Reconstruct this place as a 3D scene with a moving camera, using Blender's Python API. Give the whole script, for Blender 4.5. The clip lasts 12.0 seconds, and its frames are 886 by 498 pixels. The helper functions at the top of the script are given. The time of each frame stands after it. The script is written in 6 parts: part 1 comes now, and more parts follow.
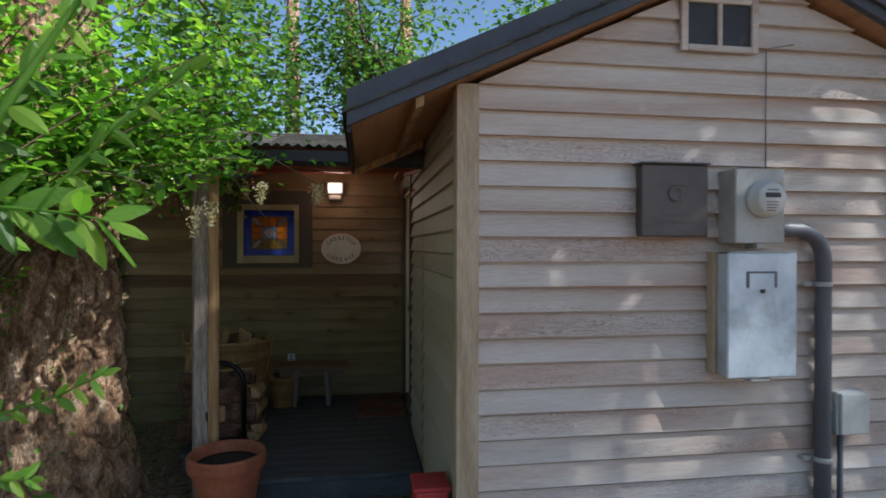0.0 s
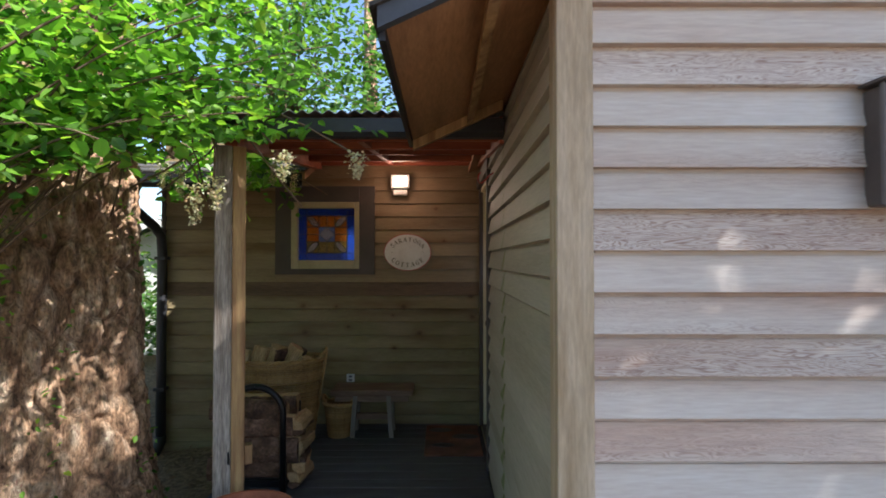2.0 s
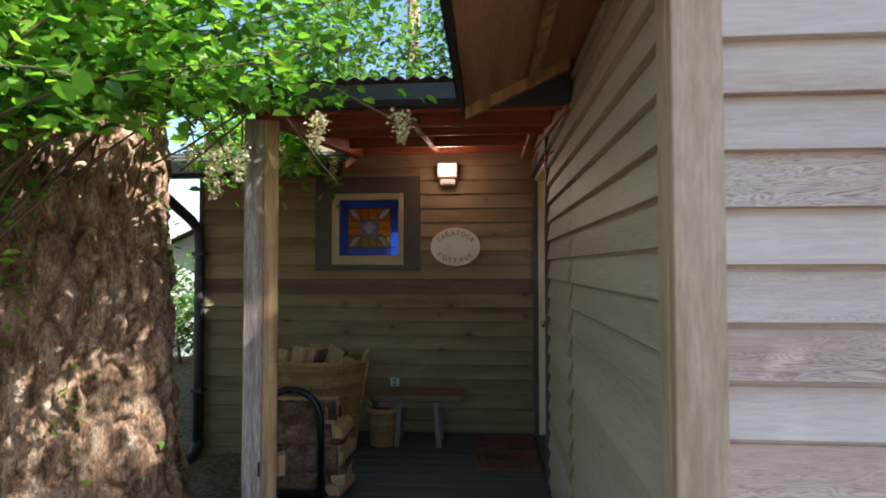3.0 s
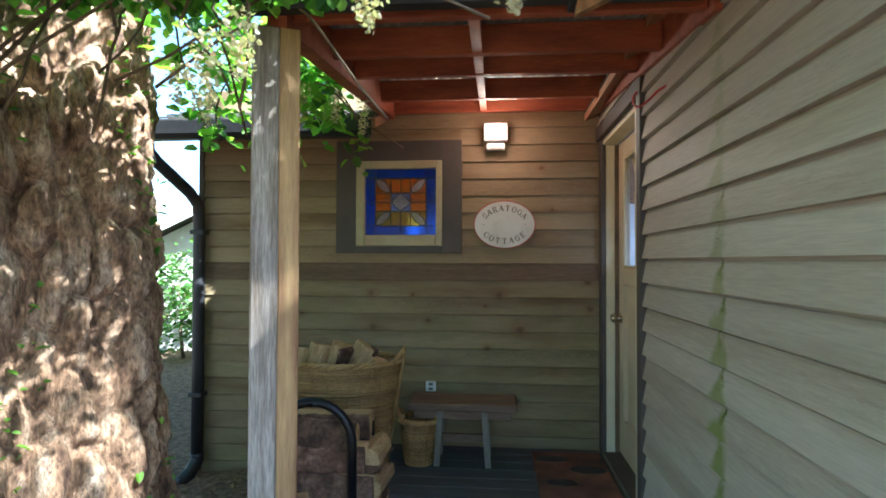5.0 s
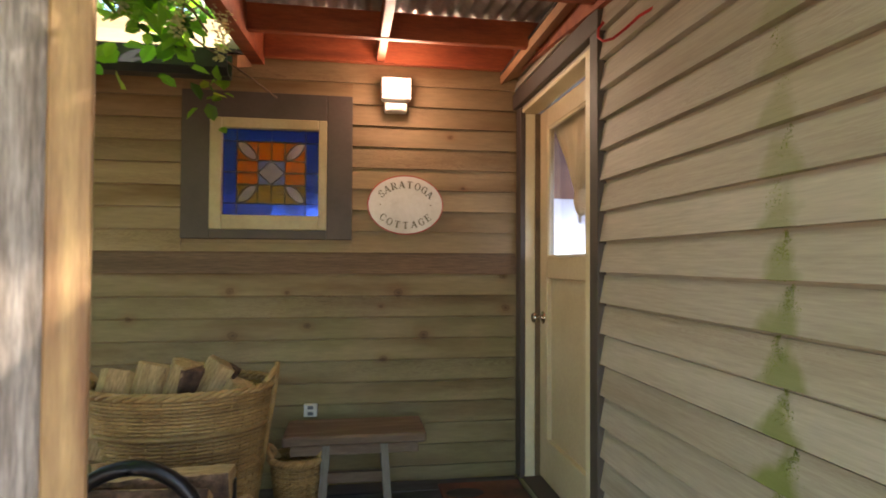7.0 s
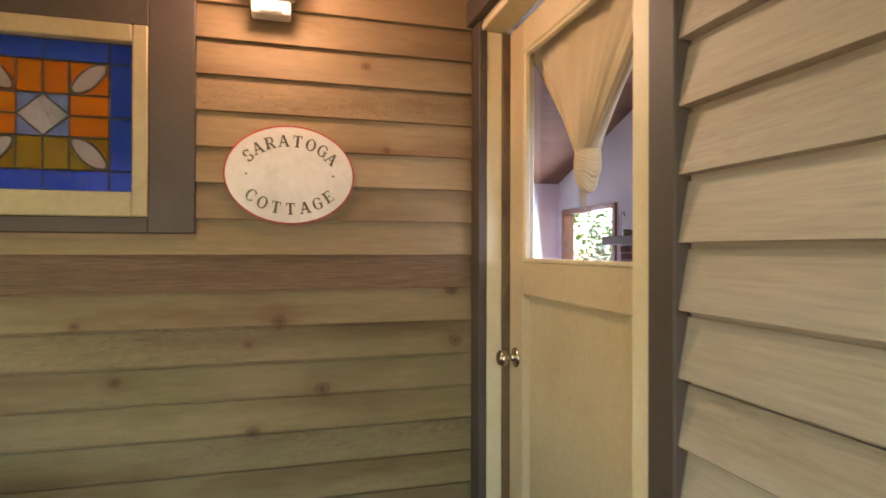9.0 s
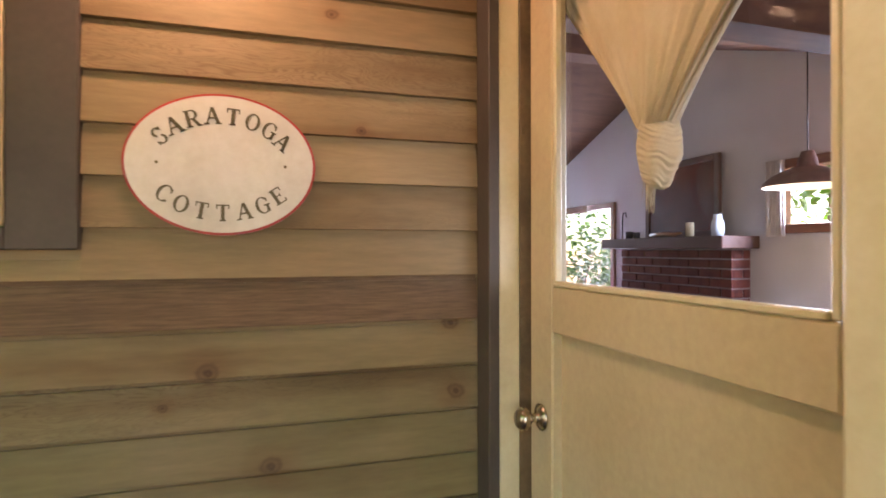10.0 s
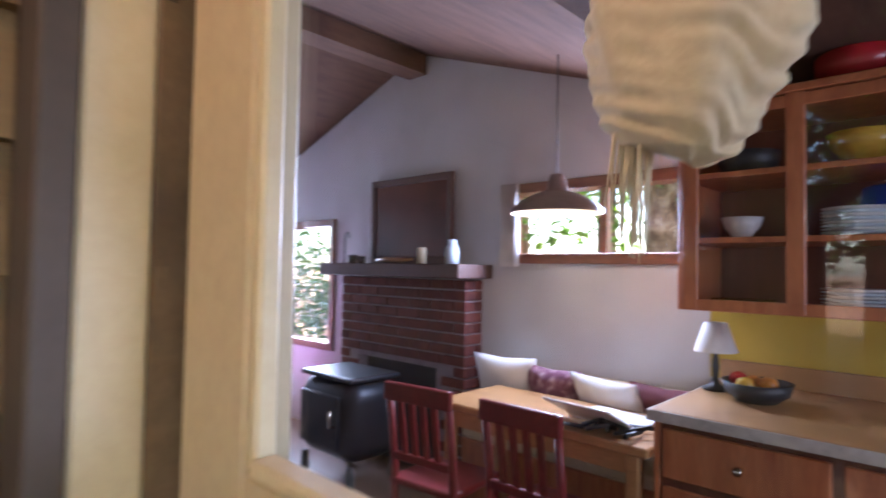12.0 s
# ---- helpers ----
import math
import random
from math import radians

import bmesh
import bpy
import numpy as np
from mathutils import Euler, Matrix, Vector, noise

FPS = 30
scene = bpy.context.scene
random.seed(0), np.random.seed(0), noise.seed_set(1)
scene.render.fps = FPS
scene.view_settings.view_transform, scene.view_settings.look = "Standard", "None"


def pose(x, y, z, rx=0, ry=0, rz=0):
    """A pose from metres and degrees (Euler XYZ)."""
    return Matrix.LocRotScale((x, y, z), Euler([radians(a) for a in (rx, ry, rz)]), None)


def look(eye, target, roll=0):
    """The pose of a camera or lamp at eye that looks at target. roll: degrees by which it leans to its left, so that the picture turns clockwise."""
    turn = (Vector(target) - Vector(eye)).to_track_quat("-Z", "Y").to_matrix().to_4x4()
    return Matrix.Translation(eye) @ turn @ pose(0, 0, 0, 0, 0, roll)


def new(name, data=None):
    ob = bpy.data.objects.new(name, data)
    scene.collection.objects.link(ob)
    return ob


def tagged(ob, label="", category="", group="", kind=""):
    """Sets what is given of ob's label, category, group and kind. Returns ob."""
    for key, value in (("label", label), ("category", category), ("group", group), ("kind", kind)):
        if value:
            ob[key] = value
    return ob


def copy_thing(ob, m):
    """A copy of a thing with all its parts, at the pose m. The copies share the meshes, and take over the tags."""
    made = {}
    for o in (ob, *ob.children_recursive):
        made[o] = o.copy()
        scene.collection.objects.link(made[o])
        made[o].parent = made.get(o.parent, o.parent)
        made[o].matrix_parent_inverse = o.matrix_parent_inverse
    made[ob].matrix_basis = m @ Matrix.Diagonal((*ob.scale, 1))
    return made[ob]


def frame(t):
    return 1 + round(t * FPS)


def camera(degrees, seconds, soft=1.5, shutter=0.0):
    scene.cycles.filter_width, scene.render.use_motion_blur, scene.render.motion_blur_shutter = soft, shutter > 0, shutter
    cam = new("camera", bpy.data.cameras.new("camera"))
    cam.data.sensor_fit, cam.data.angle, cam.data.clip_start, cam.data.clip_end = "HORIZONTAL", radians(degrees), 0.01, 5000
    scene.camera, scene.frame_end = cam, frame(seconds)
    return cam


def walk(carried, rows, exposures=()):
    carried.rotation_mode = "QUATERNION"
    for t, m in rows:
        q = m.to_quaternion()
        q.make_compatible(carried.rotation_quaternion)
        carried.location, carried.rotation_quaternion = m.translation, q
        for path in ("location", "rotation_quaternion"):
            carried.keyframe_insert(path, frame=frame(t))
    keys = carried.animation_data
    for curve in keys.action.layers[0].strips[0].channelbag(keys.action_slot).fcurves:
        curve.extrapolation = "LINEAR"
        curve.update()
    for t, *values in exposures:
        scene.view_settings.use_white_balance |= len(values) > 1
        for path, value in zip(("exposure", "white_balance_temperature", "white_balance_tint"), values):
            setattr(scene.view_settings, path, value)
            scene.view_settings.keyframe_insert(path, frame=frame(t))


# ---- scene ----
cam = camera(76.7, 12.0, soft=1.7, shutter=0.4)
PATH = [
    (0, (0.109, 0.039, 1.54), (0.399, 2.018, 1.532), 0.1),
    (0.5, (0.169, 0.271, 1.518), (0.379, 2.259, 1.512), 0.1),
    (1, (0.217, 0.506, 1.514), (0.336, 2.502, 1.507), 0.1),
    (1.5, (0.215, 0.741, 1.48), (0.267, 2.741, 1.495), 0.1),
    (2, (0.217, 0.966, 1.445), (0.219, 2.965, 1.486), 0.0),
    (2.5, (0.214, 1.176, 1.413), (0.131, 3.173, 1.471), 0.0),
    (3, (0.155, 1.347, 1.355), (0.003, 3.34, 1.417), -0.1),
    (3.2, (0.126, 1.424, 1.335), (-0.04, 3.416, 1.397), 0.0),
    (5, (-0.173, 2.097, 1.27), (-0.351, 4.089, 1.311), 0.2),
    (5.5, (-0.244, 2.272, 1.258), (-0.354, 4.268, 1.296), 0.2),
    (6, (-0.249, 2.512, 1.231), (-0.256, 4.511, 1.277), 0.3),
    (6.5, (-0.308, 2.693, 1.216), (-0.165, 4.687, 1.259), 0.2),
    (7, (-0.362, 2.862, 1.206), (-0.057, 4.838, 1.25), 0.3),
    (7.5, (-0.312, 3.097, 1.195), (0.089, 5.055, 1.243), 0.3),
    (9.5, (-0.04, 4.318, 1.299), (0.511, 6.241, 1.295), 0.0),
    (10, (0.005, 4.565, 1.319), (0.602, 6.474, 1.321), -0.1),
    (10.5, (0.08, 4.82, 1.339), (0.801, 6.685, 1.34), 0.2),
    (11, (0.219, 5.018, 1.367), (1.097, 6.815, 1.367), 0.5),
    (11.5, (0.332, 5.177, 1.391), (1.404, 6.865, 1.408), 0.5),
    (12, (0.454, 5.38, 1.383), (1.903, 6.757, 1.452), 1.0),
]
walk(cam, [(t, look(eye, target, roll)) for t, eye, target, roll in PATH],
     exposures=[(0, 0.95, 5750, 8), (1, 1.4, 5750, 9), (2, 1.75, 5850, 10), (3.2, 1.95, 5750, 10), (5, 2.9, 5150, 3), (5.7, 3.05, 5250, 4), (6, 3.35, 5900, 10), (6.5, 3.3, 6200, 13),
                (7.5, 3.6, 7200, 16), (9.5, 4.0, 7150, 17), (10.5, 3.85, 7100, 18), (11.2, 3.7, 6600, 19), (12, 3.8, 6050, 19)])

# ---- light ----
SUN_DIR = Vector((0.72, -0.40, 0.82)).normalized()
world = bpy.data.worlds.new("world")
scene.world = world
world.use_nodes = True
wn = world.node_tree.nodes
sky = wn.new("ShaderNodeTexSky")
sky.sky_type = 'NISHITA'
sky.sun_disc = False
sky.sun_elevation = math.asin(SUN_DIR.z)
sky.sun_rotation = math.atan2(SUN_DIR.x, SUN_DIR.y)
wn["Background"].inputs["Strength"].default_value = 0.085
world.node_tree.links.new(sky.outputs[0], wn["Background"].inputs["Color"])


def lamp(name, kind, m, energy, colour, **values):
    data = bpy.data.lights.new(name, kind)
    data.energy, data.color = energy, colour
    if kind == 'AREA':
        data.shape, data.size, data.size_y = 'RECTANGLE', values["size"], values["size_y"]
    if kind == 'POINT':
        data.shadow_soft_size = values["radius"]
    if kind == 'SUN':
        data.angle = radians(0.6)
    ob = new(name, data)
    ob.matrix_world = m
    return ob


lamp("sun", 'SUN', look(SUN_DIR * 30, (0, 0, 0)), 5.0, (1.0, 0.94, 0.84))
lamp("porch_bulb", 'POINT', pose(-0.156, 5.74, 2.13), 0.95, (1.0, 0.6, 0.42), radius=0.06)
lamp("pendant_bulb", 'POINT', pose(2.7, 6.79, 1.70), 0.1, (1.0, 0.8, 0.55), radius=0.05)
# daylight in the two openings of the room's window wall
lamp("window_sky_light", 'AREA', look((3.21, 6.9, 1.66), (0, 6.9, 1.2)), 6.5, (0.58, 0.7, 1.0), size=0.86, size_y=0.4)
lamp("glass_door_sky_light", 'AREA', look((3.21, 9.85, 1.25), (0, 9.0, 1.0)), 13, (0.6, 0.73, 1.0), size=1.2, size_y=1.1)
# added fill that brightens the kitchen; the end wall here has no window
lamp("kitchen_sky_light", 'AREA', look((1.9, 2.75, 1.5), (1.9, 7, 1.2)), 4.0, (0.72, 0.78, 1.0), size=1.2, size_y=1.0)


# ---- materials ----
def material(name, colour, rough=0.7, metal=0.0, second=None, third=None, scale=6.0, stretch=(1, 1, 1), fine=40.0,
             bump=0.2, vary=0.0, distance=0.01, spec=0.5, contrast=0.2, coords="Object", figure=None, island=0.0):
    """A surface with stains at a large scale, grain at a small one, and relief."""
    m = bpy.data.materials.new(name)
    m.use_nodes = True
    nt = m.node_tree
    n, link = nt.nodes, nt.links.new
    bsdf = n["Principled BSDF"]
    bsdf.inputs["Roughness"].default_value = rough
    bsdf.inputs["Metallic"].default_value = metal
    bsdf.inputs["Specular IOR Level"].default_value = spec
    tc = n.new("ShaderNodeTexCoord")
    mp = n.new("ShaderNodeMapping")
    mp.inputs["Scale"].default_value = stretch
    link(tc.outputs[coords], mp.inputs["Vector"])
    info = n.new("ShaderNodeObjectInfo")
    shift = n.new("ShaderNodeVectorMath")
    shift.operation = 'MULTIPLY_ADD'
    comb = n.new("ShaderNodeCombineXYZ")
    for k in range(3):
        link(info.outputs["Random"], comb.inputs[k])
    shift.inputs[1].default_value = (37, 53, 71)
    link(comb.outputs[0], shift.inputs[0])
    link(mp.outputs[0], shift.inputs[2])
    big = n.new("ShaderNodeTexNoise")
    big.inputs["Scale"].default_value, big.inputs["Detail"].default_value = scale, 5
    link(shift.outputs[0], big.inputs["Vector"])
    small = n.new("ShaderNodeTexNoise")
    small.inputs["Scale"].default_value, small.inputs["Detail"].default_value = fine, 6
    small.inputs["Roughness"].default_value = 0.65
    link(shift.outputs[0], small.inputs["Vector"])
    c1 = colour
    c2 = second or tuple(0.8 * v for v in colour)
    c3 = third or tuple(min(1, 1.12 * v) for v in colour)
    ramp = n.new("ShaderNodeValToRGB")
    e = ramp.color_ramp.elements
    e[0].position, e[0].color = 0.3, (*c2, 1)
    e[1].position, e[1].color = 0.72, (*c3, 1)
    mid = ramp.color_ramp.elements.new(0.5)
    mid.color = (*c1, 1)
    link(big.outputs["Fac"], ramp.inputs["Fac"])
    mix = n.new("ShaderNodeMix")
    mix.data_type, mix.blend_type = 'RGBA', 'OVERLAY'
    mix.inputs["Factor"].default_value = contrast
    link(ramp.outputs["Color"], mix.inputs["A"])
    grain = n.new("ShaderNodeMapRange")
    grain.inputs["From Min"].default_value, grain.inputs["From Max"].default_value = 0.3, 0.7
    link(small.outputs["Fac"], grain.inputs["Value"])
    link(grain.outputs["Result"], mix.inputs["B"])
    out = mix.outputs["Result"]
    if figure:
        wavy = n.new("ShaderNodeTexNoise")
        wavy.inputs["Scale"].default_value, wavy.inputs["Detail"].default_value, wavy.inputs["Distortion"].default_value = 9.0, 2, 1.2
        link(shift.outputs[0], wavy.inputs["Vector"])
        fold = n.new("ShaderNodeMath")
        fold.operation = 'PINGPONG'
        fold.inputs[1].default_value = 0.035
        link(wavy.outputs["Fac"], fold.inputs[0])
        line = n.new("ShaderNodeMapRange")
        line.inputs["From Min"].default_value, line.inputs["From Max"].default_value = 0.0, 0.02
        line.inputs["To Min"].default_value, line.inputs["To Max"].default_value = 1.0, 0.0
        link(fold.outputs[0], line.inputs["Value"])
        where = n.new("ShaderNodeTexNoise")
        where.inputs["Scale"].default_value = 0.9
        link(shift.outputs[0], where.inputs["Vector"])
        gate = n.new("ShaderNodeMapRange")
        gate.inputs["From Min"].default_value, gate.inputs["From Max"].default_value = 0.5, 0.68
        gate.inputs["To Max"].default_value = figure
        link(where.outputs["Fac"], gate.inputs["Value"])
        amount = n.new("ShaderNodeMath")
        amount.operation = 'MULTIPLY'
        link(line.outputs["Result"], amount.inputs[0])
        link(gate.outputs["Result"], amount.inputs[1])
        fm = n.new("ShaderNodeMix")
        fm.data_type, fm.blend_type = 'RGBA', 'MULTIPLY'
        fm.inputs["B"].default_value = (0.5, 0.36, 0.32, 1)
        link(amount.outputs[0], fm.inputs["Factor"])
        link(out, fm.inputs["A"])
        out = fm.outputs["Result"]
    if vary or island:
        hsv = n.new("ShaderNodeHueSaturation")
        rng = n.new("ShaderNodeMapRange")
        amount = vary or island
        rng.inputs["To Min"].default_value, rng.inputs["To Max"].default_value = 1 - amount, 1 + amount
        if island:
            geo = n.new("ShaderNodeNewGeometry")
            link(geo.outputs["Random Per Island"], rng.inputs["Value"])
        else:
            link(info.outputs["Random"], rng.inputs["Value"])
        link(rng.outputs["Result"], hsv.inputs["Value"])
        link(out, hsv.inputs["Color"])
        out = hsv.outputs["Color"]
    link(out, bsdf.inputs["Base Color"])
    bp = n.new("ShaderNodeBump")
    bp.inputs["Strength"].default_value, bp.inputs["Distance"].default_value = bump, distance
    link(small.outputs["Fac"], bp.inputs["Height"])
    link(bp.outputs["Normal"], bsdf.inputs["Normal"])
    return m


def glass(name, colour, rough=0.0, mixin=0.85):
    """A pane: clear, tinted, with gloss by the angle."""
    m = bpy.data.materials.new(name)
    m.use_nodes = True
    n, link = m.node_tree.nodes, m.node_tree.links.new
    n.remove(n["Principled BSDF"])
    tr = n.new("ShaderNodeBsdfTransparent")
    tr.inputs["Color"].default_value = (*colour, 1)
    gl = n.new("ShaderNodeBsdfGlossy")
    gl.inputs["Roughness"].default_value = rough
    lw = n.new("ShaderNodeLayerWeight")
    lw.inputs["Blend"].default_value = 0.5
    pw = n.new("ShaderNodeMath")
    pw.operation = 'POWER'
    pw.inputs[1].default_value = 4.5
    link(lw.outputs["Facing"], pw.inputs[0])
    fr = n.new("ShaderNodeMath")
    fr.operation = 'MULTIPLY_ADD'
    fr.inputs[1].default_value, fr.inputs[2].default_value = 0.55, 0.025
    link(pw.outputs[0], fr.inputs[0])
    mx = n.new("ShaderNodeMixShader")
    link(fr.outputs[0], mx.inputs[0])
    link(tr.outputs[0], mx.inputs[1])
    link(gl.outputs[0], mx.inputs[2])
    link(mx.outputs[0], n["Material Output"].inputs["Surface"])
    return m


def glowing(name, colour, strength):
    m = bpy.data.materials.new(name)
    m.use_nodes = True
    b = m.node_tree.nodes["Principled BSDF"]
    b.inputs["Base Color"].default_value = (*colour, 1)
    b.inputs["Emission Color"].default_value = (*colour, 1)
    b.inputs["Emission Strength"].default_value = strength
    return m


def leafy(name, colour, second, trans=0.45):
    """Leaves that let light through, each of its own shade."""
    m = bpy.data.materials.new(name)
    m.use_nodes = True
    n, link = m.node_tree.nodes, m.node_tree.links.new
    b = n["Principled BSDF"]
    b.inputs["Roughness"].default_value = 0.45
    geo = n.new("ShaderNodeNewGeometry")
    ramp = n.new("ShaderNodeValToRGB")
    e = ramp.color_ramp.elements
    e[0].color, e[1].color = (*second, 1), (colour[0] * 1.5, colour[1] * 1.05, colour[2], 1)
    ramp.color_ramp.elements.new(0.35).color = (*(0.5 * a + 0.5 * c for a, c in zip(colour, second)), 1)
    ramp.color_ramp.elements.new(0.8).color = (*colour, 1)
    link(geo.outputs["Random Per Island"], ramp.inputs["Fac"])
    link(ramp.outputs["Color"], b.inputs["Base Color"])
    tl = n.new("ShaderNodeBsdfTranslucent")
    bright = n.new("ShaderNodeMix")
    bright.data_type, bright.blend_type = 'RGBA', 'MULTIPLY'
    bright.inputs["Factor"].default_value = 1.0
    bright.inputs["B"].default_value = (1.5, 1.7, 0.7, 1)
    link(ramp.outputs["Color"], bright.inputs["A"])
    link(bright.outputs["Result"], tl.inputs["Color"])
    mx = n.new("ShaderNodeMixShader")
    mx.inputs[0].default_value = trans
    link(b.outputs[0], mx.inputs[1])
    link(tl.outputs[0], mx.inputs[2])
    link(mx.outputs[0], n["Material Output"].inputs["Surface"])
    return m


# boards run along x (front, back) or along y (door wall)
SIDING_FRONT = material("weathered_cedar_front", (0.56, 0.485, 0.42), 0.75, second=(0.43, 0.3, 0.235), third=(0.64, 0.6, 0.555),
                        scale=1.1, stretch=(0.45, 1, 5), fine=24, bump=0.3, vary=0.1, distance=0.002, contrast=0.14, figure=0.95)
# olive-brown cedar, its colour lowered further to carry the shade under the porch roof
SIDING_BACK = material("weathered_cedar_back_shaded", (0.238, 0.173, 0.09), 0.7, second=(0.151, 0.09, 0.036), third=(0.288, 0.216, 0.119),
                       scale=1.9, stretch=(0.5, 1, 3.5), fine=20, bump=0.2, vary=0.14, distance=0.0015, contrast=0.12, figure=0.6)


def math_node(m, kind, a, b=None, c=None):
    o = m.node_tree.nodes.new("ShaderNodeMath")
    o.operation = kind
    for k, v in enumerate((a, b, c)):
        if isinstance(v, (int, float)):
            o.inputs[k].default_value = v
        elif v is not None:
            m.node_tree.links.new(v, o.inputs[k])
    return o.outputs[0]


def tint(m, amount, colour, blend='MULTIPLY'):
    """Lays a colour over the base colour, by an amount."""
    link = m.node_tree.links.new
    mix = m.node_tree.nodes.new("ShaderNodeMix")
    mix.data_type, mix.blend_type = 'RGBA', blend
    bsdf = m.node_tree.nodes["Principled BSDF"]
    link(bsdf.inputs["Base Color"].links[0].from_socket, mix.inputs["A"])
    mix.inputs["B"].default_value = (*colour, 1)
    link(amount, mix.inputs["Factor"])
    link(mix.outputs["Result"], bsdf.inputs["Base Color"])


def knotty(m, spots):
    """Knots in the boards: a dark heart, a ring and a reddish halo, each at (x, z, size)."""
    n, link = m.node_tree.nodes, m.node_tree.links.new
    tc = n.new("ShaderNodeTexCoord")
    wob = n.new("ShaderNodeTexNoise")
    wob.inputs["Scale"].default_value = 26.0
    link(tc.outputs["Object"], wob.inputs["Vector"])
    sep = n.new("ShaderNodeSeparateXYZ")
    link(tc.outputs["Object"], sep.inputs[0])
    near = None
    for x, z, size in spots:
        dx = math_node(m, 'DIVIDE', math_node(m, 'SUBTRACT', sep.outputs["X"], x), size * 1.25)
        dz = math_node(m, 'DIVIDE', math_node(m, 'SUBTRACT', sep.outputs["Z"], z), size)
        d = math_node(m, 'SQRT', math_node(m, 'ADD', math_node(m, 'MULTIPLY', dx, dx), math_node(m, 'MULTIPLY', dz, dz)))
        near = d if near is None else math_node(m, 'MINIMUM', near, d)
    near = math_node(m, 'ADD', near, math_node(m, 'MULTIPLY_ADD', wob.outputs["Fac"], 0.9, -0.45))
    halo = math_node(m, 'MAXIMUM', math_node(m, 'MULTIPLY_ADD', near, -0.3, 0.9), 0.0)
    tint(m, math_node(m, 'MULTIPLY', halo, 0.55), (0.75, 0.42, 0.25))
    heart = math_node(m, 'MINIMUM', math_node(m, 'MAXIMUM', math_node(m, 'MULTIPLY_ADD', near, -1.6, 1.9), 0.0), 1.0)
    ringed = math_node(m, 'MULTIPLY_ADD', math_node(m, 'SINE', math_node(m, 'MULTIPLY', near, 9.0)), 0.25, 0.6)
    tint(m, math_node(m, 'MULTIPLY', heart, ringed), (0.3, 0.2, 0.14))


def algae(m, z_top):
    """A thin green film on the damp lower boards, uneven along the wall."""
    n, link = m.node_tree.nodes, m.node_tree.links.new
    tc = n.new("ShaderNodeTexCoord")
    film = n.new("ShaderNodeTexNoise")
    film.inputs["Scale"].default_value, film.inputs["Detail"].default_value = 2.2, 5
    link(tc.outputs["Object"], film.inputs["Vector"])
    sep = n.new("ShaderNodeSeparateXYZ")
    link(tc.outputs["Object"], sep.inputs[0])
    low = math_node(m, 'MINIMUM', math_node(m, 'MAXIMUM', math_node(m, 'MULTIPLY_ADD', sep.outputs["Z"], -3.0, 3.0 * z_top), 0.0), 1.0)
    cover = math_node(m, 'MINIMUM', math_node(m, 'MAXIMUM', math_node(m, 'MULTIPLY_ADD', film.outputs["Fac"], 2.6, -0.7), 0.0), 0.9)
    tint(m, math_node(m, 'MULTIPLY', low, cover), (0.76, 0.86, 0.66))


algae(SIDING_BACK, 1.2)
knotty(SIDING_BACK, [(-0.13, 1.03, 0.022), (0.012, 0.797, 0.022), (-1.026, 1.04, 0.02), (-1.007, 0.805, 0.022), (0.484, 0.942, 0.02), (-0.731, 1.032, 0.012), (-1.53, 0.895, 0.016), (0.158, 1.908, 0.014),
                      (0.231, 1.62, 0.011), (0.473, 1.122, 0.018), (-0.227, 0.955, 0.01), (-0.624, 0.852, 0.015), (-0.213, 0.665, 0.018)])
DARK_BOARD = material("dark_cedar_board", (0.144, 0.09, 0.0504), 0.75, second=(0.0936, 0.0576, 0.0324), third=(0.187, 0.122, 0.072), scale=1.6, stretch=(0.4, 1, 6), fine=26, bump=0.35, distance=0.002, contrast=0.35, figure=0.7)
# weathered olive cedar; its paler, cooler tone holds skylight, dimmed for the porch shade
SIDING_DOOR = material("weathered_cedar_door_skylit", (0.4, 0.36, 0.285), 0.6, second=(0.32, 0.275, 0.2), third=(0.44, 0.405, 0.335),
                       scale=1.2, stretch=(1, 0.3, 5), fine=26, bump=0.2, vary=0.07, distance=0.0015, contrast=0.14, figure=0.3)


def mossy(m, y_mid, z_lap, exposure):
    """Grows a soft green stain down a stretch of lap boards: wide at each butt edge, narrow above it."""
    n, link = m.node_tree.nodes, m.node_tree.links.new

    tc = n.new("ShaderNodeTexCoord")
    sep = n.new("ShaderNodeSeparateXYZ")
    link(tc.outputs["Object"], sep.inputs[0])
    up = math_node(m, 'FRACT', math_node(m, 'DIVIDE', math_node(m, 'SUBTRACT', sep.outputs["Z"], z_lap), exposure))
    patch = n.new("ShaderNodeTexNoise")
    patch.inputs["Scale"].default_value, patch.inputs["Detail"].default_value = 9.0, 6
    link(tc.outputs["Object"], patch.inputs["Vector"])
    rag = math_node(m, 'SUBTRACT', patch.outputs["Fac"], 0.5)
    off = math_node(m, 'ABSOLUTE', math_node(m, 'ADD', math_node(m, 'SUBTRACT', sep.outputs["Y"], y_mid), math_node(m, 'MULTIPLY', rag, 0.16)))
    wide = math_node(m, 'MULTIPLY_ADD', math_node(m, 'SUBTRACT', 1.0, up), 0.075, 0.008)
    edge = math_node(m, 'DIVIDE', math_node(m, 'SUBTRACT', wide, off), 0.04)
    low = math_node(m, 'MULTIPLY_ADD', sep.outputs["Z"], -0.55, 1.25)
    amount = math_node(m, 'MULTIPLY', math_node(m, 'MINIMUM', math_node(m, 'MAXIMUM', edge, 0.0), 1.0), math_node(m, 'MINIMUM', math_node(m, 'MAXIMUM', low, 0.3), 0.85))
    tint(m, amount, (0.15, 0.19, 0.03), 'MIX')


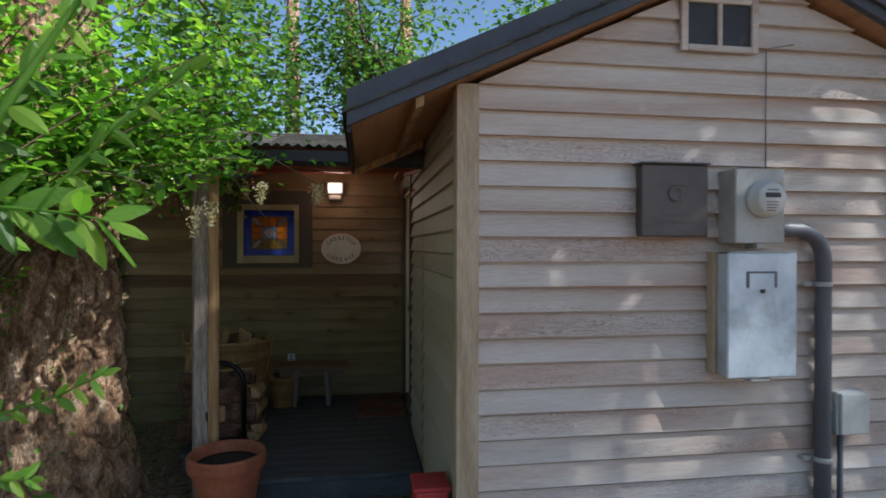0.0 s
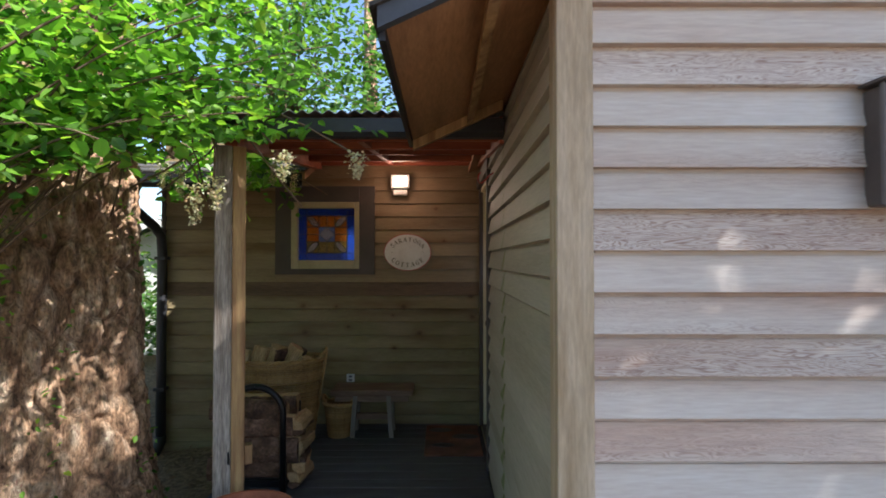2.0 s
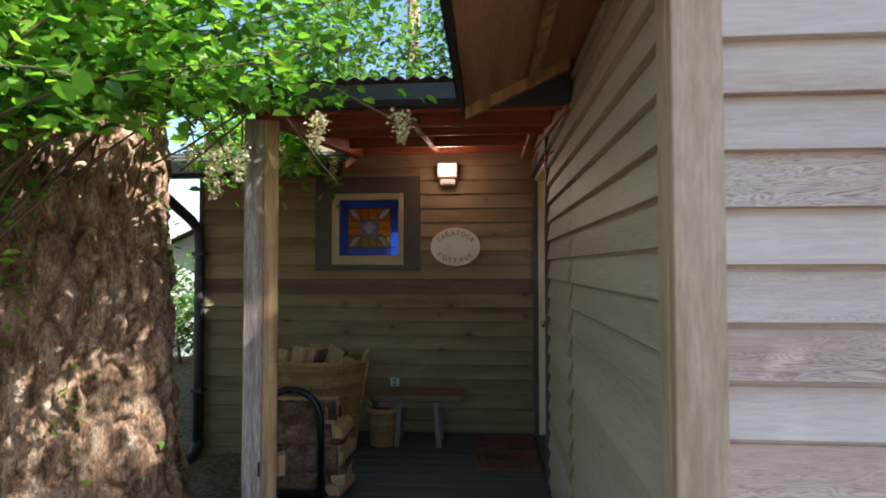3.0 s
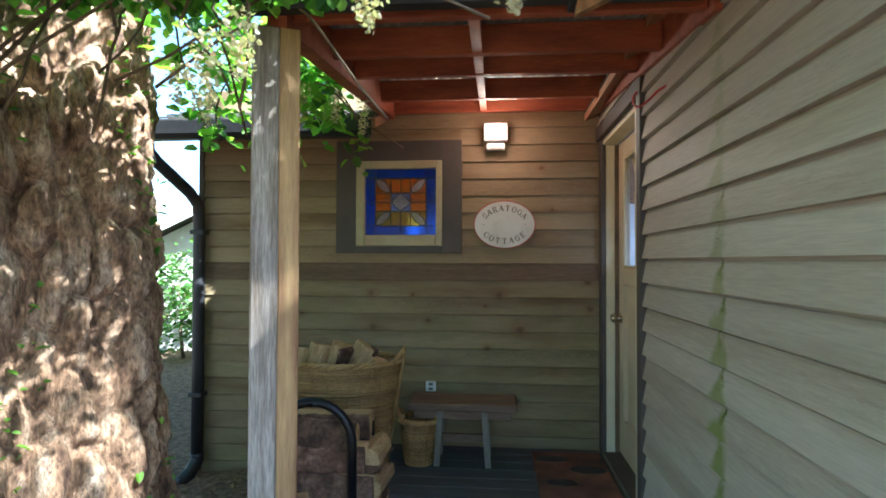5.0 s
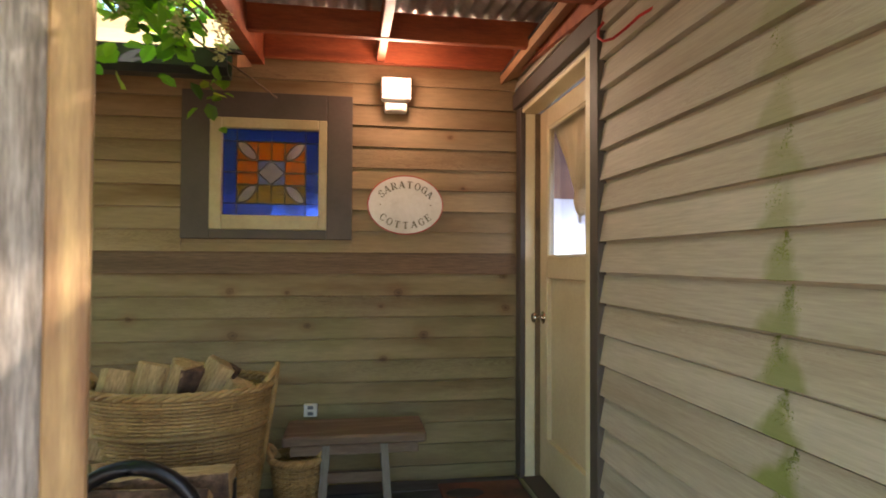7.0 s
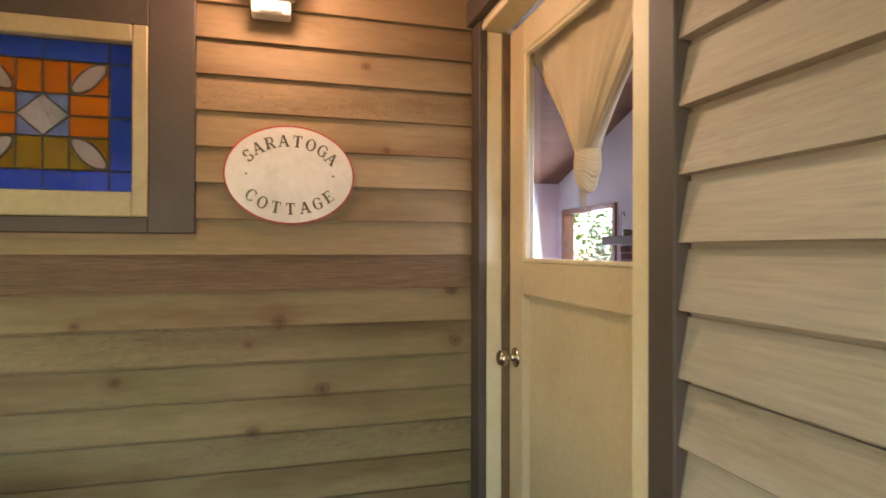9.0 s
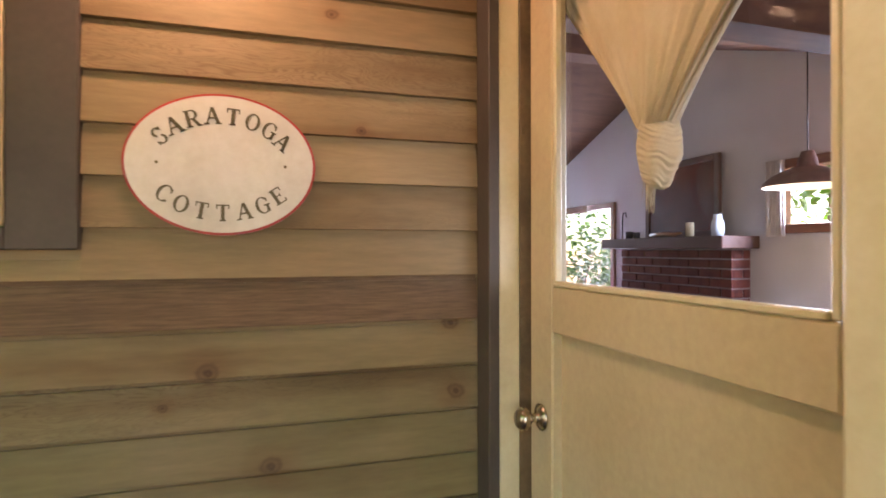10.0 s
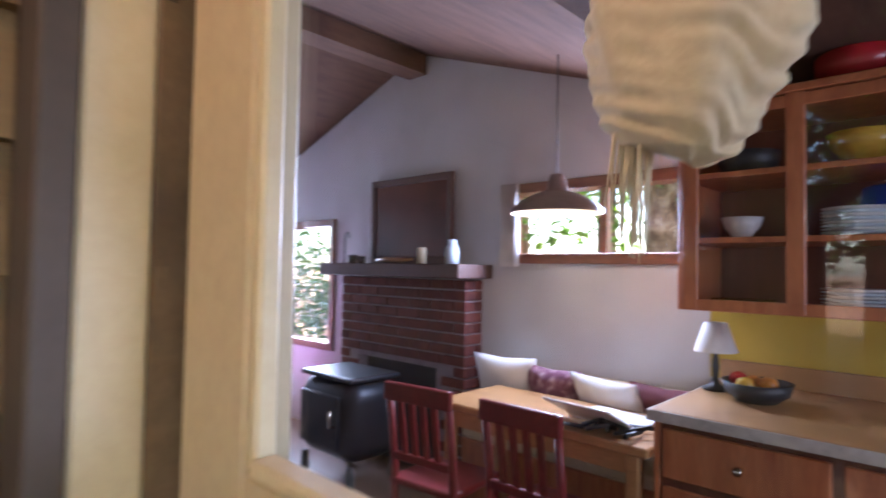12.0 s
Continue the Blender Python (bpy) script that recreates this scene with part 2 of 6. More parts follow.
mossy(SIDING_DOOR, 3.94, 1.169, 0.1135)
CORNER_WOOD = material("corner_board_wood", (0.42, 0.33, 0.22), 0.7, second=(0.3, 0.22, 0.13), third=(0.5, 0.41, 0.3), scale=4,
                       stretch=(4, 4, 0.5), fine=30, bump=0.3, distance=0.003)
GREY_TRIM = material("grey_brown_paint", (0.0706, 0.0576, 0.0475), 0.6, scale=5, fine=60, bump=0.15, distance=0.002, contrast=0.08)
CREAM = material("cream_paint", (0.68, 0.615, 0.41), 0.5, second=(0.61, 0.54, 0.34), third=(0.71, 0.645, 0.45), scale=5, fine=60, bump=0.12, distance=0.002, contrast=0.08)
SASH = material("olive_cream_paint", (0.39, 0.338, 0.195), 0.5, second=(0.338, 0.285, 0.158), third=(0.42, 0.367, 0.225), scale=5, fine=60, bump=0.1, distance=0.002, contrast=0.08)
DOOR_PAINT = material("beige_door_paint", (0.57, 0.485, 0.31), 0.45, second=(0.52, 0.435, 0.27), third=(0.6, 0.515, 0.34), scale=3, fine=50, bump=0.08, distance=0.002, contrast=0.08)
BARGE = material("blue_grey_fascia", (0.0595, 0.07, 0.091), 0.65, scale=5, fine=40, bump=0.2, distance=0.003, contrast=0.08)
PLY = material("soffit_plywood", (0.36, 0.19, 0.09), 0.7, second=(0.25, 0.12, 0.055), scale=3, stretch=(4, 0.6, 1), fine=25, bump=0.2, distance=0.002)
RED_WOOD = material("red_stained_wood", (0.288, 0.068, 0.024), 0.6, second=(0.192, 0.04, 0.016), third=(0.352, 0.096, 0.036), scale=4, stretch=(0.6, 4, 4), fine=30, bump=0.25, distance=0.003)
TIN = material("corrugated_metal", (0.34, 0.33, 0.32), 0.5, metal=0.3, scale=3, fine=30, bump=0.15)
SHINGLE = material("dark_shingle", (0.06, 0.055, 0.05), 0.9, third=(0.11, 0.1, 0.08), scale=5, fine=60, bump=0.6, vary=0.3)
GUTTER = material("dark_gutter_metal", (0.022, 0.022, 0.025), 0.45, metal=0.2, scale=5, fine=40, bump=0.1)
POST_WOOD = material("weathered_post_wood", (0.26, 0.22, 0.185), 0.8, second=(0.16, 0.125, 0.095), third=(0.33, 0.29, 0.25), scale=5, stretch=(6, 6, 0.5), fine=28, bump=0.6, distance=0.004, contrast=0.5)
# brown stain, with the sun on the post's right strip put in as yellow lightness
BROWN_POST = material("brown_post_wood", (0.32, 0.19, 0.08), 0.7, second=(0.2, 0.095, 0.04), third=(0.46, 0.3, 0.13), scale=4, stretch=(6, 6, 0.5), fine=28, bump=0.4, distance=0.004)
DECK = material("grey_deck_paint", (0.0612, 0.067, 0.0792), 0.55, second=(0.0396, 0.041, 0.0446), third=(0.0936, 0.0972, 0.104), scale=3, stretch=(1, 5, 1), fine=30, bump=0.3, vary=0.08, distance=0.003)
BARK = material("fir_bark", (0.37, 0.22, 0.125), 0.95, second=(0.11, 0.055, 0.03), third=(0.62, 0.45, 0.31), scale=10, stretch=(1.5, 1.5, 0.6), fine=48, bump=1.0, distance=0.035, contrast=0.75, figure=1.0)
TWIG = material("twig_bark", (0.13, 0.085, 0.05), 0.85, scale=10, fine=50, bump=0.5)
LITTER = material("leaf_litter", (0.23, 0.145, 0.085), 0.95, second=(0.1, 0.06, 0.035), third=(0.36, 0.235, 0.14), scale=22, fine=90, bump=1.0, distance=0.03, contrast=0.5)
LEAF = leafy("shrub_leaf", (0.2, 0.38, 0.05), (0.022, 0.07, 0.011), 0.55)
FAR_LEAF = leafy("far_leaf", (0.1, 0.2, 0.045), (0.04, 0.095, 0.025))
BLOSSOM = leafy("dry_blossom", (0.62, 0.58, 0.44), (0.42, 0.36, 0.24), 0.3)
LITTER_LEAF = material("fallen_leaf", (0.25, 0.155, 0.09), 0.85, fine=60, island=0.5)
TERRACOTTA = material("terracotta", (0.315, 0.0938, 0.0413), 0.8, second=(0.225, 0.0675, 0.0338), third=(0.36, 0.135, 0.0675), scale=6, fine=50, bump=0.2, distance=0.003)
SOIL = material("potting_soil", (0.03, 0.022, 0.016), 0.95, scale=20, fine=80, bump=1.0, distance=0.02, contrast=0.5)
WICKER = material("wicker", (0.33, 0.195, 0.0675), 0.6, second=(0.225, 0.12, 0.0375), third=(0.39, 0.255, 0.105), scale=10, fine=60, bump=0.3, distance=0.002, island=0.2)
SPLIT = material("split_wood", (0.39, 0.255, 0.12), 0.8, second=(0.285, 0.165, 0.0675), scale=6, stretch=(0.7, 5, 5), fine=35, bump=0.4, vary=0.18, distance=0.004, contrast=0.5)
LOG_BARK = material("log_bark", (0.112, 0.06, 0.036), 0.95, second=(0.048, 0.0256, 0.016), third=(0.2, 0.12, 0.08), scale=14, fine=50, bump=1.0, vary=0.2, distance=0.012, contrast=0.5)
BLACK_IRON = material("black_iron", (0.015, 0.015, 0.017), 0.35, metal=0.6, scale=8, fine=60, bump=0.1)
BENCH_WOOD = material("old_bench_wood", (0.152, 0.096, 0.06), 0.75, third=(0.224, 0.152, 0.1), scale=4, stretch=(0.7, 6, 6), fine=30, bump=0.4, distance=0.003)
BENCH_GREY = material("grey_bench_leg", (0.19, 0.165, 0.13), 0.75, scale=4, stretch=(6, 6, 0.7), fine=30, bump=0.3, distance=0.003)
WHITE_ENAMEL = material("white_enamel", (0.624, 0.593, 0.515), 0.35, second=(0.515, 0.476, 0.39), third=(0.608, 0.585, 0.523), scale=4, fine=40, bump=0.04, contrast=0.08)
SIGN_RED = material("red_rim_paint", (0.42, 0.025, 0.02), 0.4)
LETTER = material("dark_olive_letter", (0.1, 0.085, 0.04), 0.5)
METER_GREY = material("meter_box_grey", (0.42, 0.42, 0.39), 0.5, second=(0.33, 0.32, 0.28), scale=6, fine=50, bump=0.08, contrast=0.08)
PANEL_GREY = material("panel_grey_blue", (0.53, 0.6, 0.66), 0.5, second=(0.36, 0.39, 0.4), third=(0.6, 0.67, 0.73), scale=5, fine=40, bump=0.08, contrast=0.08)
BROWN_BOX = material("brown_metal_box", (0.1, 0.085, 0.08), 0.55, scale=6, fine=50, bump=0.1, contrast=0.08)
CONDUIT = material("conduit_grey", (0.11, 0.115, 0.13), 0.45, scale=6, fine=50, bump=0.08, contrast=0.08)
PALE_PLASTIC = material("pale_grey_plastic", (0.6, 0.6, 0.56), 0.5, scale=6, fine=50, bump=0.05, contrast=0.08)
RED_PAINT = material("red_tub_paint", (0.4, 0.03, 0.03), 0.5)
BRASS = material("worn_nickel", (0.52, 0.46, 0.36), 0.25, metal=1.0, scale=20, fine=80, bump=0.03)
CAMES = material("lead_came", (0.05, 0.045, 0.04), 0.4, metal=0.6)
CLEAR = glass("window_glass", (0.97, 0.98, 0.98))
BULB_GLASS = glowing("lit_lens", (1.0, 0.84, 0.62), 20)
PENDANT_GLOW = glowing("lit_shade_inside", (1.0, 0.86, 0.6), 0.1)


def stained(name, colour):
    """Leaded glass: tinted, with a wavy face."""
    m = bpy.data.materials.new(name)
    m.use_nodes = True
    n, link = m.node_tree.nodes, m.node_tree.links.new
    b = n["Principled BSDF"]
    b.inputs["Base Color"].default_value = (*colour, 1)
    b.inputs["Roughness"].default_value = 0.12
    b.inputs["Transmission Weight"].default_value = 0.7
    b.inputs["IOR"].default_value = 1.3
    noise_n = n.new("ShaderNodeTexNoise")
    noise_n.inputs["Scale"].default_value = 30
    tc = n.new("ShaderNodeTexCoord")
    link(tc.outputs["Object"], noise_n.inputs["Vector"])
    bp = n.new("ShaderNodeBump")
    bp.inputs["Strength"].default_value, bp.inputs["Distance"].default_value = 0.4, 0.01
    link(noise_n.outputs["Fac"], bp.inputs["Height"])
    link(bp.outputs[0], b.inputs["Normal"])
    return m


BLUE_GLASS = stained("blue_glass", (0.04, 0.11, 0.75))
PALE_BLUE_GLASS = stained("pale_blue_glass", (0.25, 0.33, 0.68))
AMBER_GLASS = stained("amber_glass", (0.75, 0.22, 0.015))
OCHRE_GLASS = stained("ochre_glass", (0.4, 0.25, 0.03))
CLEAR_BEVEL = stained("clear_bevel_glass", (0.6, 0.55, 0.6))
# room
PLASTER = material("white_plaster", (0.64, 0.65, 0.66), 0.85, second=(0.58, 0.58, 0.59), third=(0.68, 0.69, 0.7), scale=3, fine=60, bump=0.05, contrast=0.08)
YELLOW_WALL = material("yellow_wall_paint", (0.62, 0.44, 0.06), 0.7, second=(0.56, 0.39, 0.05), third=(0.66, 0.48, 0.08), scale=3, fine=60, bump=0.04, contrast=0.08)
CEILING_WOOD = material("ceiling_plank", (0.105, 0.044, 0.024), 0.95, second=(0.075, 0.03, 0.017), third=(0.13, 0.057, 0.032), scale=3, stretch=(1, 6, 6), fine=25, bump=0.15)
CABINET = material("stained_cabinet_wood", (0.46, 0.145, 0.052), 0.4, second=(0.36, 0.1, 0.036), third=(0.52, 0.18, 0.068), scale=4, stretch=(5, 5, 0.7), fine=30, bump=0.08)
FRAME_BROWN = material("brown_window_frame", (0.2, 0.08, 0.042), 0.5, second=(0.14, 0.055, 0.03), third=(0.25, 0.105, 0.055), scale=4, stretch=(5, 0.7, 5), fine=30, bump=0.08)
# darker copy of the cabinet wood: shade of gaps and shelf backs as colour
CABINET_SHADED = material("cabinet_wood_shaded", (0.16, 0.046, 0.024), 0.5, scale=4, stretch=(5, 5, 0.7), fine=30, bump=0.08)
TABLE_WOOD = material("table_wood", (0.42, 0.22, 0.085), 0.3, second=(0.34, 0.16, 0.06), scale=3, stretch=(5, 0.7, 5), fine=25, bump=0.06)
COUNTER = material("counter_top", (0.45, 0.25, 0.11), 0.3, scale=5, fine=60, bump=0.03, contrast=0.08)
COUNTER_EDGE = material("counter_edge", (0.55, 0.5, 0.45), 0.4)
CHAIR_RED = material("red_chair_paint", (0.2, 0.015, 0.015), 0.4, scale=5, fine=40, bump=0.06)
BRICK = material("red_brick", (0.14, 0.035, 0.028), 0.85, second=(0.09, 0.022, 0.02), third=(0.2, 0.055, 0.04), scale=10, fine=60, bump=0.4, vary=0.22)
MORTAR = material("mortar", (0.34, 0.29, 0.31), 0.95, scale=15, fine=90, bump=0.4)
MANTEL = material("mantel_wood", (0.1, 0.05, 0.04), 0.5, scale=4, stretch=(5, 0.7, 5), fine=30, bump=0.1)
PICTURE = material("brown_picture", (0.12, 0.035, 0.022), 0.25, second=(0.07, 0.02, 0.014), scale=2, fine=30, bump=0.02)
LINEN = material("linen", (0.6, 0.505, 0.34), 0.9, second=(0.53, 0.435, 0.275), third=(0.64, 0.55, 0.39), scale=6, fine=160, bump=0.4, distance=0.004, contrast=0.12)
WHITE_CLOTH = material("white_cloth", (0.74, 0.72, 0.68), 0.9, scale=6, fine=120, bump=0.2, distance=0.003)
PATTERN_CLOTH = material("plum_pattern_cloth", (0.22, 0.09, 0.14), 0.9, second=(0.12, 0.035, 0.06), third=(0.5, 0.36, 0.4), scale=28, fine=90, bump=0.2)
PLUM_CLOTH = material("plum_cloth", (0.17, 0.05, 0.06), 0.9, scale=8, fine=90, bump=0.2)
PINK_CLOTH = material("pink_cloth", (0.45, 0.16, 0.3), 0.9, scale=8, fine=90, bump=0.2)
STOVE = material("stove_black", (0.02, 0.022, 0.028), 0.4, metal=0.3, scale=8, fine=60, bump=0.08)
LAPTOP = material("laptop_silver", (0.76, 0.74, 0.7), 0.45, metal=0.0)
PORCELAIN = material("porcelain", (0.74, 0.72, 0.7), 0.2)
YELLOW_GLAZE = material("yellow_glaze", (0.7, 0.42, 0.06), 0.25)
RED_GLAZE = material("red_glaze", (0.45, 0.02, 0.025), 0.25)
DARK_ITEM = material("dark_item", (0.025, 0.025, 0.028), 0.5)
FLOOR_WOOD = material("dark_floor_wood", (0.11, 0.05, 0.03), 0.4, scale=3, stretch=(1, 6, 1), fine=30, bump=0.1)
RUG = material("woven_rug", (0.3, 0.26, 0.27), 0.95, second=(0.16, 0.12, 0.14), scale=18, fine=120, bump=0.4)
SHADE_METAL = material("pendant_brown_enamel", (0.17, 0.105, 0.085), 0.4)
BRONZE = material("bronze_weather_strip", (0.15, 0.1, 0.05), 0.5, second=(0.06, 0.04, 0.022), scale=5, fine=50, bump=0.1)
STONE = material("mossy_stone", (0.27, 0.27, 0.22), 0.9, second=(0.13, 0.16, 0.08), third=(0.38, 0.37, 0.33), scale=9, fine=60, bump=0.6)
MOSS = material("green_moss", (0.2, 0.24, 0.04), 0.95, second=(0.1, 0.13, 0.02), third=(0.24, 0.29, 0.05), scale=30, fine=120, bump=0.8, distance=0.006)
RED_WIRE = material("red_wire", (0.4, 0.02, 0.02), 0.4)
MAT_BROWN = material("doormat", (0.12, 0.05, 0.03), 0.95, second=(0.05, 0.03, 0.02), third=(0.2, 0.085, 0.05), scale=7, fine=150, bump=0.6)
SHED_WHITE = material("shed_paint", (0.62, 0.6, 0.56), 0.7, scale=3, fine=40, bump=0.1)
FRUIT = material("fruit_orange", (0.6, 0.22, 0.04), 0.4)

# ---- building helpers ----
def link_mesh(name, bm, mat, smooth=False):
    me = bpy.data.meshes.new(name)
    bm.to_mesh(me)
    bm.free()
    me.materials.append(mat)
    if smooth:
        for p in me.polygons:
            p.use_smooth = True
    return new(name, me)


def part(name, bm, mat, parent, label="", smooth=False):
    ob = link_mesh(name, bm, mat, smooth)
    ob.parent = parent
    if label:
        tagged(ob, label)
    return ob


def thing(name, label, category, at=(0, 0, 0), group="", kind="", rz=0):
    ob = new(name)
    ob.empty_display_size = 0.05
    ob.matrix_world = pose(*at, 0, 0, rz)
    return tagged(ob, label, category, group, kind)


def box(*sizes, bevel=0.0, seg=1, bm=None):
    """Adds the box x0, y0, z0, x1, y1, z1 to bm."""
    x0, y0, z0, x1, y1, z1 = sizes
    own = bmesh.new()
    r = bmesh.ops.create_cube(own, size=1)
    for v in r["verts"]:
        v.co = Vector(((x0 + x1) / 2 + v.co.x * (x1 - x0), (y0 + y1) / 2 + v.co.y * (y1 - y0), (z0 + z1) / 2 + v.co.z * (z1 - z0)))
    if bevel:
        bmesh.ops.bevel(own, geom=own.edges[:], offset=bevel, segments=seg, affect='EDGES', profile=0.5)
    if bm is None:
        return own
    return absorb(bm, own)


def absorb(bm, own, m=None):
    """Adds own's mesh to bm."""
    if m is not None:
        own.transform(m)
    me = bpy.data.meshes.new("tmp")
    own.to_mesh(me)
    own.free()
    bm.from_mesh(me)
    bpy.data.meshes.remove(me)
    return bm


def lathe(profile, n=24, bm=None, at=(0, 0, 0), squash=1.0, closed=True):
    """A turned body round z: rows of (radius, height)."""
    bm = bm or bmesh.new()
    rings = []
    for r, z in profile:
        rings.append([bm.verts.new((at[0] + r * math.cos(2 * math.pi * k / n), at[1] + squash * r * math.sin(2 * math.pi * k / n), at[2] + z)) for k in range(n)])
    for a, b in zip(rings, rings[1:]):
        for k in range(n):
            bm.faces.new((a[k], a[(k + 1) % n], b[(k + 1) % n], b[k]))
    if closed and profile[0][0] > 0:
        bm.faces.new(rings[0][::-1])
    if closed and profile[-1][0] > 0:
        bm.faces.new(rings[-1])
    bmesh.ops.remove_doubles(bm, verts=bm.verts[:], dist=1e-5)
    return bm


def tube(points, radius, n=8, bm=None, cap=True):
    """A round bar along points; radius may be a list."""
    bm = bm or bmesh.new()
    pts = [Vector(p) for p in points]
    rings = []
    side = None
    for i, p in enumerate(pts):
        d = (pts[min(i + 1, len(pts) - 1)] - pts[max(i - 1, 0)]).normalized()
        if side is None:
            side = d.orthogonal().normalized()
        side = (side - d * side.dot(d)).normalized()
        up = d.cross(side)
        r = radius[i] if isinstance(radius, (list, tuple)) else radius
        rings.append([bm.verts.new(p + r * (math.cos(2 * math.pi * k / n) * side + math.sin(2 * math.pi * k / n) * up)) for k in range(n)])
    for a, b in zip(rings, rings[1:]):
        for k in range(n):
            bm.faces.new((a[k], a[(k + 1) % n], b[(k + 1) % n], b[k]))
    if cap:
        bm.faces.new(rings[0][::-1])
        bm.faces.new(rings[-1])
    return bm


def prism(poly, axis, lo, hi):
    """A plate: the outline poly (2D) drawn out along an axis from lo to hi."""
    bm = bmesh.new()
    put = {"x": lambda a, b, c: (c, a, b), "y": lambda a, b, c: (a, c, b), "z": lambda a, b, c: (a, b, c)}[axis]
    lo_v = [bm.verts.new(put(a, b, lo)) for a, b in poly]
    hi_v = [bm.verts.new(put(a, b, hi)) for a, b in poly]
    bm.faces.new(lo_v)
    bm.faces.new(hi_v[::-1])
    k = len(poly)
    for i in range(k):
        bm.faces.new((lo_v[i], hi_v[i], hi_v[(i + 1) % k], lo_v[(i + 1) % k]))
    bmesh.ops.recalc_face_normals(bm, faces=bm.faces[:])
    return bm


def structure(name, bm, mat, label, category):
    return tagged(link_mesh(name, bm, mat), label, category, kind="structure")


# ---- ground ----
def ground_z(x, y):
    z = -0.15 + 0.1 * min(1, max(0, (2.2 - y) / 2.0)) - 0.12 * min(1, max(0, (-x - 1.2) / 1.2))
    return z


steps_in = [i * 0.35 - 7 for i in range(41)]
xs = [-900, -300, -80, -30, -15, -10] + steps_in + [10, 15, 30, 80, 300, 900]
ys = [-900, -300, -80, -30, -15, -10] + [v + 3 for v in steps_in] + [12, 16, 30, 80, 300, 900]
bm = bmesh.new()
grid = [[bm.verts.new((x, y, ground_z(x, y) + (0.02 * noise.noise((x * 2.3, y * 2.3, 0)) if abs(x) < 8 else 0))) for x in xs] for y in ys]
for j in range(len(ys) - 1):
    for i in range(len(xs) - 1):
        bm.faces.new((grid[j][i], grid[j][i + 1], grid[j + 1][i + 1], grid[j + 1][i]))
structure("ground", bm, LITTER, "dark earth strewn with dry brown leaf litter", "ground")

# ---- walls ----
X_DOOR, Y_FRONT, Y_BACK = 0.56, 2.532, 6.0
wall_front = structure("wall_front", prism([(0.56, -0.3), (3.35, -0.3), (3.35, 2.24), (1.95, 2.885), (0.56, 2.24)], "y", Y_FRONT, Y_FRONT + 0.12),
                       SIDING_FRONT, "gable wall clad in weathered cedar lap siding", "wall")
bm = box(0.56, 2.652, -0.3, 0.70, 4.95, 2.28)
box(0.56, 4.95, 2.07, 0.70, 5.92, 2.28, bm=bm)
box(0.56, 5.92, -0.3, 0.70, 6.0, 2.28, bm=bm)
box(0.56, 4.95, -0.3, 0.70, 5.92, 0.0, bm=bm)
wall_door = structure("wall_door", bm, SIDING_DOOR, "olive weathered lap-sided wall with mossy streaks beside the door, toned for its light", "wall")
bm = box(-2.28, Y_BACK, -0.4, -1.135, 6.12, 2.5)
box(-0.525, Y_BACK, -0.4, 0.70, 6.12, 2.5, bm=bm)
box(-1.135, Y_BACK, -0.4, -0.525, 6.12, 1.368, bm=bm)
box(-1.135, Y_BACK, 1.97, -0.525, 6.12, 2.5, bm=bm)
wall_back = structure("wall_back", bm, SIDING_BACK, "olive-brown weathered lap-sided wall, darkened for the porch roof's shade", "wall")
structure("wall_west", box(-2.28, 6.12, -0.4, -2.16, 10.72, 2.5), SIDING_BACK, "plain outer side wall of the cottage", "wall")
bm = box(-2.28, 10.6, -0.1, -1.52, 10.72, 2.5)
box(-0.5, 10.6, -0.1, 3.35, 10.72, 2.5, bm=bm)
box(-1.52, 10.6, -0.1, -0.5, 10.72, 0.9, bm=bm)
box(-1.52, 10.6, 1.98, -0.5, 10.72, 2.5, bm=bm)
structure("wall_north", bm, PLASTER, "plain white far room wall", "wall")
# the room's window wall, with a long window and a glazed door
bm = box(3.23, 2.652, -0.3, 3.35, 6.3, 2.5)
box(3.23, 6.3, -0.3, 3.35, 7.5, 1.42, bm=bm)
box(3.23, 6.3, 1.9, 3.35, 7.5, 2.5, bm=bm)
box(3.23, 7.5, -0.3, 3.35, 9.25, 2.5, bm=bm)
box(3.23, 9.25, -0.3, 3.35, 10.45, 0.68, bm=bm)
box(3.23, 9.25, 1.78, 3.35, 10.45, 2.5, bm=bm)
box(3.23, 10.45, -0.3, 3.35, 10.6, 2.5, bm=bm)
absorb(bm, prism([(6.1, 2.5), (10.6, 2.5), (8.29, 3.15)], "x", 3.23, 3.35))
structure("wall_east", bm, PLASTER, "white plastered room wall with a gable top", "wall")
structure("floor_room", box(0.70, 2.652, -0.1, 3.23, 6.12, 0.02), FLOOR_WOOD, "dark wooden kitchen floor", "floor")
structure("floor_living", box(-2.16, 6.12, -0.1, 3.23, 10.6, 0.02), FLOOR_WOOD, "dark wooden living room floor", "floor")
structure("wall_kitchen_end", box(0.70, 2.66, 0.02, 3.23, 2.70, 2.3), PLASTER, "plain white kitchen end wall", "wall")

# ceilings
bm = prism([(6.12, 2.16), (8.29, 2.93), (8.29, 2.99), (6.12, 2.22)], "x", -2.16, 3.23)
absorb(bm, prism([(8.29, 2.93), (10.6, 2.12), (10.6, 2.18), (8.29, 2.99)], "x", -2.16, 3.23))
structure("ceiling_living", bm, CEILING_WOOD, "brown plank ceiling that slopes up to a ridge", "ceiling")
bm = box(0.70, 2.652, 2.18, 3.23, 6.12, 2.22)
structure("ceiling_kitchen", bm, CEILING_WOOD, "flat brown plank ceiling over the kitchen", "ceiling")
structure("trim_ridge_beam", box(-2.16, 8.2, 2.76, 3.22, 8.38, 2.9), CEILING_WOOD, "dark brown ridge beam under the ceiling", "beam")
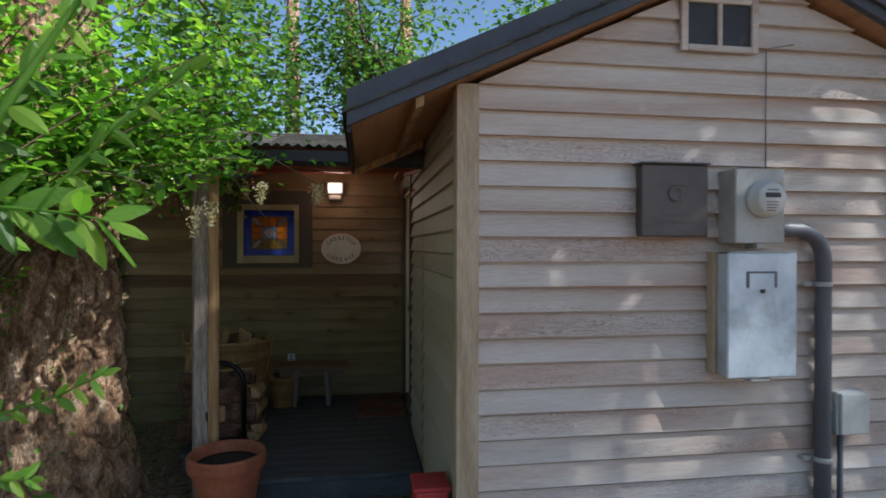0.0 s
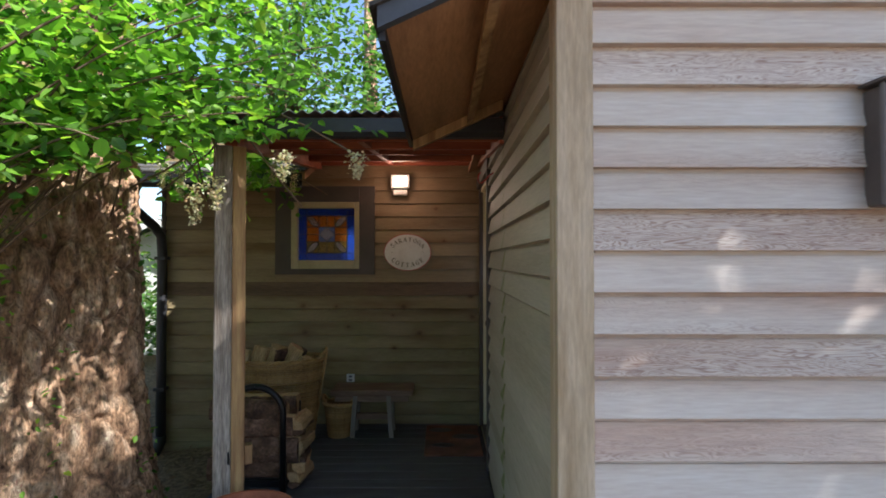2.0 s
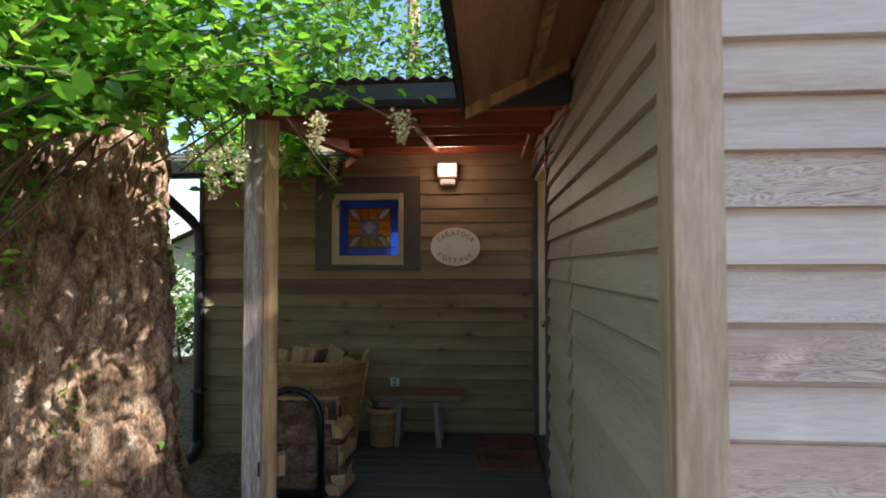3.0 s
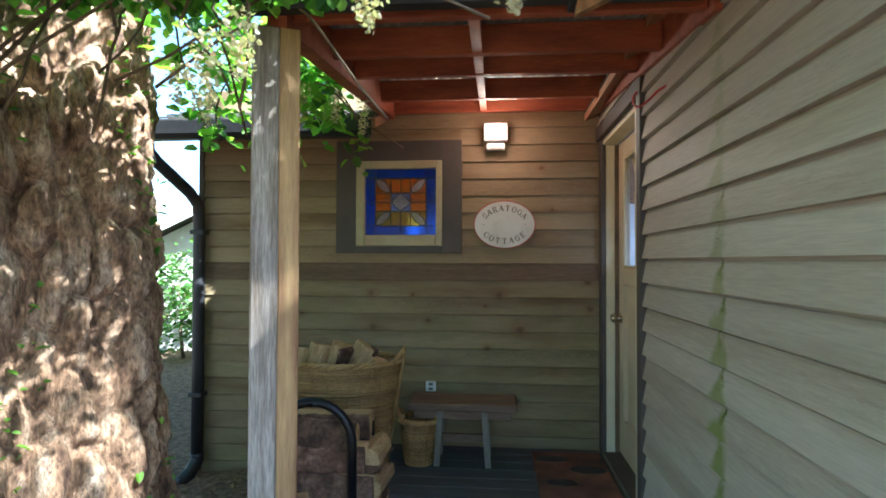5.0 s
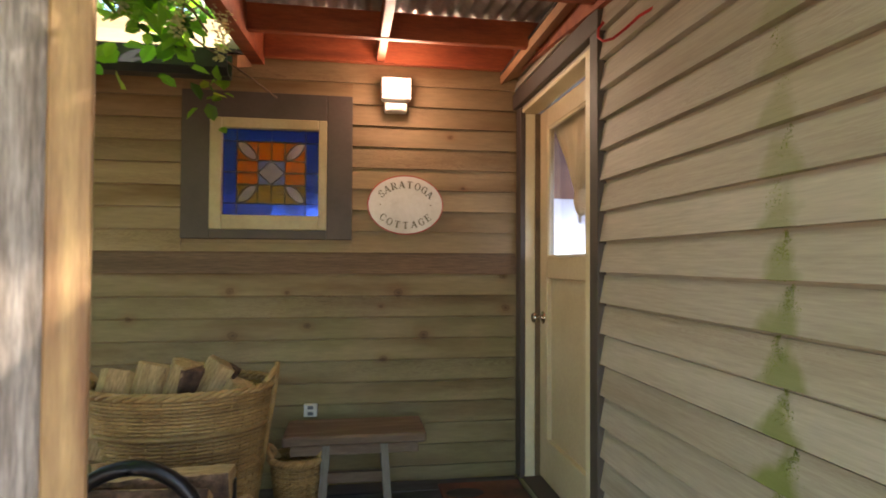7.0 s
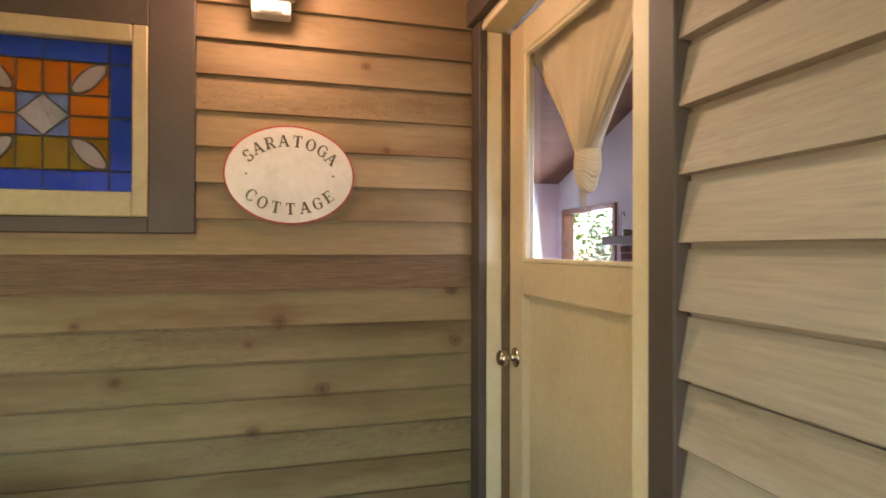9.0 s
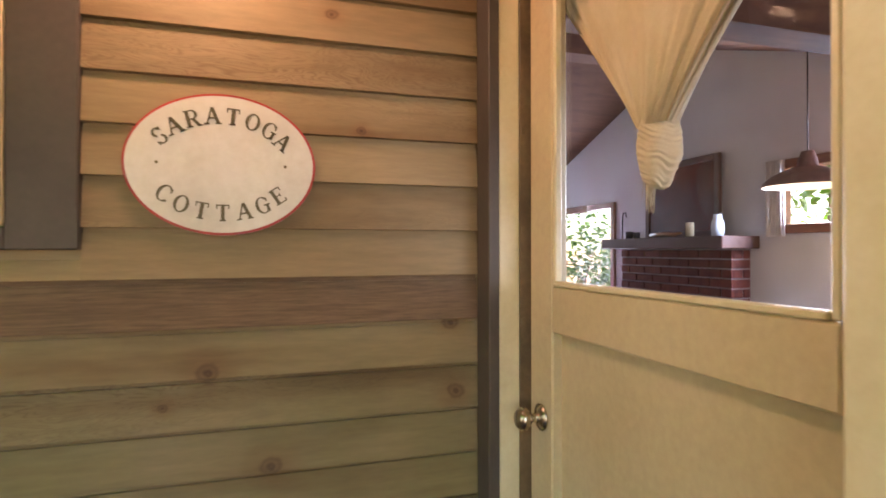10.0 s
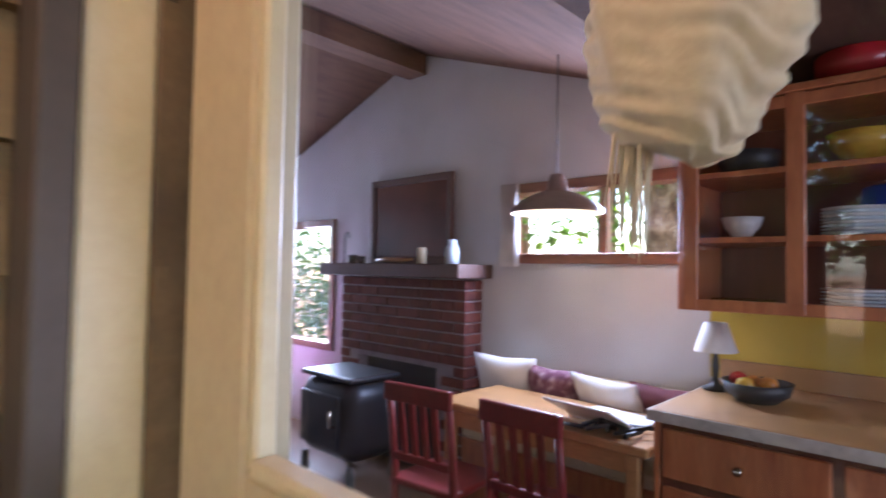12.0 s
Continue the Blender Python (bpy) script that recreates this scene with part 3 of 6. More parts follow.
structure("trim_cross_beam", box(0.70, 5.98, 2.04, 3.22, 6.119, 2.178), CEILING_WOOD, "brown cross beam between kitchen and living room", "beam")


# ---- siding: each board a lap ----
def lap(face, z, h, proud=0.029, gap=0.011):
    """The profile of a lap board: proud at its butt, with a shadow gap under the next board."""
    return [(face - proud, z + 0.001), (face - proud + 0.001, z), (face - 0.0005, z), (face - 0.0005, z + h + 0.01), (face - 0.0025, z + h + 0.01), (face - 0.0025, z + h - gap), (face - 0.009, z + h - gap)]


def board_x(parent, mat, x0, x1, z, h, y):
    """A lap board that runs along x and faces -y; under a gable its ends follow the rake."""
    b = prism(lap(y, z, h, 0.022, 0.012) if parent.name == "wall_back" else lap(y, z, h, 0.033, 0.015), "x", x0, x1)
    if z + h > 2.24 and parent.name == "wall_front":
        for v in b.verts:
            v.co.x = max(x0, 0.56 + (v.co.z - 2.25) / 0.461) if v.co.x < 1.95 else min(x1, 3.34 - (v.co.z - 2.25) / 0.461)
    part("board", b, mat, parent)


def board_y(parent, mat, y0, y1, z, h, x):
    part("board", prism(lap(x, z, h), "y", y0, y1), mat, parent)


EX_F, EX_D, EX_B = 0.1147, 0.1135, 0.1175
z = 1.472 - 15 * EX_F
while z < 2.8:
    if z + EX_F < 2.86:
        board_x(wall_front, SIDING_FRONT, 0.632, 3.35, z, EX_F, Y_FRONT)
    z += EX_F
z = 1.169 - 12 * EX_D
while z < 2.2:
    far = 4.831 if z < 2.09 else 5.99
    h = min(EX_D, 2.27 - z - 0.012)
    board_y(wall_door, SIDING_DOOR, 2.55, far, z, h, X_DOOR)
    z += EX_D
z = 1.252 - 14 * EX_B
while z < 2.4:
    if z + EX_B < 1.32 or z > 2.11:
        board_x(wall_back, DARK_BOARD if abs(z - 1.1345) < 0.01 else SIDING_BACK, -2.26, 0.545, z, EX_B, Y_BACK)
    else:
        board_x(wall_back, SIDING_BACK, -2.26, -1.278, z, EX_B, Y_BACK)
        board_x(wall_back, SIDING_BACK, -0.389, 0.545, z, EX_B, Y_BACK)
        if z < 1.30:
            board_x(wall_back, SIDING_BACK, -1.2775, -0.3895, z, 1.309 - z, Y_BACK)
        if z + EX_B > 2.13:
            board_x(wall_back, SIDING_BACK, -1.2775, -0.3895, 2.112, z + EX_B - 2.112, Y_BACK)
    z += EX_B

# corner boards and trim
structure("trim_corner_front", box(0.53, 2.497, -0.3, 0.632, 2.531, 2.27, bevel=0.003), CORNER_WOOD, "pale weathered cedar corner board", "trim")
structure("trim_corner_side", box(0.53, 2.5315, -0.3, 0.5595, 2.60, 2.27, bevel=0.003), CORNER_WOOD, "pale weathered cedar corner board", "trim")
structure("trim_corner_back", box(-2.30, 5.975, -0.4, -2.262, 6.05, 2.2, bevel=0.003), GREY_TRIM, "dark painted corner board", "trim")
door_trim = [(0.524, 4.832, 0.0, 0.5595, 4.905, 2.08), (0.524, 4.832, 2.081, 0.5595, 5.985, 2.17), (0.546, 5.9, 0.0, 0.5755, 5.985, 2.08)]
for k, b in enumerate(door_trim):
    structure("trim_door_%d" % (k + 1), box(*b, bevel=0.003), GREY_TRIM, "dark grey-brown painted door casing", "trim")
jambs = [(0.5765, 5.905, 0.0, 0.634, 5.921, 2.045), (0.532, 4.906, 0.0, 0.5595, 4.965, 2.045), (0.5605, 4.951, 0.0, 0.655, 4.972, 2.045), (0.556, 4.973, 2.046, 0.655, 5.921, 2.068)]
for k, b in enumerate(jambs):
    structure("trim_jamb_%d" % (k + 1), box(*b, bevel=0.003), CREAM, "cream painted door jamb", "trim")
structure("trim_door_stop", box(0.6345, 5.904, 0.0, 0.70, 5.921, 2.045, bevel=0.002), BRONZE, "dark weather strip beside the door", "trim")
structure("trim_threshold", box(0.56, 4.97, 0.0, 0.70, 5.9, 0.012, bevel=0.003), GREY_TRIM, "dark wooden threshold", "trim")


# ---- roofs ----
def roof_z(x):
    return 2.05 + 0.461 * (x - 0.07)


S = 0.461
bm = prism([(0.07, 2.05), (1.95, roof_z(1.95)), (1.95, roof_z(1.95) + 0.05), (0.07, 2.1)], "y", 2.42, 3.8)
absorb(bm, prism([(0.45, roof_z(0.45)), (1.95, roof_z(1.95)), (1.95, roof_z(1.95) + 0.05), (0.45, roof_z(0.45) + 0.05)], "y", 3.8, 6.12))
absorb(bm, prism([(3.83, 2.05), (1.95, roof_z(1.95)), (1.95, roof_z(1.95) + 0.05), (3.83, 2.1)], "y", 2.42, 6.12))
roof_front = structure("roof_front", bm, PLY, "gabled roof with reddish-brown plywood soffit", "roof")
for k, (a, b) in enumerate([(0.05, 1.95), (3.85, 1.95)]):
    za, zb = 2.05, roof_z(1.95)
    part("bargeboard", prism([(a, za - 0.01), (b, zb), (b, zb + 0.15), (a, za + 0.14)], "y", 2.385, 2.419), BARGE, roof_front, "blue-grey painted bargeboard")
part("fascia", prism([(0.05, 2.02), (0.068, 2.02), (0.068, 2.13), (0.05, 2.13)], "y", 2.42, 3.8), GUTTER, roof_front, "dark eave board")
part("rafter_strip", prism([(0.34, roof_z(0.34) - 0.045), (0.375, roof_z(0.375) - 0.045), (0.375, roof_z(0.375) - 0.001), (0.34, roof_z(0.34) - 0.001)], "y", 2.42, 3.8), BROWN_POST, roof_front, "brown strip under the soffit")
part("end_board", prism([(0.07, 2.0), (0.52, roof_z(0.52) - 0.05), (0.52, roof_z(0.52) - 0.001), (0.07, 2.049)], "y", 3.765, 3.8), BROWN_POST, roof_front)
for side in (0, 1):
    for k in range(14):
        a = 0.03 + k * 0.14
        b = a + 0.16
        lo, hi = roof_z(a) + 0.056, roof_z(b) + 0.05
        pts = [(a, lo), (b, hi), (b, hi + 0.006), (a, lo + 0.012)]
        if side:
            pts = [(3.9 - p, q) for p, q in pts]
        part("shingle_course", prism(pts, "y", 2.37, 3.82 if a < 0.45 and not side else 6.12), SHINGLE, roof_front)

# the back wing's roof
def wing_z(y):
    return 2.12 + 0.36 * (y - 5.62)


bm = prism([(5.62, 2.12), (8.29, wing_z(8.29)), (8.29, wing_z(8.29) + 0.06), (5.62, 2.18)], "x", -2.5, -0.93)
absorb(bm, prism([(6.13, wing_z(6.13) + 0.2), (8.29, wing_z(8.29)), (8.29, wing_z(8.29) + 0.06), (6.13, wing_z(6.13) + 0.26)], "x", -0.93, 3.6))
absorb(bm, prism([(11.0, wing_z(5.6)), (8.29, wing_z(8.29)), (8.29, wing_z(8.29) + 0.06), (11.0, wing_z(5.6) + 0.06)], "x", -2.5, 3.6))
roof_back = structure("roof_back", bm, PLY, "dark shingled roof of the back wing", "roof")
for k in range(16):
    a = 5.58 + k * 0.17
    b = a + 0.19
    part("shingle_course", prism([(a, wing_z(a) + 0.075), (b, wing_z(b) + 0.064), (b, wing_z(b) + 0.072), (a, wing_z(a) + 0.09)], "x", -2.52, -0.93), SHINGLE, roof_back)
for k in range(13):
    a = 6.1 + k * 0.17
    b = a + 0.19
    part("shingle_course", prism([(a, wing_z(a) + 0.275 - 0.0926 * (a - 6.13)), (b, wing_z(b) + 0.264 - 0.0926 * (b - 6.13)), (b, wing_z(b) + 0.272 - 0.0926 * (b - 6.13)), (a, wing_z(a) + 0.29 - 0.0926 * (a - 6.13))], "x", -0.925, 3.62), SHINGLE, roof_back)
gut = [(5.49, 2.16), (5.5, 2.08), (5.53, 2.05), (5.6, 2.05), (5.615, 2.08), (5.615, 2.17), (5.605, 2.17), (5.605, 2.085), (5.595, 2.06), (5.535, 2.06), (5.51, 2.085), (5.5, 2.16)]
gutter = tagged(link_mesh("gutter_back", prism(gut, "x", -2.52, -0.95), GUTTER), "dark metal gutter along the back wing eave", "gutter", kind="structure")
ds = thing("downspout", "dark metal downspout on the corner of the back wing", "downspout", (0, 0, 0))
part("pipe", tube([(-2.42, 5.55, 2.06), (-2.42, 5.56, 1.98), (-2.4, 5.62, 1.92), (-2.3, 5.86, 1.74), (-2.27, 5.92, 1.66), (-2.265, 5.93, 1.5), (-2.265, 5.93, 0.5), (-2.265, 5.93, -0.14)], 0.042, 12), GUTTER, ds, smooth=True)
part("shoe", tube([(-2.265, 5.93, -0.1), (-2.265, 5.93, -0.15), (-2.27, 5.86, -0.21), (-2.28, 5.74, -0.245)], 0.047, 12), GUTTER, ds, "outlet shoe at the foot", True)
for zz in (1.45, 0.3):
    part("strap", box(-2.315, 5.885, zz, -2.215, 5.975, zz + 0.03, bevel=0.003), GUTTER, ds)

# ---- porch ----
def porch_z(y):
    return 2.30 - 0.105 * (6.0 - y)


porch = thing("porch_roof", "open porch roof of red-stained timber under corrugated metal", "porch roof", (0, 0, 0), kind="structure")
for y, zz in [(5.955, 0.0), (5.48, 0), (4.83, 0), (4.45, 0), (3.97, 0)]:
    part("purlin", box(-0.86, y - 0.019, porch_z(y), 0.515, y + 0.019, porch_z(y) + 0.125, bevel=0.003), RED_WOOD, porch)
part("beam", prism([(3.9, porch_z(3.9) - 0.035), (5.98, porch_z(5.98) - 0.035), (5.98, porch_z(5.98) + 0.125), (3.9, porch_z(3.9) + 0.125)], "x", -0.93, -0.862), RED_WOOD, porch, "red-stained outer beam")
part("ledger", prism([(3.9, porch_z(3.9) - 0.02), (5.98, porch_z(5.98) - 0.02), (5.98, porch_z(5.98) + 0.125), (3.9, porch_z(3.9) + 0.125)], "x", 0.517, 0.541), RED_WOOD, porch)
part("rafter", prism([(3.99, porch_z(3.99) + 0.006), (5.935, porch_z(5.935) + 0.006), (5.935, porch_z(5.935) + 0.118), (3.99, porch_z(3.99) + 0.118)], "x", -0.26, -0.22), RED_WOOD, porch, "red-stained middle rafter")
bm = bmesh.new()
pitch, rows = 0.068, []
count = int(1.6 / pitch * 8)
for yy in (3.84, 6.0):
    for thick in (0.0, 0.004):
        rows.append([bm.verts.new((-1.0 + i * pitch / 8, yy, porch_z(yy) + 0.137 + thick + 0.009 * math.sin(i / 8 * 2 * math.pi))) for i in range(count) if -1.0 + i * pitch / 8 < 0.552])
for a, b in ((0, 2), (1, 3), (0, 1), (2, 3)):
    for i in range(len(rows[0]) - 1):
        bm.faces.new((rows[a][i], rows[a][i + 1], rows[b][i + 1], rows[b][i]))
part("roof_sheet", bm, TIN, porch, "grey corrugated metal sheet", smooth=False)
pg = [(3.80, 2.17), (3.80, 2.10), (3.82, 2.075), (3.87, 2.075), (3.89, 2.1), (3.89, 2.17), (3.883, 2.17), (3.883, 2.105), (3.865, 2.085), (3.825, 2.085), (3.808, 2.105), (3.808, 2.17)]
part("gutter", prism(pg, "x", -1.02, 0.53), GUTTER, porch, "dark gutter along the porch eave")

# deck
deck = structure("floor_porch", box(-0.92, 3.88, -0.14, 0.558, 5.998, -0.03, bm=box(-1.2, 4.42, -0.14, -0.9205, 5.998, -0.03)), DECK, "porch deck of grey-painted boards", "floor")
w = 0.14
k = 0
yy = 3.86
while yy < 5.9:
    part("plank", box(-0.94 if yy < 4.4 else (-1.22 if yy < 5.1 else -1.42), yy, -0.029, 0.527, min(yy + w - 0.005, 5.98), 0.0, bevel=0.003), DECK, deck)
    yy += w
part("edge_board", box(-0.94, 3.855, -0.2, 0.55, 3.879, -0.03, bevel=0.003), DECK, deck)

post = thing("porch_post", "weathered square wooden post that carries the porch roof", "post", (-0.91, 3.93, ground_z(-0.9, 3.9)), rz=22)
zt = porch_z(3.93) - 0.036 - ground_z(-0.9, 3.9)
part("timber", box(-0.075, -0.05, 0.0, 0.012, 0.05, zt, bevel=0.006), POST_WOOD, post)
part("side_strip", box(0.0125, -0.047, 0.0, 0.08, 0.05, zt, bevel=0.004), BROWN_POST, post, "brown-stained strip along the post, lightened for the sun on it")
part("bracket", box(0.0805, -0.03, 0.52, 0.12, 0.03, 0.62, bevel=0.004), BROWN_POST, post)
part("hook", tube([(0.0, -0.05, 0.6), (0.0, -0.075, 0.6), (0.0, -0.085, 0.57), (0.0, -0.075, 0.55)], 0.005, 6), BLACK_IRON, post, "small iron hook", True)

# ---- stained glass window ----
win = tagged(new("window_stained"), "stained glass window in a cream sash and wide grey frame", "window", kind="structure")
for b in [(-1.278, 5.965, 1.32, -1.1345, 5.999, 2.11), (-0.5255, 5.965, 1.32, -0.389, 5.999, 2.11),
          (-1.134, 5.965, 1.32, -0.526, 5.999, 1.3695), (-1.134, 5.965, 1.9685, -0.526, 5.999, 2.11)]:
    part("frame_board", box(*b, bevel=0.003), GREY_TRIM, win, "grey-brown painted frame")
GX0, GX1, GZ0, GZ1 = -1.072, -0.57, 1.447, 1.912
for b in [(-1.134, 5.958, 1.37, GX0, 6.03, 1.968), (GX1, 5.958, 1.37, -0.526, 6.03, 1.968),
          (GX0 + 0.0005, 5.958, 1.37, GX1 - 0.0005, 6.03, GZ0), (GX0 + 0.0005, 5.958, GZ1, GX1 - 0.0005, 6.03, 1.968)]:
    part("sash", box(*b, bevel=0.004), SASH, win, "cream painted sash")
U, V = GX1 - GX0, GZ1 - GZ0


def pane(poly, mat):
    pts = [(GX0 + u * U, GZ0 + v * V) for u, v in poly]
    part("pane", prism(pts, "y", 5.992, 5.997), mat, win)
    loop = [(a, 5.991, c) for a, c in pts]
    part("came", tube(loop + loop[:2], 0.0032, 6), CAMES, win, smooth=True)


def oval(cu, cv, ru, rv, ang, n=16):
    return [(cu + ru * math.cos(t) * abs(math.cos(t)) ** 0.15 * math.cos(ang) - rv * math.sin(t) * math.sin(ang), cv + ru * math.cos(t) * math.sin(ang) + rv * math.sin(t) * math.cos(ang))
            for t in [2 * math.pi * i / n for i in range(n)]]


e0, e1 = 0.14, 0.86
for u0, v0, u1, v1 in [(0, 0, e0, e0), (e0, 0, 0.5, e0), (0.5, 0, e1, e0), (e1, 0, 1, e0), (0, e1, e0, 1), (e0, e1, 0.5, 1), (0.5, e1, e1, 1), (e1, e1, 1, 1),
                       (0, e0, e0, 0.5), (0, 0.5, e0, e1), (e1, e0, 1, 0.5), (e1, 0.5, 1, e1)]:
    pane([(u0, v0), (u1, v0), (u1, v1), (u0, v1)], BLUE_GLASS)
i0, i1 = 0.36, 0.64
for poly, mt in [([(e0, i0), (i0, i0), (i0, 0.5), (e0, 0.5)], AMBER_GLASS), ([(e0, 0.5), (i0, 0.5), (i0, i1), (e0, i1)], AMBER_GLASS),
                 ([(i1, i0), (e1, i0), (e1, 0.5), (i1, 0.5)], AMBER_GLASS), ([(i1, 0.5), (e1, 0.5), (e1, i1), (i1, i1)], AMBER_GLASS),
                 ([(i0, e0), (0.5, e0), (0.5, i0), (i0, i0)], OCHRE_GLASS), ([(0.5, e0), (i1, e0), (i1, i0), (0.5, i0)], OCHRE_GLASS),
                 ([(i0, i1), (0.5, i1), (0.5, e1), (i0, e1)], AMBER_GLASS), ([(0.5, i1), (i1, i1), (i1, e1), (0.5, e1)], AMBER_GLASS),
                 ([(e0, e0), (i0, e0), (i0, i0), (e0, i0)], OCHRE_GLASS), ([(i1, e0), (e1, e0), (e1, i0), (i1, i0)], OCHRE_GLASS),
                 ([(e0, i1), (i0, i1), (i0, e1), (e0, e1)], AMBER_GLASS), ([(i1, i1), (e1, i1), (e1, e1), (i1, e1)], AMBER_GLASS),
                 ([(i0, i0), (0.5, i0), (i0, 0.5)], PALE_BLUE_GLASS), ([(0.5, i0), (i1, i0), (i1, 0.5)], PALE_BLUE_GLASS),
                 ([(i1, 0.5), (i1, i1), (0.5, i1)], PALE_BLUE_GLASS), ([(0.5, i1), (i0, i1), (i0, 0.5)], PALE_BLUE_GLASS),
                 ([(0.5, i0), (i1, 0.5), (0.5, i1), (i0, 0.5)], CLEAR_BEVEL)]:
    pane(poly, mt)
for cu, cv, ang in [(0.25, 0.25, 0.8), (0.75, 0.25, -0.8), (0.25, 0.75, -0.8), (0.75, 0.75, 0.8)]:
    pts = [(GX0 + u * U, GZ0 + v * V) for u, v in oval(cu, cv, 0.13, 0.055, ang)]
    part("bevel_petal", prism(pts, "y", 5.986, 5.991), CLEAR_BEVEL, win, "clear bevelled glass petal")
    lp = [(a, 5.988, c) for a, c in pts]
    part("came", tube(lp + lp[:2], 0.003, 6), CAMES, win, smooth=True)

# ---- sign ----
sign = thing("oval_sign", "oval white enamel sign with red rim and dark lettering", "sign", (-0.095, 5.975, 1.518))


def disc(rx, rz, y0, y1, n=64):
    return prism([(rx * math.cos(2 * math.pi * i / n), rz * math.sin(2 * math.pi * i / n)) for i in range(n)], "y", y0, y1)


part("plate", disc(0.211, 0.165, -0.008, 0.006), SIGN_RED, sign, "red rim")
part("face", disc(0.205, 0.159, -0.0125, -0.0085), WHITE_ENAMEL, sign, "white enamel face")


def arc(cx, cz, rx, rz, a0, a1, thick, thin, n=22):
    """A curved stroke, thick at its sides and thin at top and bottom."""
    b = bmesh.new()
    rows_ = []
    for i in range(n + 1):
        a = radians(a0 + (a1 - a0) * i / n)
        w = thin + (thick - thin) * abs(math.cos(a)) ** 1.3
        rows_.append([b.verts.new((cx + (rx - k * w) * math.cos(a), y, cz + (rz - k * w) * math.sin(a))) for y in (0, -0.0016) for k in (0, 1)])
    for p, q in zip(rows_, rows_[1:]):
        for i, j in ((0, 1), (2, 3), (0, 2), (1, 3)):
            b.faces.new((p[i], p[j], q[j], q[i]))
    return b


def stroke(x0, z0, x1, z1, w):
    """A straight stroke of width w across."""
    return prism([(x0 - w / 2, z0), (x0 + w / 2, z0), (x1 + w / 2, z1), (x1 - w / 2, z1)], "y", -0.0016, 0)


def bar(x0, x1, z, h):
    return box(x0, -0.0016, z, x1, 0, z + h)


def serif_letter(ch):
    """A capital with slab serifs, one unit high, round its own centre."""
    T, t, F = 0.22, 0.1, 0.085
    parts = {
        "A": [stroke(-0.36, -0.5, 0.0, 0.5, t), stroke(0.36, -0.5, 0.02, 0.5, T), bar(-0.22, 0.22, -0.18, t), bar(-0.52, -0.2, -0.5, F), bar(0.18, 0.54, -0.5, F)],
        "T": [stroke(0, -0.5, 0, 0.5, T), bar(-0.4, 0.4, 0.42, 0.08), bar(-0.2, 0.2, -0.5, F), bar(-0.4, -0.33, 0.22, 0.2), bar(0.33, 0.4, 0.22, 0.2)],
        "E": [stroke(-0.2, -0.5, -0.2, 0.5, T), bar(-0.4, 0.36, 0.42, 0.08), bar(-0.4, 0.38, -0.5, 0.08), bar(-0.2, 0.18, -0.03, 0.07), bar(0.29, 0.36, 0.24, 0.2), bar(0.31, 0.38, -0.5, 0.22), bar(0.13, 0.19, -0.12, 0.24)],
        "R": [stroke(-0.22, -0.5, -0.22, 0.5, T), bar(-0.42, 0.1, 0.43, 0.07), bar(-0.42, -0.02, -0.5, F), arc(0.06, 0.22, 0.32, 0.28, -90, 90, 0.18, 0.07), bar(-0.2, 0.1, -0.06, 0.07), stroke(0.38, -0.5, 0.06, -0.02, T), bar(0.26, 0.52, -0.5, F)],
        "O": [arc(0, 0, 0.46, 0.52, 0, 360, 0.2, 0.07, 40)],
        "C": [arc(0, 0, 0.46, 0.52, 48, 312, 0.2, 0.07, 32), bar(0.26, 0.34, 0.16, 0.26), bar(0.26, 0.34, -0.42, 0.14)],
        "G": [arc(0, 0, 0.46, 0.52, 48, 312, 0.2, 0.07, 32), bar(0.26, 0.34, 0.16, 0.26), stroke(0.28, -0.46, 0.28, -0.02, 0.18), bar(0.08, 0.46, -0.06, F)],
        "S": [arc(0, 0.24, 0.32, 0.28, 20, 250, 0.17, 0.08), arc(0, -0.24, 0.34, 0.28, -160, 70, 0.17, 0.08), bar(0.24, 0.31, 0.22, 0.26), bar(-0.33, -0.26, -0.48, 0.26)]}
    b = bmesh.new()
    for own in parts[ch]:
        absorb(b, own)
    return b


for word, top, spread in (("SARATOGA", True, 1.02), ("COTTAGE", False, 0.9)):
    k = len(word)
    for i, ch in enumerate(word):
        a = (i - (k - 1) / 2) / ((k - 1) / 2) * spread
        rx, rz = 0.157, 0.113
        slope = math.atan2(rz * math.sin(a), rx * math.cos(a)) * (0.8 if top else -0.8)
        ob = part("letter", serif_letter(ch), LETTER, sign)
        ob.matrix_local = Matrix.Translation((rx * math.sin(a), -0.0128, rz * math.cos(a) * (1 if top else -1))) @ Matrix.Rotation(slope, 4, 'Y') @ Matrix.Diagonal((0.036, 1, 0.039, 1))
for x in (-0.14, 0.14):
    part("screw", lathe([(0.004, 0), (0.003, 0.002), (0.0, 0.003)], 8), BRASS, sign, "small screw").matrix_local = Matrix.Translation((x, -0.0126, 0.0)) @ Matrix.Rotation(radians(90), 4, 'X')

# ---- porch lamp ----
pl = thing("porch_lamp", "lit sensor floodlight on the wall", "lamp", (-0.156, 5.984, 2.14))
part("back_plate", box(-0.05, -0.02, -0.09, 0.05, -0.001, -0.03, bevel=0.005), PALE_PLASTIC, pl)
part("housing", box(-0.082, -0.1, -0.06, 0.082, -0.021, 0.062, bevel=0.024, seg=4), PALE_PLASTIC, pl, "pale grey rounded housing")
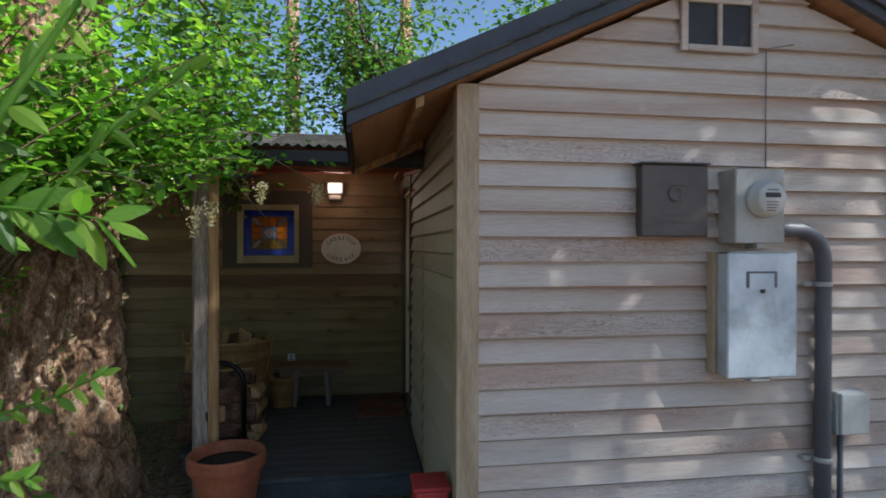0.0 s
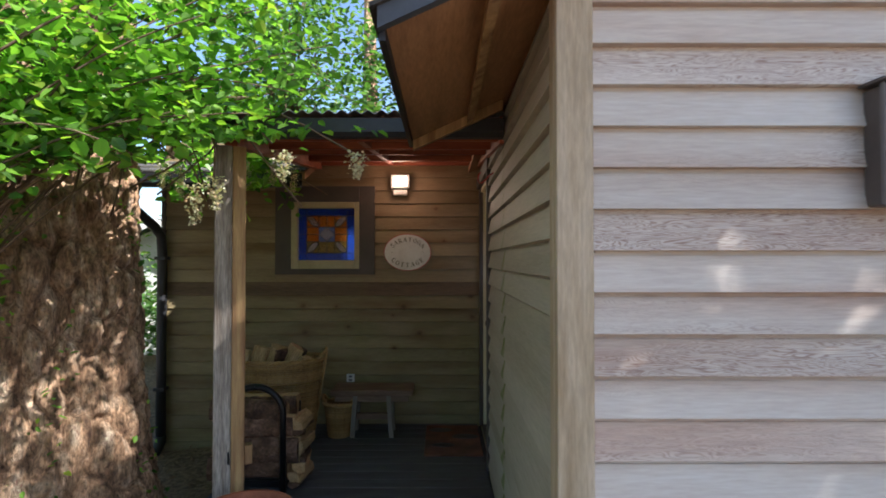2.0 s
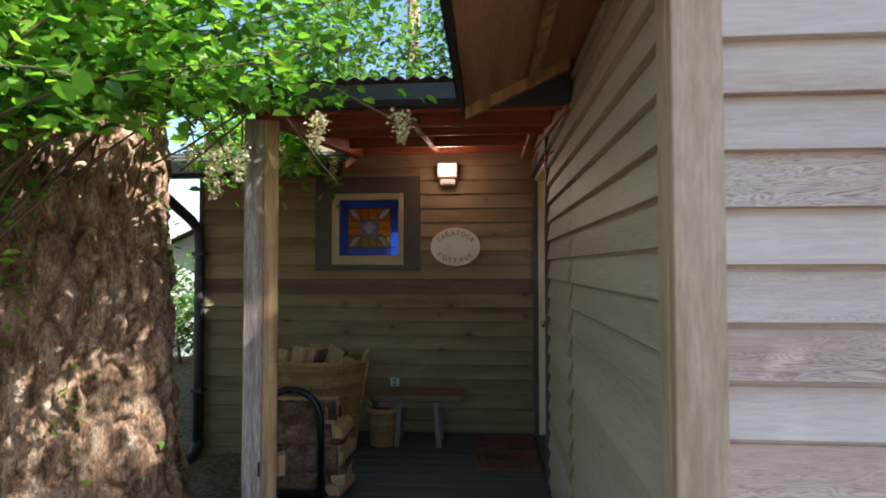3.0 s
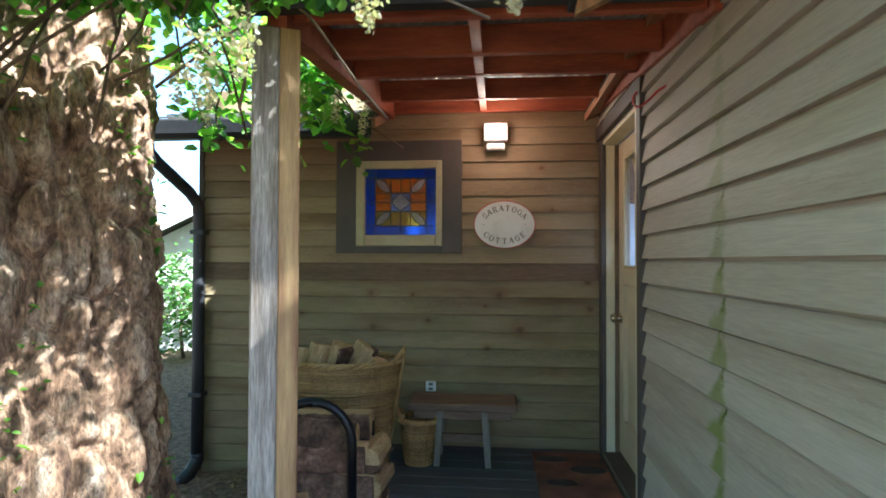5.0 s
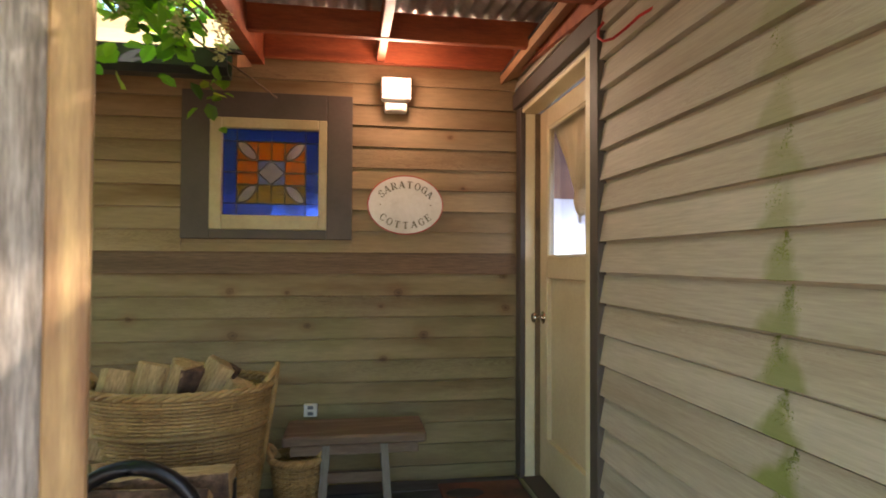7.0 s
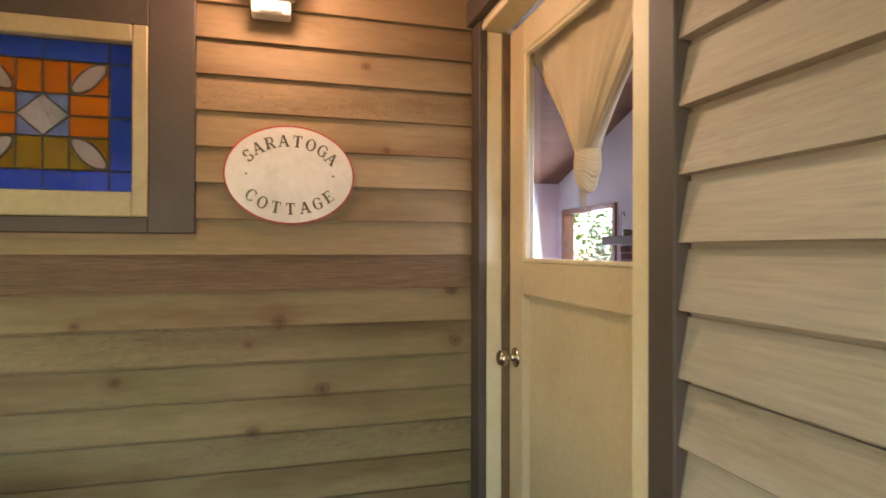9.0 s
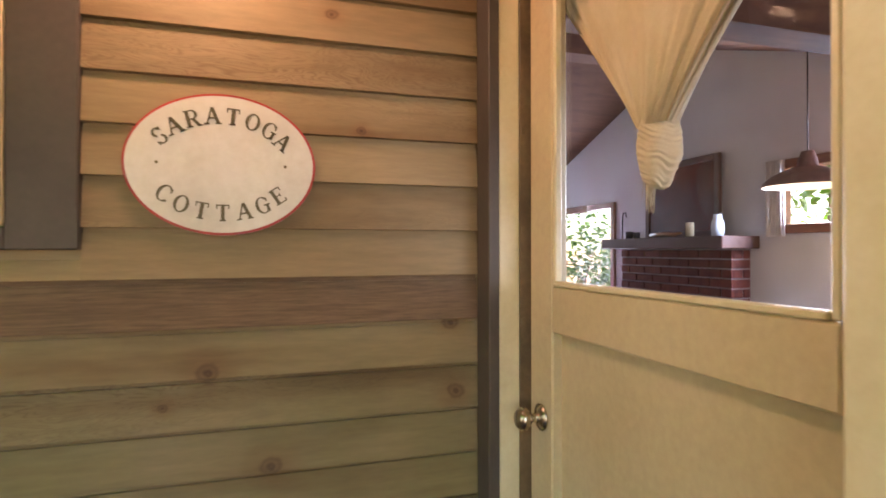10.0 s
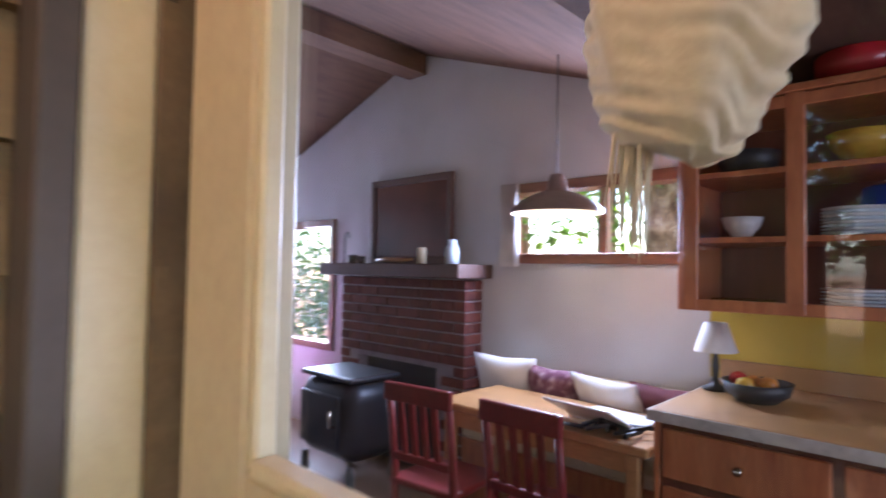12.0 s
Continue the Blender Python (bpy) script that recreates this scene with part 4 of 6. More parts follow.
for b in [(-0.08, -0.112, 0.04, 0.08, -0.0985, 0.06), (-0.08, -0.112, -0.058, 0.08, -0.0985, -0.036), (-0.08, -0.112, -0.0355, -0.056, -0.0985, 0.0395), (0.056, -0.112, -0.0355, 0.08, -0.0985, 0.0395)]:
    part("bezel", box(*b, bevel=0.005, seg=2), PALE_PLASTIC, pl)
part("lens", box(-0.0555, -0.106, -0.035, 0.0555, -0.1005, 0.039, bevel=0.002), BULB_GLASS, pl, "glowing lens")
part("sensor", box(-0.062, -0.085, -0.118, 0.062, -0.021, -0.07, bevel=0.01, seg=2), PALE_PLASTIC, pl, "sensor box below")
part("sensor_eye", box(-0.035, -0.092, -0.112, 0.035, -0.0855, -0.088, bevel=0.003), METER_GREY, pl, "ribbed sensor window")

# ---- door ----
door = tagged(new("door_porch"), "closed beige half-glazed wooden door", "door", kind="structure")
DX = 0.658
for nm, b in [("stile", (DX, 5.775, 0.02, DX + 0.042, 5.89, 2.04)), ("stile", (DX, 4.975, 0.02, DX + 0.042, 5.062, 2.04)),
              ("rail", (DX, 5.0625, 1.935, DX + 0.042, 5.7745, 2.04)), ("rail", (DX, 5.0625, 1.118, DX + 0.042, 5.7745, 1.23)),
              ("rail", (DX, 5.0625, 0.02, DX + 0.042, 5.7745, 0.25))]:
    part(nm, box(*b, bevel=0.004), DOOR_PAINT, door)
part("panel", box(DX + 0.026, 5.0625, 0.25, DX + 0.036, 5.7745, 1.118), DOOR_PAINT, door, "recessed lower panel")
for b in [(DX + 0.002, 5.76, 1.231, DX + 0.02, 5.7745, 1.934), (DX + 0.002, 5.0625, 1.231, DX + 0.02, 5.077, 1.934),
          (DX - 0.004, 5.0775, 1.2305, DX + 0.02, 5.7595, 1.243), (DX + 0.002, 5.0775, 1.922, DX + 0.02, 5.7595, 1.934)]:
    part("glazing_bead", box(*b, bevel=0.003), CREAM, door)
gp = part("pane", box(DX + 0.021, 5.063, 1.2305, DX + 0.025, 5.7745, 1.9345), CLEAR, door, "clear glass pane")
gp.visible_shadow = False
knob = part("knob", lathe([(0.0, 0.0), (0.033, 0.0), (0.034, 0.004), (0.02, 0.01), (0.011, 0.014), (0.011, 0.03), (0.02, 0.036), (0.029, 0.047), (0.029, 0.057), (0.02, 0.067), (0.0, 0.07)], 24),
            BRASS, door, "worn nickel door knob", True)
knob.matrix_local = Matrix.Translation((DX - 0.0005, 5.828, 0.9)) @ Matrix.Rotation(radians(-90), 4, 'Y')
for zz in (1.62, 1.36, 1.12, 0.88):
    part("strike", box(0.638, 5.9005, zz, 0.648, 5.9035, zz + 0.02), BRONZE, door)


# ---- knotted curtain behind the glass ----
def curtain():
    c = thing("knotted_curtain", "cream linen curtain tied in a knot behind the door glass", "curtain", (0.735, 5.492, 1.372))
    n, rows = 120, 26
    b = bmesh.new()
    rings = []
    for j in range(rows):
        f = j / (rows - 1)
        zz = 0.19 + f * 0.40
        half = 0.045 + 0.33 * f
        deep = 0.03 - 0.006 * f
        ring = []
        for i in range(n):
            t = 2 * math.pi * i / n
            fold = 0.02 * (0.35 + 0.65 * f) * (abs(math.sin(8 * t + 1.1 * math.sin(2 * t))) ** 0.6 - 0.55) + 0.005 * math.sin(29 * t + 2 * math.sin(3 * t))
            wide = half * math.cos(t)
            ring.append(b.verts.new((deep * math.sin(t) + fold, wide * (1.0 if wide > 0 else 1.0 + 0.28 * f) - 0.004 + 0.3 * fold, zz)))
        rings.append(ring)
    for a, r in zip(rings, rings[1:]):
        for i in range(n):
            b.faces.new((a[i], a[(i + 1) % n], r[(i + 1) % n], r[i]))
    part("cloth", b, LINEN, c, smooth=True)
    # the knot: wound bands and a drooping end
    b = bmesh.new()
    n, rings = 140, []
    prof = [(0.014, 0.068), (0.027, 0.072), (0.038, 0.084), (0.045, 0.104), (0.049, 0.128), (0.048, 0.15), (0.045, 0.172), (0.042, 0.19), (0.036, 0.206), (0.028, 0.212)]
    fine = []
    for (r0, z0), (r1, z1) in zip(prof, prof[1:]):
        fine += [(r0 + (r1 - r0) * k / 9, z0 + (z1 - z0) * k / 9) for k in range(9)]
    for r, zz in fine:
        ring = []
        for i in range(n):
            t = 2 * math.pi * i / n
            lobe = 0.009 * math.exp(-((t - math.pi) / 0.55) ** 2) * math.exp(-((zz - 0.128) / 0.026) ** 2)
            bend = 1.3 * noise.noise((1.3 * math.cos(t), 1.3 * math.sin(t), zz * 12))
            slant = zz - 0.3 * r * math.cos(t) + 0.1 * r * math.sin(t)
            soft = 0.5 + 0.9 * noise.noise((1.8 * math.cos(t) + 5, 1.8 * math.sin(t), zz * 25))
            wrap = 0.005 * max(0.15, soft) * (abs(math.sin(slant * 210 + 1.8 * bend)) ** 0.6 - 0.6)
            wrap += 0.002 * max(0.15, soft) * math.sin(slant * 560 + 5 * bend) + 0.012 * noise.noise((1.4 * math.cos(t) + 3, 1.4 * math.sin(t), zz * 14))
            rr = r + wrap + lobe
            ring.append(b.verts.new((0.66 * rr * math.sin(t), rr * math.cos(t) - 0.004, zz + 0.006 * math.cos(t))))
        rings.append(ring)
    for a, r in zip(rings, rings[1:]):
        for i in range(n):
            b.faces.new((a[i], a[(i + 1) % n], r[(i + 1) % n], r[i]))
    b.faces.new(rings[0][::-1])
    b.faces.new(rings[-1])
    part("knot", b, LINEN, c, "wrapped linen knot", True)
    rng = random.Random(5)
    b = bmesh.new()
    for k in range(46):
        y0 = 0.014 + rng.gauss(0, 0.005)
        x0 = rng.gauss(0, 0.004)
        l = rng.uniform(0.03, 0.085)
        tube([(x0, y0, 0.1), (x0 * 1.3 + rng.uniform(-0.003, 0.003), y0 * 1.1, 0.1 - l * 0.5), (x0 * 1.5, y0 * 1.15 + rng.uniform(-0.004, 0.004), 0.1 - l)], [0.0013, 0.0009, 0.0003], 5, b)
    part("fringe", b, LINEN, c, "frayed linen threads", True)
    return c


curtain()

# ---- meters on the front wall ----
mb = thing("brown_service_box", "brown metal service box on the siding", "utility box", (1.54, 2.515, 1.755))
part("body", box(-0.155, -0.07, -0.165, 0.155, 0.0, 0.16, bevel=0.006), BROWN_BOX, mb)
part("lid", box(-0.165, -0.082, -0.168, 0.165, -0.0705, 0.165, bevel=0.006), BROWN_BOX, mb, "brown metal lid")
part("hood", box(-0.17, -0.095, 0.166, 0.17, 0.0, 0.175, bevel=0.003), BROWN_BOX, mb)
part("emblem", lathe([(0.0, 0.0), (0.038, 0.0), (0.036, 0.006), (0.026, 0.006), (0.024, 0.003), (0.0, 0.003)], 24), BROWN_BOX, mb, "round embossed mark", True).matrix_local = Matrix.Translation((0.0, -0.0825, 0.03)) @ Matrix.Rotation(radians(90), 4, 'X')
for b in [(-0.09, -0.086, 0.07, 0.09, -0.0825, 0.074), (-0.06, -0.086, -0.065, 0.06, -0.0825, -0.06), (-0.09, -0.086, -0.1, 0.09, -0.0825, -0.095)]:
    part("raised_line", box(*b), BROWN_BOX, mb)

mt = thing("electric_meter", "grey electric meter box with a round glass meter", "electric meter", (1.93, 2.515, 1.73))
part("case", box(-0.125, -0.135, -0.172, 0.125, 0.0, 0.172, bevel=0.005), METER_GREY, mt)
ring = part("meter", lathe([(0.0, 0.0), (0.085, 0.0), (0.085, 0.02), (0.078, 0.026), (0.074, 0.06), (0.066, 0.07), (0.0, 0.071)], 32), PALE_PLASTIC, mt, "round pale meter", True)
ring.matrix_local = Matrix.Translation((0.01, -0.1355, 0.03)) @ Matrix.Rotation(radians(90), 4, 'X')
part("display", box(-0.032, -0.2095, 0.034, 0.045, -0.2075, 0.056, bevel=0.001), DARK_ITEM, mt, "small dark display")
for k in range(4):
    part("print_line", box(-0.025, -0.2095, 0.012 - 0.013 * k, 0.035 - 0.006 * k, -0.2075, 0.016 - 0.013 * k), CONDUIT, mt)
part("print_line", box(-0.022, -0.2095, 0.066, 0.034, -0.2075, 0.071), CONDUIT, mt)
part("latch", box(-0.02, -0.14, -0.195, 0.02, -0.05, -0.1725, bevel=0.004), METER_GREY, mt)

ep = thing("breaker_box", "large pale blue-grey electric panel on a backing board", "electric panel", (1.93, 2.515, 1.23))
part("backing", box(-0.185, -0.06, -0.285, 0.165, 0.0, 0.29, bevel=0.004), CORNER_WOOD, ep, "weathered wooden backing board")
part("box", box(-0.165, -0.13, -0.28, 0.175, -0.0605, 0.28, bevel=0.004), PANEL_GREY, ep)
part("cover", box(-0.172, -0.148, -0.29, 0.18, -0.1305, 0.285, bevel=0.006), PANEL_GREY, ep, "pale blue-grey door")
part("label_plate", box(-0.08, -0.15, 0.125, 0.075, -0.1482, 0.2), CONDUIT, ep, "worn grey label")
part("label_wear", box(-0.065, -0.1508, 0.115, 0.06, -0.1502, 0.19), PANEL_GREY, ep)
part("clasp", box(-0.012, -0.156, 0.1, 0.012, -0.1485, 0.118, bevel=0.002), DARK_ITEM, ep)
part("bottom_latch", box(-0.05, -0.14, -0.31, 0.05, -0.07, -0.291, bevel=0.004), METER_GREY, ep)
part("stain_top", box(-0.165, -0.15, 0.2855, 0.175, -0.0605, 0.291, bevel=0.002), METER_GREY, ep)

cd = thing("conduit_pipe", "thick dark grey conduit that bends down the wall", "conduit", (2.33, 2.46, ground_z(2.3, 2.4)))
gz = ground_z(2.3, 2.4)
pts = [(-0.29, 0.0, 1.625 - gz), (-0.2, 0.0, 1.625 - gz)] + [(-0.15 + 0.15 * math.sin(a), 0, 1.475 - gz + 0.15 * math.cos(a)) for a in [i * math.pi / 16 for i in range(9)]] + [(0, 0, 1.0 - gz), (0, 0, 0.0)]
part("pipe", tube(pts, 0.036, 16), CONDUIT, cd, smooth=True)
for zz in (1.35, 0.5):
    part("strap", lathe([(0.037, 0), (0.041, 0.002), (0.041, 0.022), (0.037, 0.024)], 16, at=(0, 0, zz - gz)), METER_GREY, cd, "pale metal strap", True)
    part("strap_ear", box(-0.085, 0.02, zz - gz, -0.035, 0.055, zz - gz + 0.022, bevel=0.002), METER_GREY, cd)

jb = thing("junction_box", "pale plastic junction box with a thin conduit below", "junction box", (2.465, 2.515, 0.735))
part("case", box(-0.075, -0.075, -0.105, 0.085, 0.0, 0.105, bevel=0.008, seg=2), PALE_PLASTIC, jb)
part("cover", box(-0.068, -0.095, -0.1, 0.088, -0.0755, 0.1, bevel=0.008, seg=2), PALE_PLASTIC, jb, "pale cover")
part("thin_pipe", tube([(-0.02, -0.035, -0.106), (-0.02, -0.035, -0.735 + ground_z(2.4, 2.4))], 0.014, 10), CONDUIT, jb, smooth=True)
part("side_fitting", tube([(-0.076, -0.035, 0.02), (-0.11, -0.035, 0.02)], 0.02, 10), PALE_PLASTIC, jb, smooth=True)

vn = thing("gable_vent", "dark two-part gable vent with a wooden frame", "vent", (1.80, 2.503, 2.60))
for b in [(-0.2, -0.02, -0.13, -0.165, 0, 0.13), (0.165, -0.02, -0.13, 0.2, 0, 0.13), (-0.1645, -0.02, -0.13, 0.1645, 0, -0.1), (-0.1645, -0.02, 0.1, 0.1645, 0, 0.13), (-0.012, -0.018, -0.0995, 0.012, 0, 0.0995)]:
    part("frame_bar", box(*b, bevel=0.003), SIDING_FRONT, vn)
part("screen", box(-0.164, -0.006, -0.0995, 0.164, -0.001, 0.0995), DARK_ITEM, vn, "dark screen")
tagged(link_mesh("wall_wire", tube([(2.05, 2.5, 1.9), (2.05, 2.5, 2.2), (2.05, 2.5, 2.5), (2.2, 2.5, 2.53)], 0.0028, 6), CONDUIT, True), "thin grey wire stapled up the siding", "wire")
rt = thing("red_tub", "red painted tub beside the wall corner", "tub", (0.435, 2.68, ground_z(0.4, 2.6)))
part("body", box(-0.08, -0.09, 0.0, 0.08, 0.09, 0.56, bevel=0.012, seg=2), RED_PAINT, rt)
part("rim", box(-0.088, -0.098, 0.56, 0.088, 0.098, 0.58, bevel=0.006), RED_PAINT, rt)

# ---- terracotta pot ----
pot = thing("terracotta_pot", "large empty terracotta flower pot on the ground", "flower pot", (-0.69, 3.57, ground_z(-0.69, 3.57)))
part("body", lathe([(0.14, 0.0), (0.19, 0.3), (0.205, 0.36), (0.222, 0.362), (0.228, 0.39), (0.228, 0.44), (0.218, 0.452), (0.2, 0.45), (0.192, 0.4), (0.185, 0.38), (0.0, 0.375)], 40), TERRACOTTA, pot, smooth=False)
part("soil", lathe([(0.0, 0.39), (0.1, 0.392), (0.192, 0.385)], 24), SOIL, pot, "dark soil", True)


# ---- baskets ----
def woven(b, rx0, ry0, rx1, ry1, h, rows, n, r):
    """Horizontal wickers that weave in and out of stakes."""
    for j in range(rows):
        f = j / (rows - 1)
        a, c = rx0 + (rx1 - rx0) * f, ry0 + (ry1 - ry0) * f
        pts = []
        m = n * 2
        for i in range(m + 1):
            t = 2 * math.pi * i / m
            off = (0.006 if (i // 1 + j) % 2 else -0.004)
            pts.append(((a + off) * math.cos(t), (c + off) * math.sin(t), 0.015 + f * h))
        tube(pts, r, 5, b, cap=False)


def basket(name, label, at, rx0, ry0, rx1, ry1, h, rows, n, handle, rz=0):
    c = thing(name, label, "basket", at, rz=rz)
    b = bmesh.new()
    woven(b, rx0, ry0, rx1, ry1, h, rows, n, h / rows * 0.52)
    part("weave", b, WICKER, c, smooth=True)
    b = bmesh.new()
    for i in range(n):
        t = 2 * math.pi * (i + 0.5) / n
        tube([(rx0 * math.cos(t), ry0 * math.sin(t), 0.0), (rx1 * math.cos(t), ry1 * math.sin(t), h + 0.01)], 0.005, 5, b)
    tagged(part("stake_weave", b, WICKER, c, smooth=True), kind="stuff")
    b = bmesh.new()
    for tw in range(3):
        pts = []
        for i in range(97):
            t = 2 * math.pi * i / 96
            rr = 0.011
            pts.append(((rx1 + 0.004 + rr * math.cos(16 * t + tw * 2.1)) * math.cos(t), (ry1 + 0.004 + rr * math.cos(16 * t + tw * 2.1)) * math.sin(t), h + 0.012 + rr * math.sin(16 * t + tw * 2.1)))
        tube(pts, 0.009, 6, b, cap=False)
    part("rim", b, WICKER, c, "plaited rim", True)
    if handle and rx1 > 0.3:
        f = 0.77
        a, e = rx0 + (rx1 - rx0) * f + 0.008, ry0 + (ry1 - ry0) * f + 0.008
        part("band", tube([(a * math.cos(2 * math.pi * i / 72), e * math.sin(2 * math.pi * i / 72), f * h) for i in range(73)], 0.009, 6, cap=False), WICKER, c, "darker woven band", True)
        for x in (-1, 1):
            part("corner_rod", tube([(x * (rx0 + 0.01), 0, 0.02), (x * (rx1 + 0.015), 0, h * 0.95), (x * (rx1 + 0.03), 0, h + 0.1)], 0.011, 8), WICKER, c, smooth=True)
    part("base", lathe([(0.0, 0.0), (rx0, 0.0), (rx0, 0.012), (0.0, 0.014)], 32, squash=ry0 / rx0), WICKER, c)
    if handle:
        for s in (-1, 1):
            pts = [(s * (rx1 - 0.03), -0.05, h), (s * (rx1 + 0.005), -0.045, h + 0.05), (s * (rx1 + 0.025), 0, h + 0.075), (s * (rx1 + 0.005), 0.045, h + 0.05), (s * (rx1 - 0.03), 0.05, h)]
            part("handle", tube(pts, 0.013, 8), WICKER, c, smooth=True)
    return c


basket("log_basket", "large oval wicker basket heaped with split firewood", (-1.1, 5.42, 0.0), 0.28, 0.18, 0.37, 0.25, 0.66, 46, 34, True)
basket("small_basket", "small round wicker basket beside the bench", (-0.635, 5.62, 0.0), 0.085, 0.085, 0.115, 0.11, 0.26, 24, 20, True)


def split_log(name, label, at, length, width, rot, group, seed):
    """A split piece of firewood: bark on one side, pale faces on the others, lying along x."""
    r = random.Random(seed)
    prof = [(-width * 0.55, 0.0), (width * 0.5, 0.0), (width * (0.4 + 0.15 * r.random()), width * 0.7), (width * 0.05, width * (0.75 + 0.15 * r.random())), (-width * 0.42, width * 0.5)]
    ob = tagged(new(name), label, "firewood", group)
    ob.matrix_world = rot if isinstance(rot, Matrix) else pose(*at, *rot)
    b = prism(prof, "x", -length / 2, length / 2)
    bmesh.ops.bevel(b, geom=b.edges[:], offset=0.004, segments=1, affect='EDGES')
    for v in b.verts:
        v.co += Vector((0.012 * noise.noise(v.co * 9 + Vector((seed, 0, 0))), 0.006 * noise.noise(v.co * 20), 0.005 * noise.noise(v.co * 16 + Vector((0, seed, 0)))))
    part("wood", b, SPLIT, ob)
    arc = [(-width * 0.55, 0.003), (-width * 0.5, -0.012), (-width * 0.25, -0.034), (width * 0.1, -0.042), (width * 0.4, -0.024), (width * 0.5, 0.002)]
    b = bmesh.new()
    n = 14
    rowsv = []
    for i in range(n + 1):
        x = -length / 2 + 0.003 + (length - 0.006) * i / n
        rowsv.append([b.verts.new((x, y + 0.008 * noise.noise((x * 18, y * 40, seed)), zz + 0.012 * noise.noise((x * 22, y * 50, seed + 3)))) for y, zz in arc])
    for a, c in zip(rowsv, rowsv[1:]):
        for i in range(len(arc) - 1):
            b.faces.new((a[i], a[i + 1], c[i + 1], c[i]))
    for rr in (rowsv[0], rowsv[-1]):
        b.faces.new(rr)
    part("bark", b, LOG_BARK, ob, "rough dark bark")
    return ob


rng = random.Random(3)
for k, (x, y, zz, rx, ry, rz) in enumerate([(-0.98, 5.45, 0.58, 10, -62, 12), (-1.1, 5.42, 0.58, 0, -70, -20), (-1.22, 5.46, 0.57, 20, -75, 40), (-1.36, 5.4, 0.55, 0, -65, 80), (-1.05, 5.52, 0.55, 30, -80, 0), (-0.9, 5.4, 0.5, 0, -60, 0)]):
    split_log("firewood", "pale split firewood piece standing in the wicker basket", (x, y, zz), 0.36, 0.13, (rx, ry, rz), "firewood in the basket", k)

# ---- iron log rack ----
rack = thing("log_rack", "black iron log rack with a rounded hoop frame", "log rack", (-0.93, 4.52, 0.0))


def hoop(y, top, leg):
    bend = top - 0.17
    return [(-leg, y, 0.0), (-leg, y, bend)] + [(-leg + 0.17 - 0.17 * math.cos(a), y, bend + 0.17 * math.sin(a)) for a in [i * math.pi / 2 / 8 for i in range(1, 9)]] + \
        [(leg - 0.17 + 0.17 * math.sin(a), y, bend + 0.17 * math.cos(a)) for a in [i * math.pi / 2 / 8 for i in range(9)]] + [(leg, y, 0.0)]


part("hoop", tube(hoop(-0.1, 0.67, 0.17), 0.02, 12), BLACK_IRON, rack, smooth=True)
for x in (-0.175, 0.175):
    part("back_leg", tube([(x, 0.25, 0.0), (x, 0.25, 0.5)], 0.016, 10), BLACK_IRON, rack, smooth=True)
for x in (-0.175, 0.175):
    part("side_bar", tube([(x, -0.09, 0.06), (x, 0.24, 0.06)], 0.012, 8), BLACK_IRON, rack, smooth=True)
for y in (-0.03, 0.15):
    part("bottom_bar", box(-0.18, y - 0.01, 0.072, 0.18, y + 0.01, 0.088), BLACK_IRON, rack)
lk = 0
for zz, ys_, ln, wd in ((0.13, (-0.01, 0.13), 0.5, 0.15), (0.25, (-0.015, 0.13), 0.52, 0.16), (0.375, (0.0, 0.13), 0.5, 0.15), (0.49, (0.01, 0.13), 0.48, 0.13)):
    for y in ys_:
        q = random.Random(lk * 7 + 1)
        split_log("firewood", "split log with rough bark stacked on the iron rack", (-0.99 + q.uniform(-0.03, 0.05), 4.54 + y, zz), ln, wd,
                  (q.choice((270, 250, 290, 270, 0)), q.uniform(-2, 2), q.uniform(-4, 4)), "logs on the rack", 20 + lk)
        lk += 1
for k, (x, y, zz, rot) in enumerate([(-0.705, 4.64, 0.05, (0, 0, 82)), (-0.70, 4.65, 0.17, (180, 0, 95)), (-0.71, 4.64, 0.26, (90, 0, 86)), (-0.705, 4.66, 0.37, (0, 0, 88))]):
    split_log("firewood", "split firewood stacked at the end of the rack", (x, y, zz), 0.26, 0.085, rot, "logs on the rack", 50 + k)

# ---- bench ----
bench = thing("wooden_bench", "low weathered wooden bench on the porch deck", "bench", (-0.36, 5.68, 0.0))
part("seat", box(-0.335, -0.15, 0.345, 0.335, 0.15, 0.39, bevel=0.008), BENCH_WOOD, bench, "reddish weathered plank seat")
part("apron", box(-0.3, -0.115, 0.29, 0.3, -0.09, 0.344, bevel=0.003), BENCH_WOOD, bench)
for s in (-1, 1):
    for y in (-0.1, 0.1):
        lb = prism([(s * 0.135 - 0.018, 0.344), (s * 0.135 + 0.018, 0.344), (s * 0.16 + 0.018, 0.0), (s * 0.16 - 0.018, 0.0)], "y", y - 0.02, y + 0.02)
        part("leg", lb, BENCH_GREY, bench, "grey wooden leg")
part("stretcher", box(-0.14, -0.015, 0.12, 0.14, 0.015, 0.17, bevel=0.003), BENCH_WOOD, bench)
ou = thing("wall_outlet", "small weathered outlet on the siding", "outlet", (-0.60, 5.984, 0.40))
part("plate", box(-0.035, -0.02, -0.035, 0.035, 0.0, 0.035, bevel=0.004), PALE_PLASTIC, ou)
for zz in (-0.017, 0.015):
    part("socket", box(-0.015, -0.0225, zz - 0.009, 0.015, -0.0205, zz + 0.009, bevel=0.001), CONDUIT, ou)

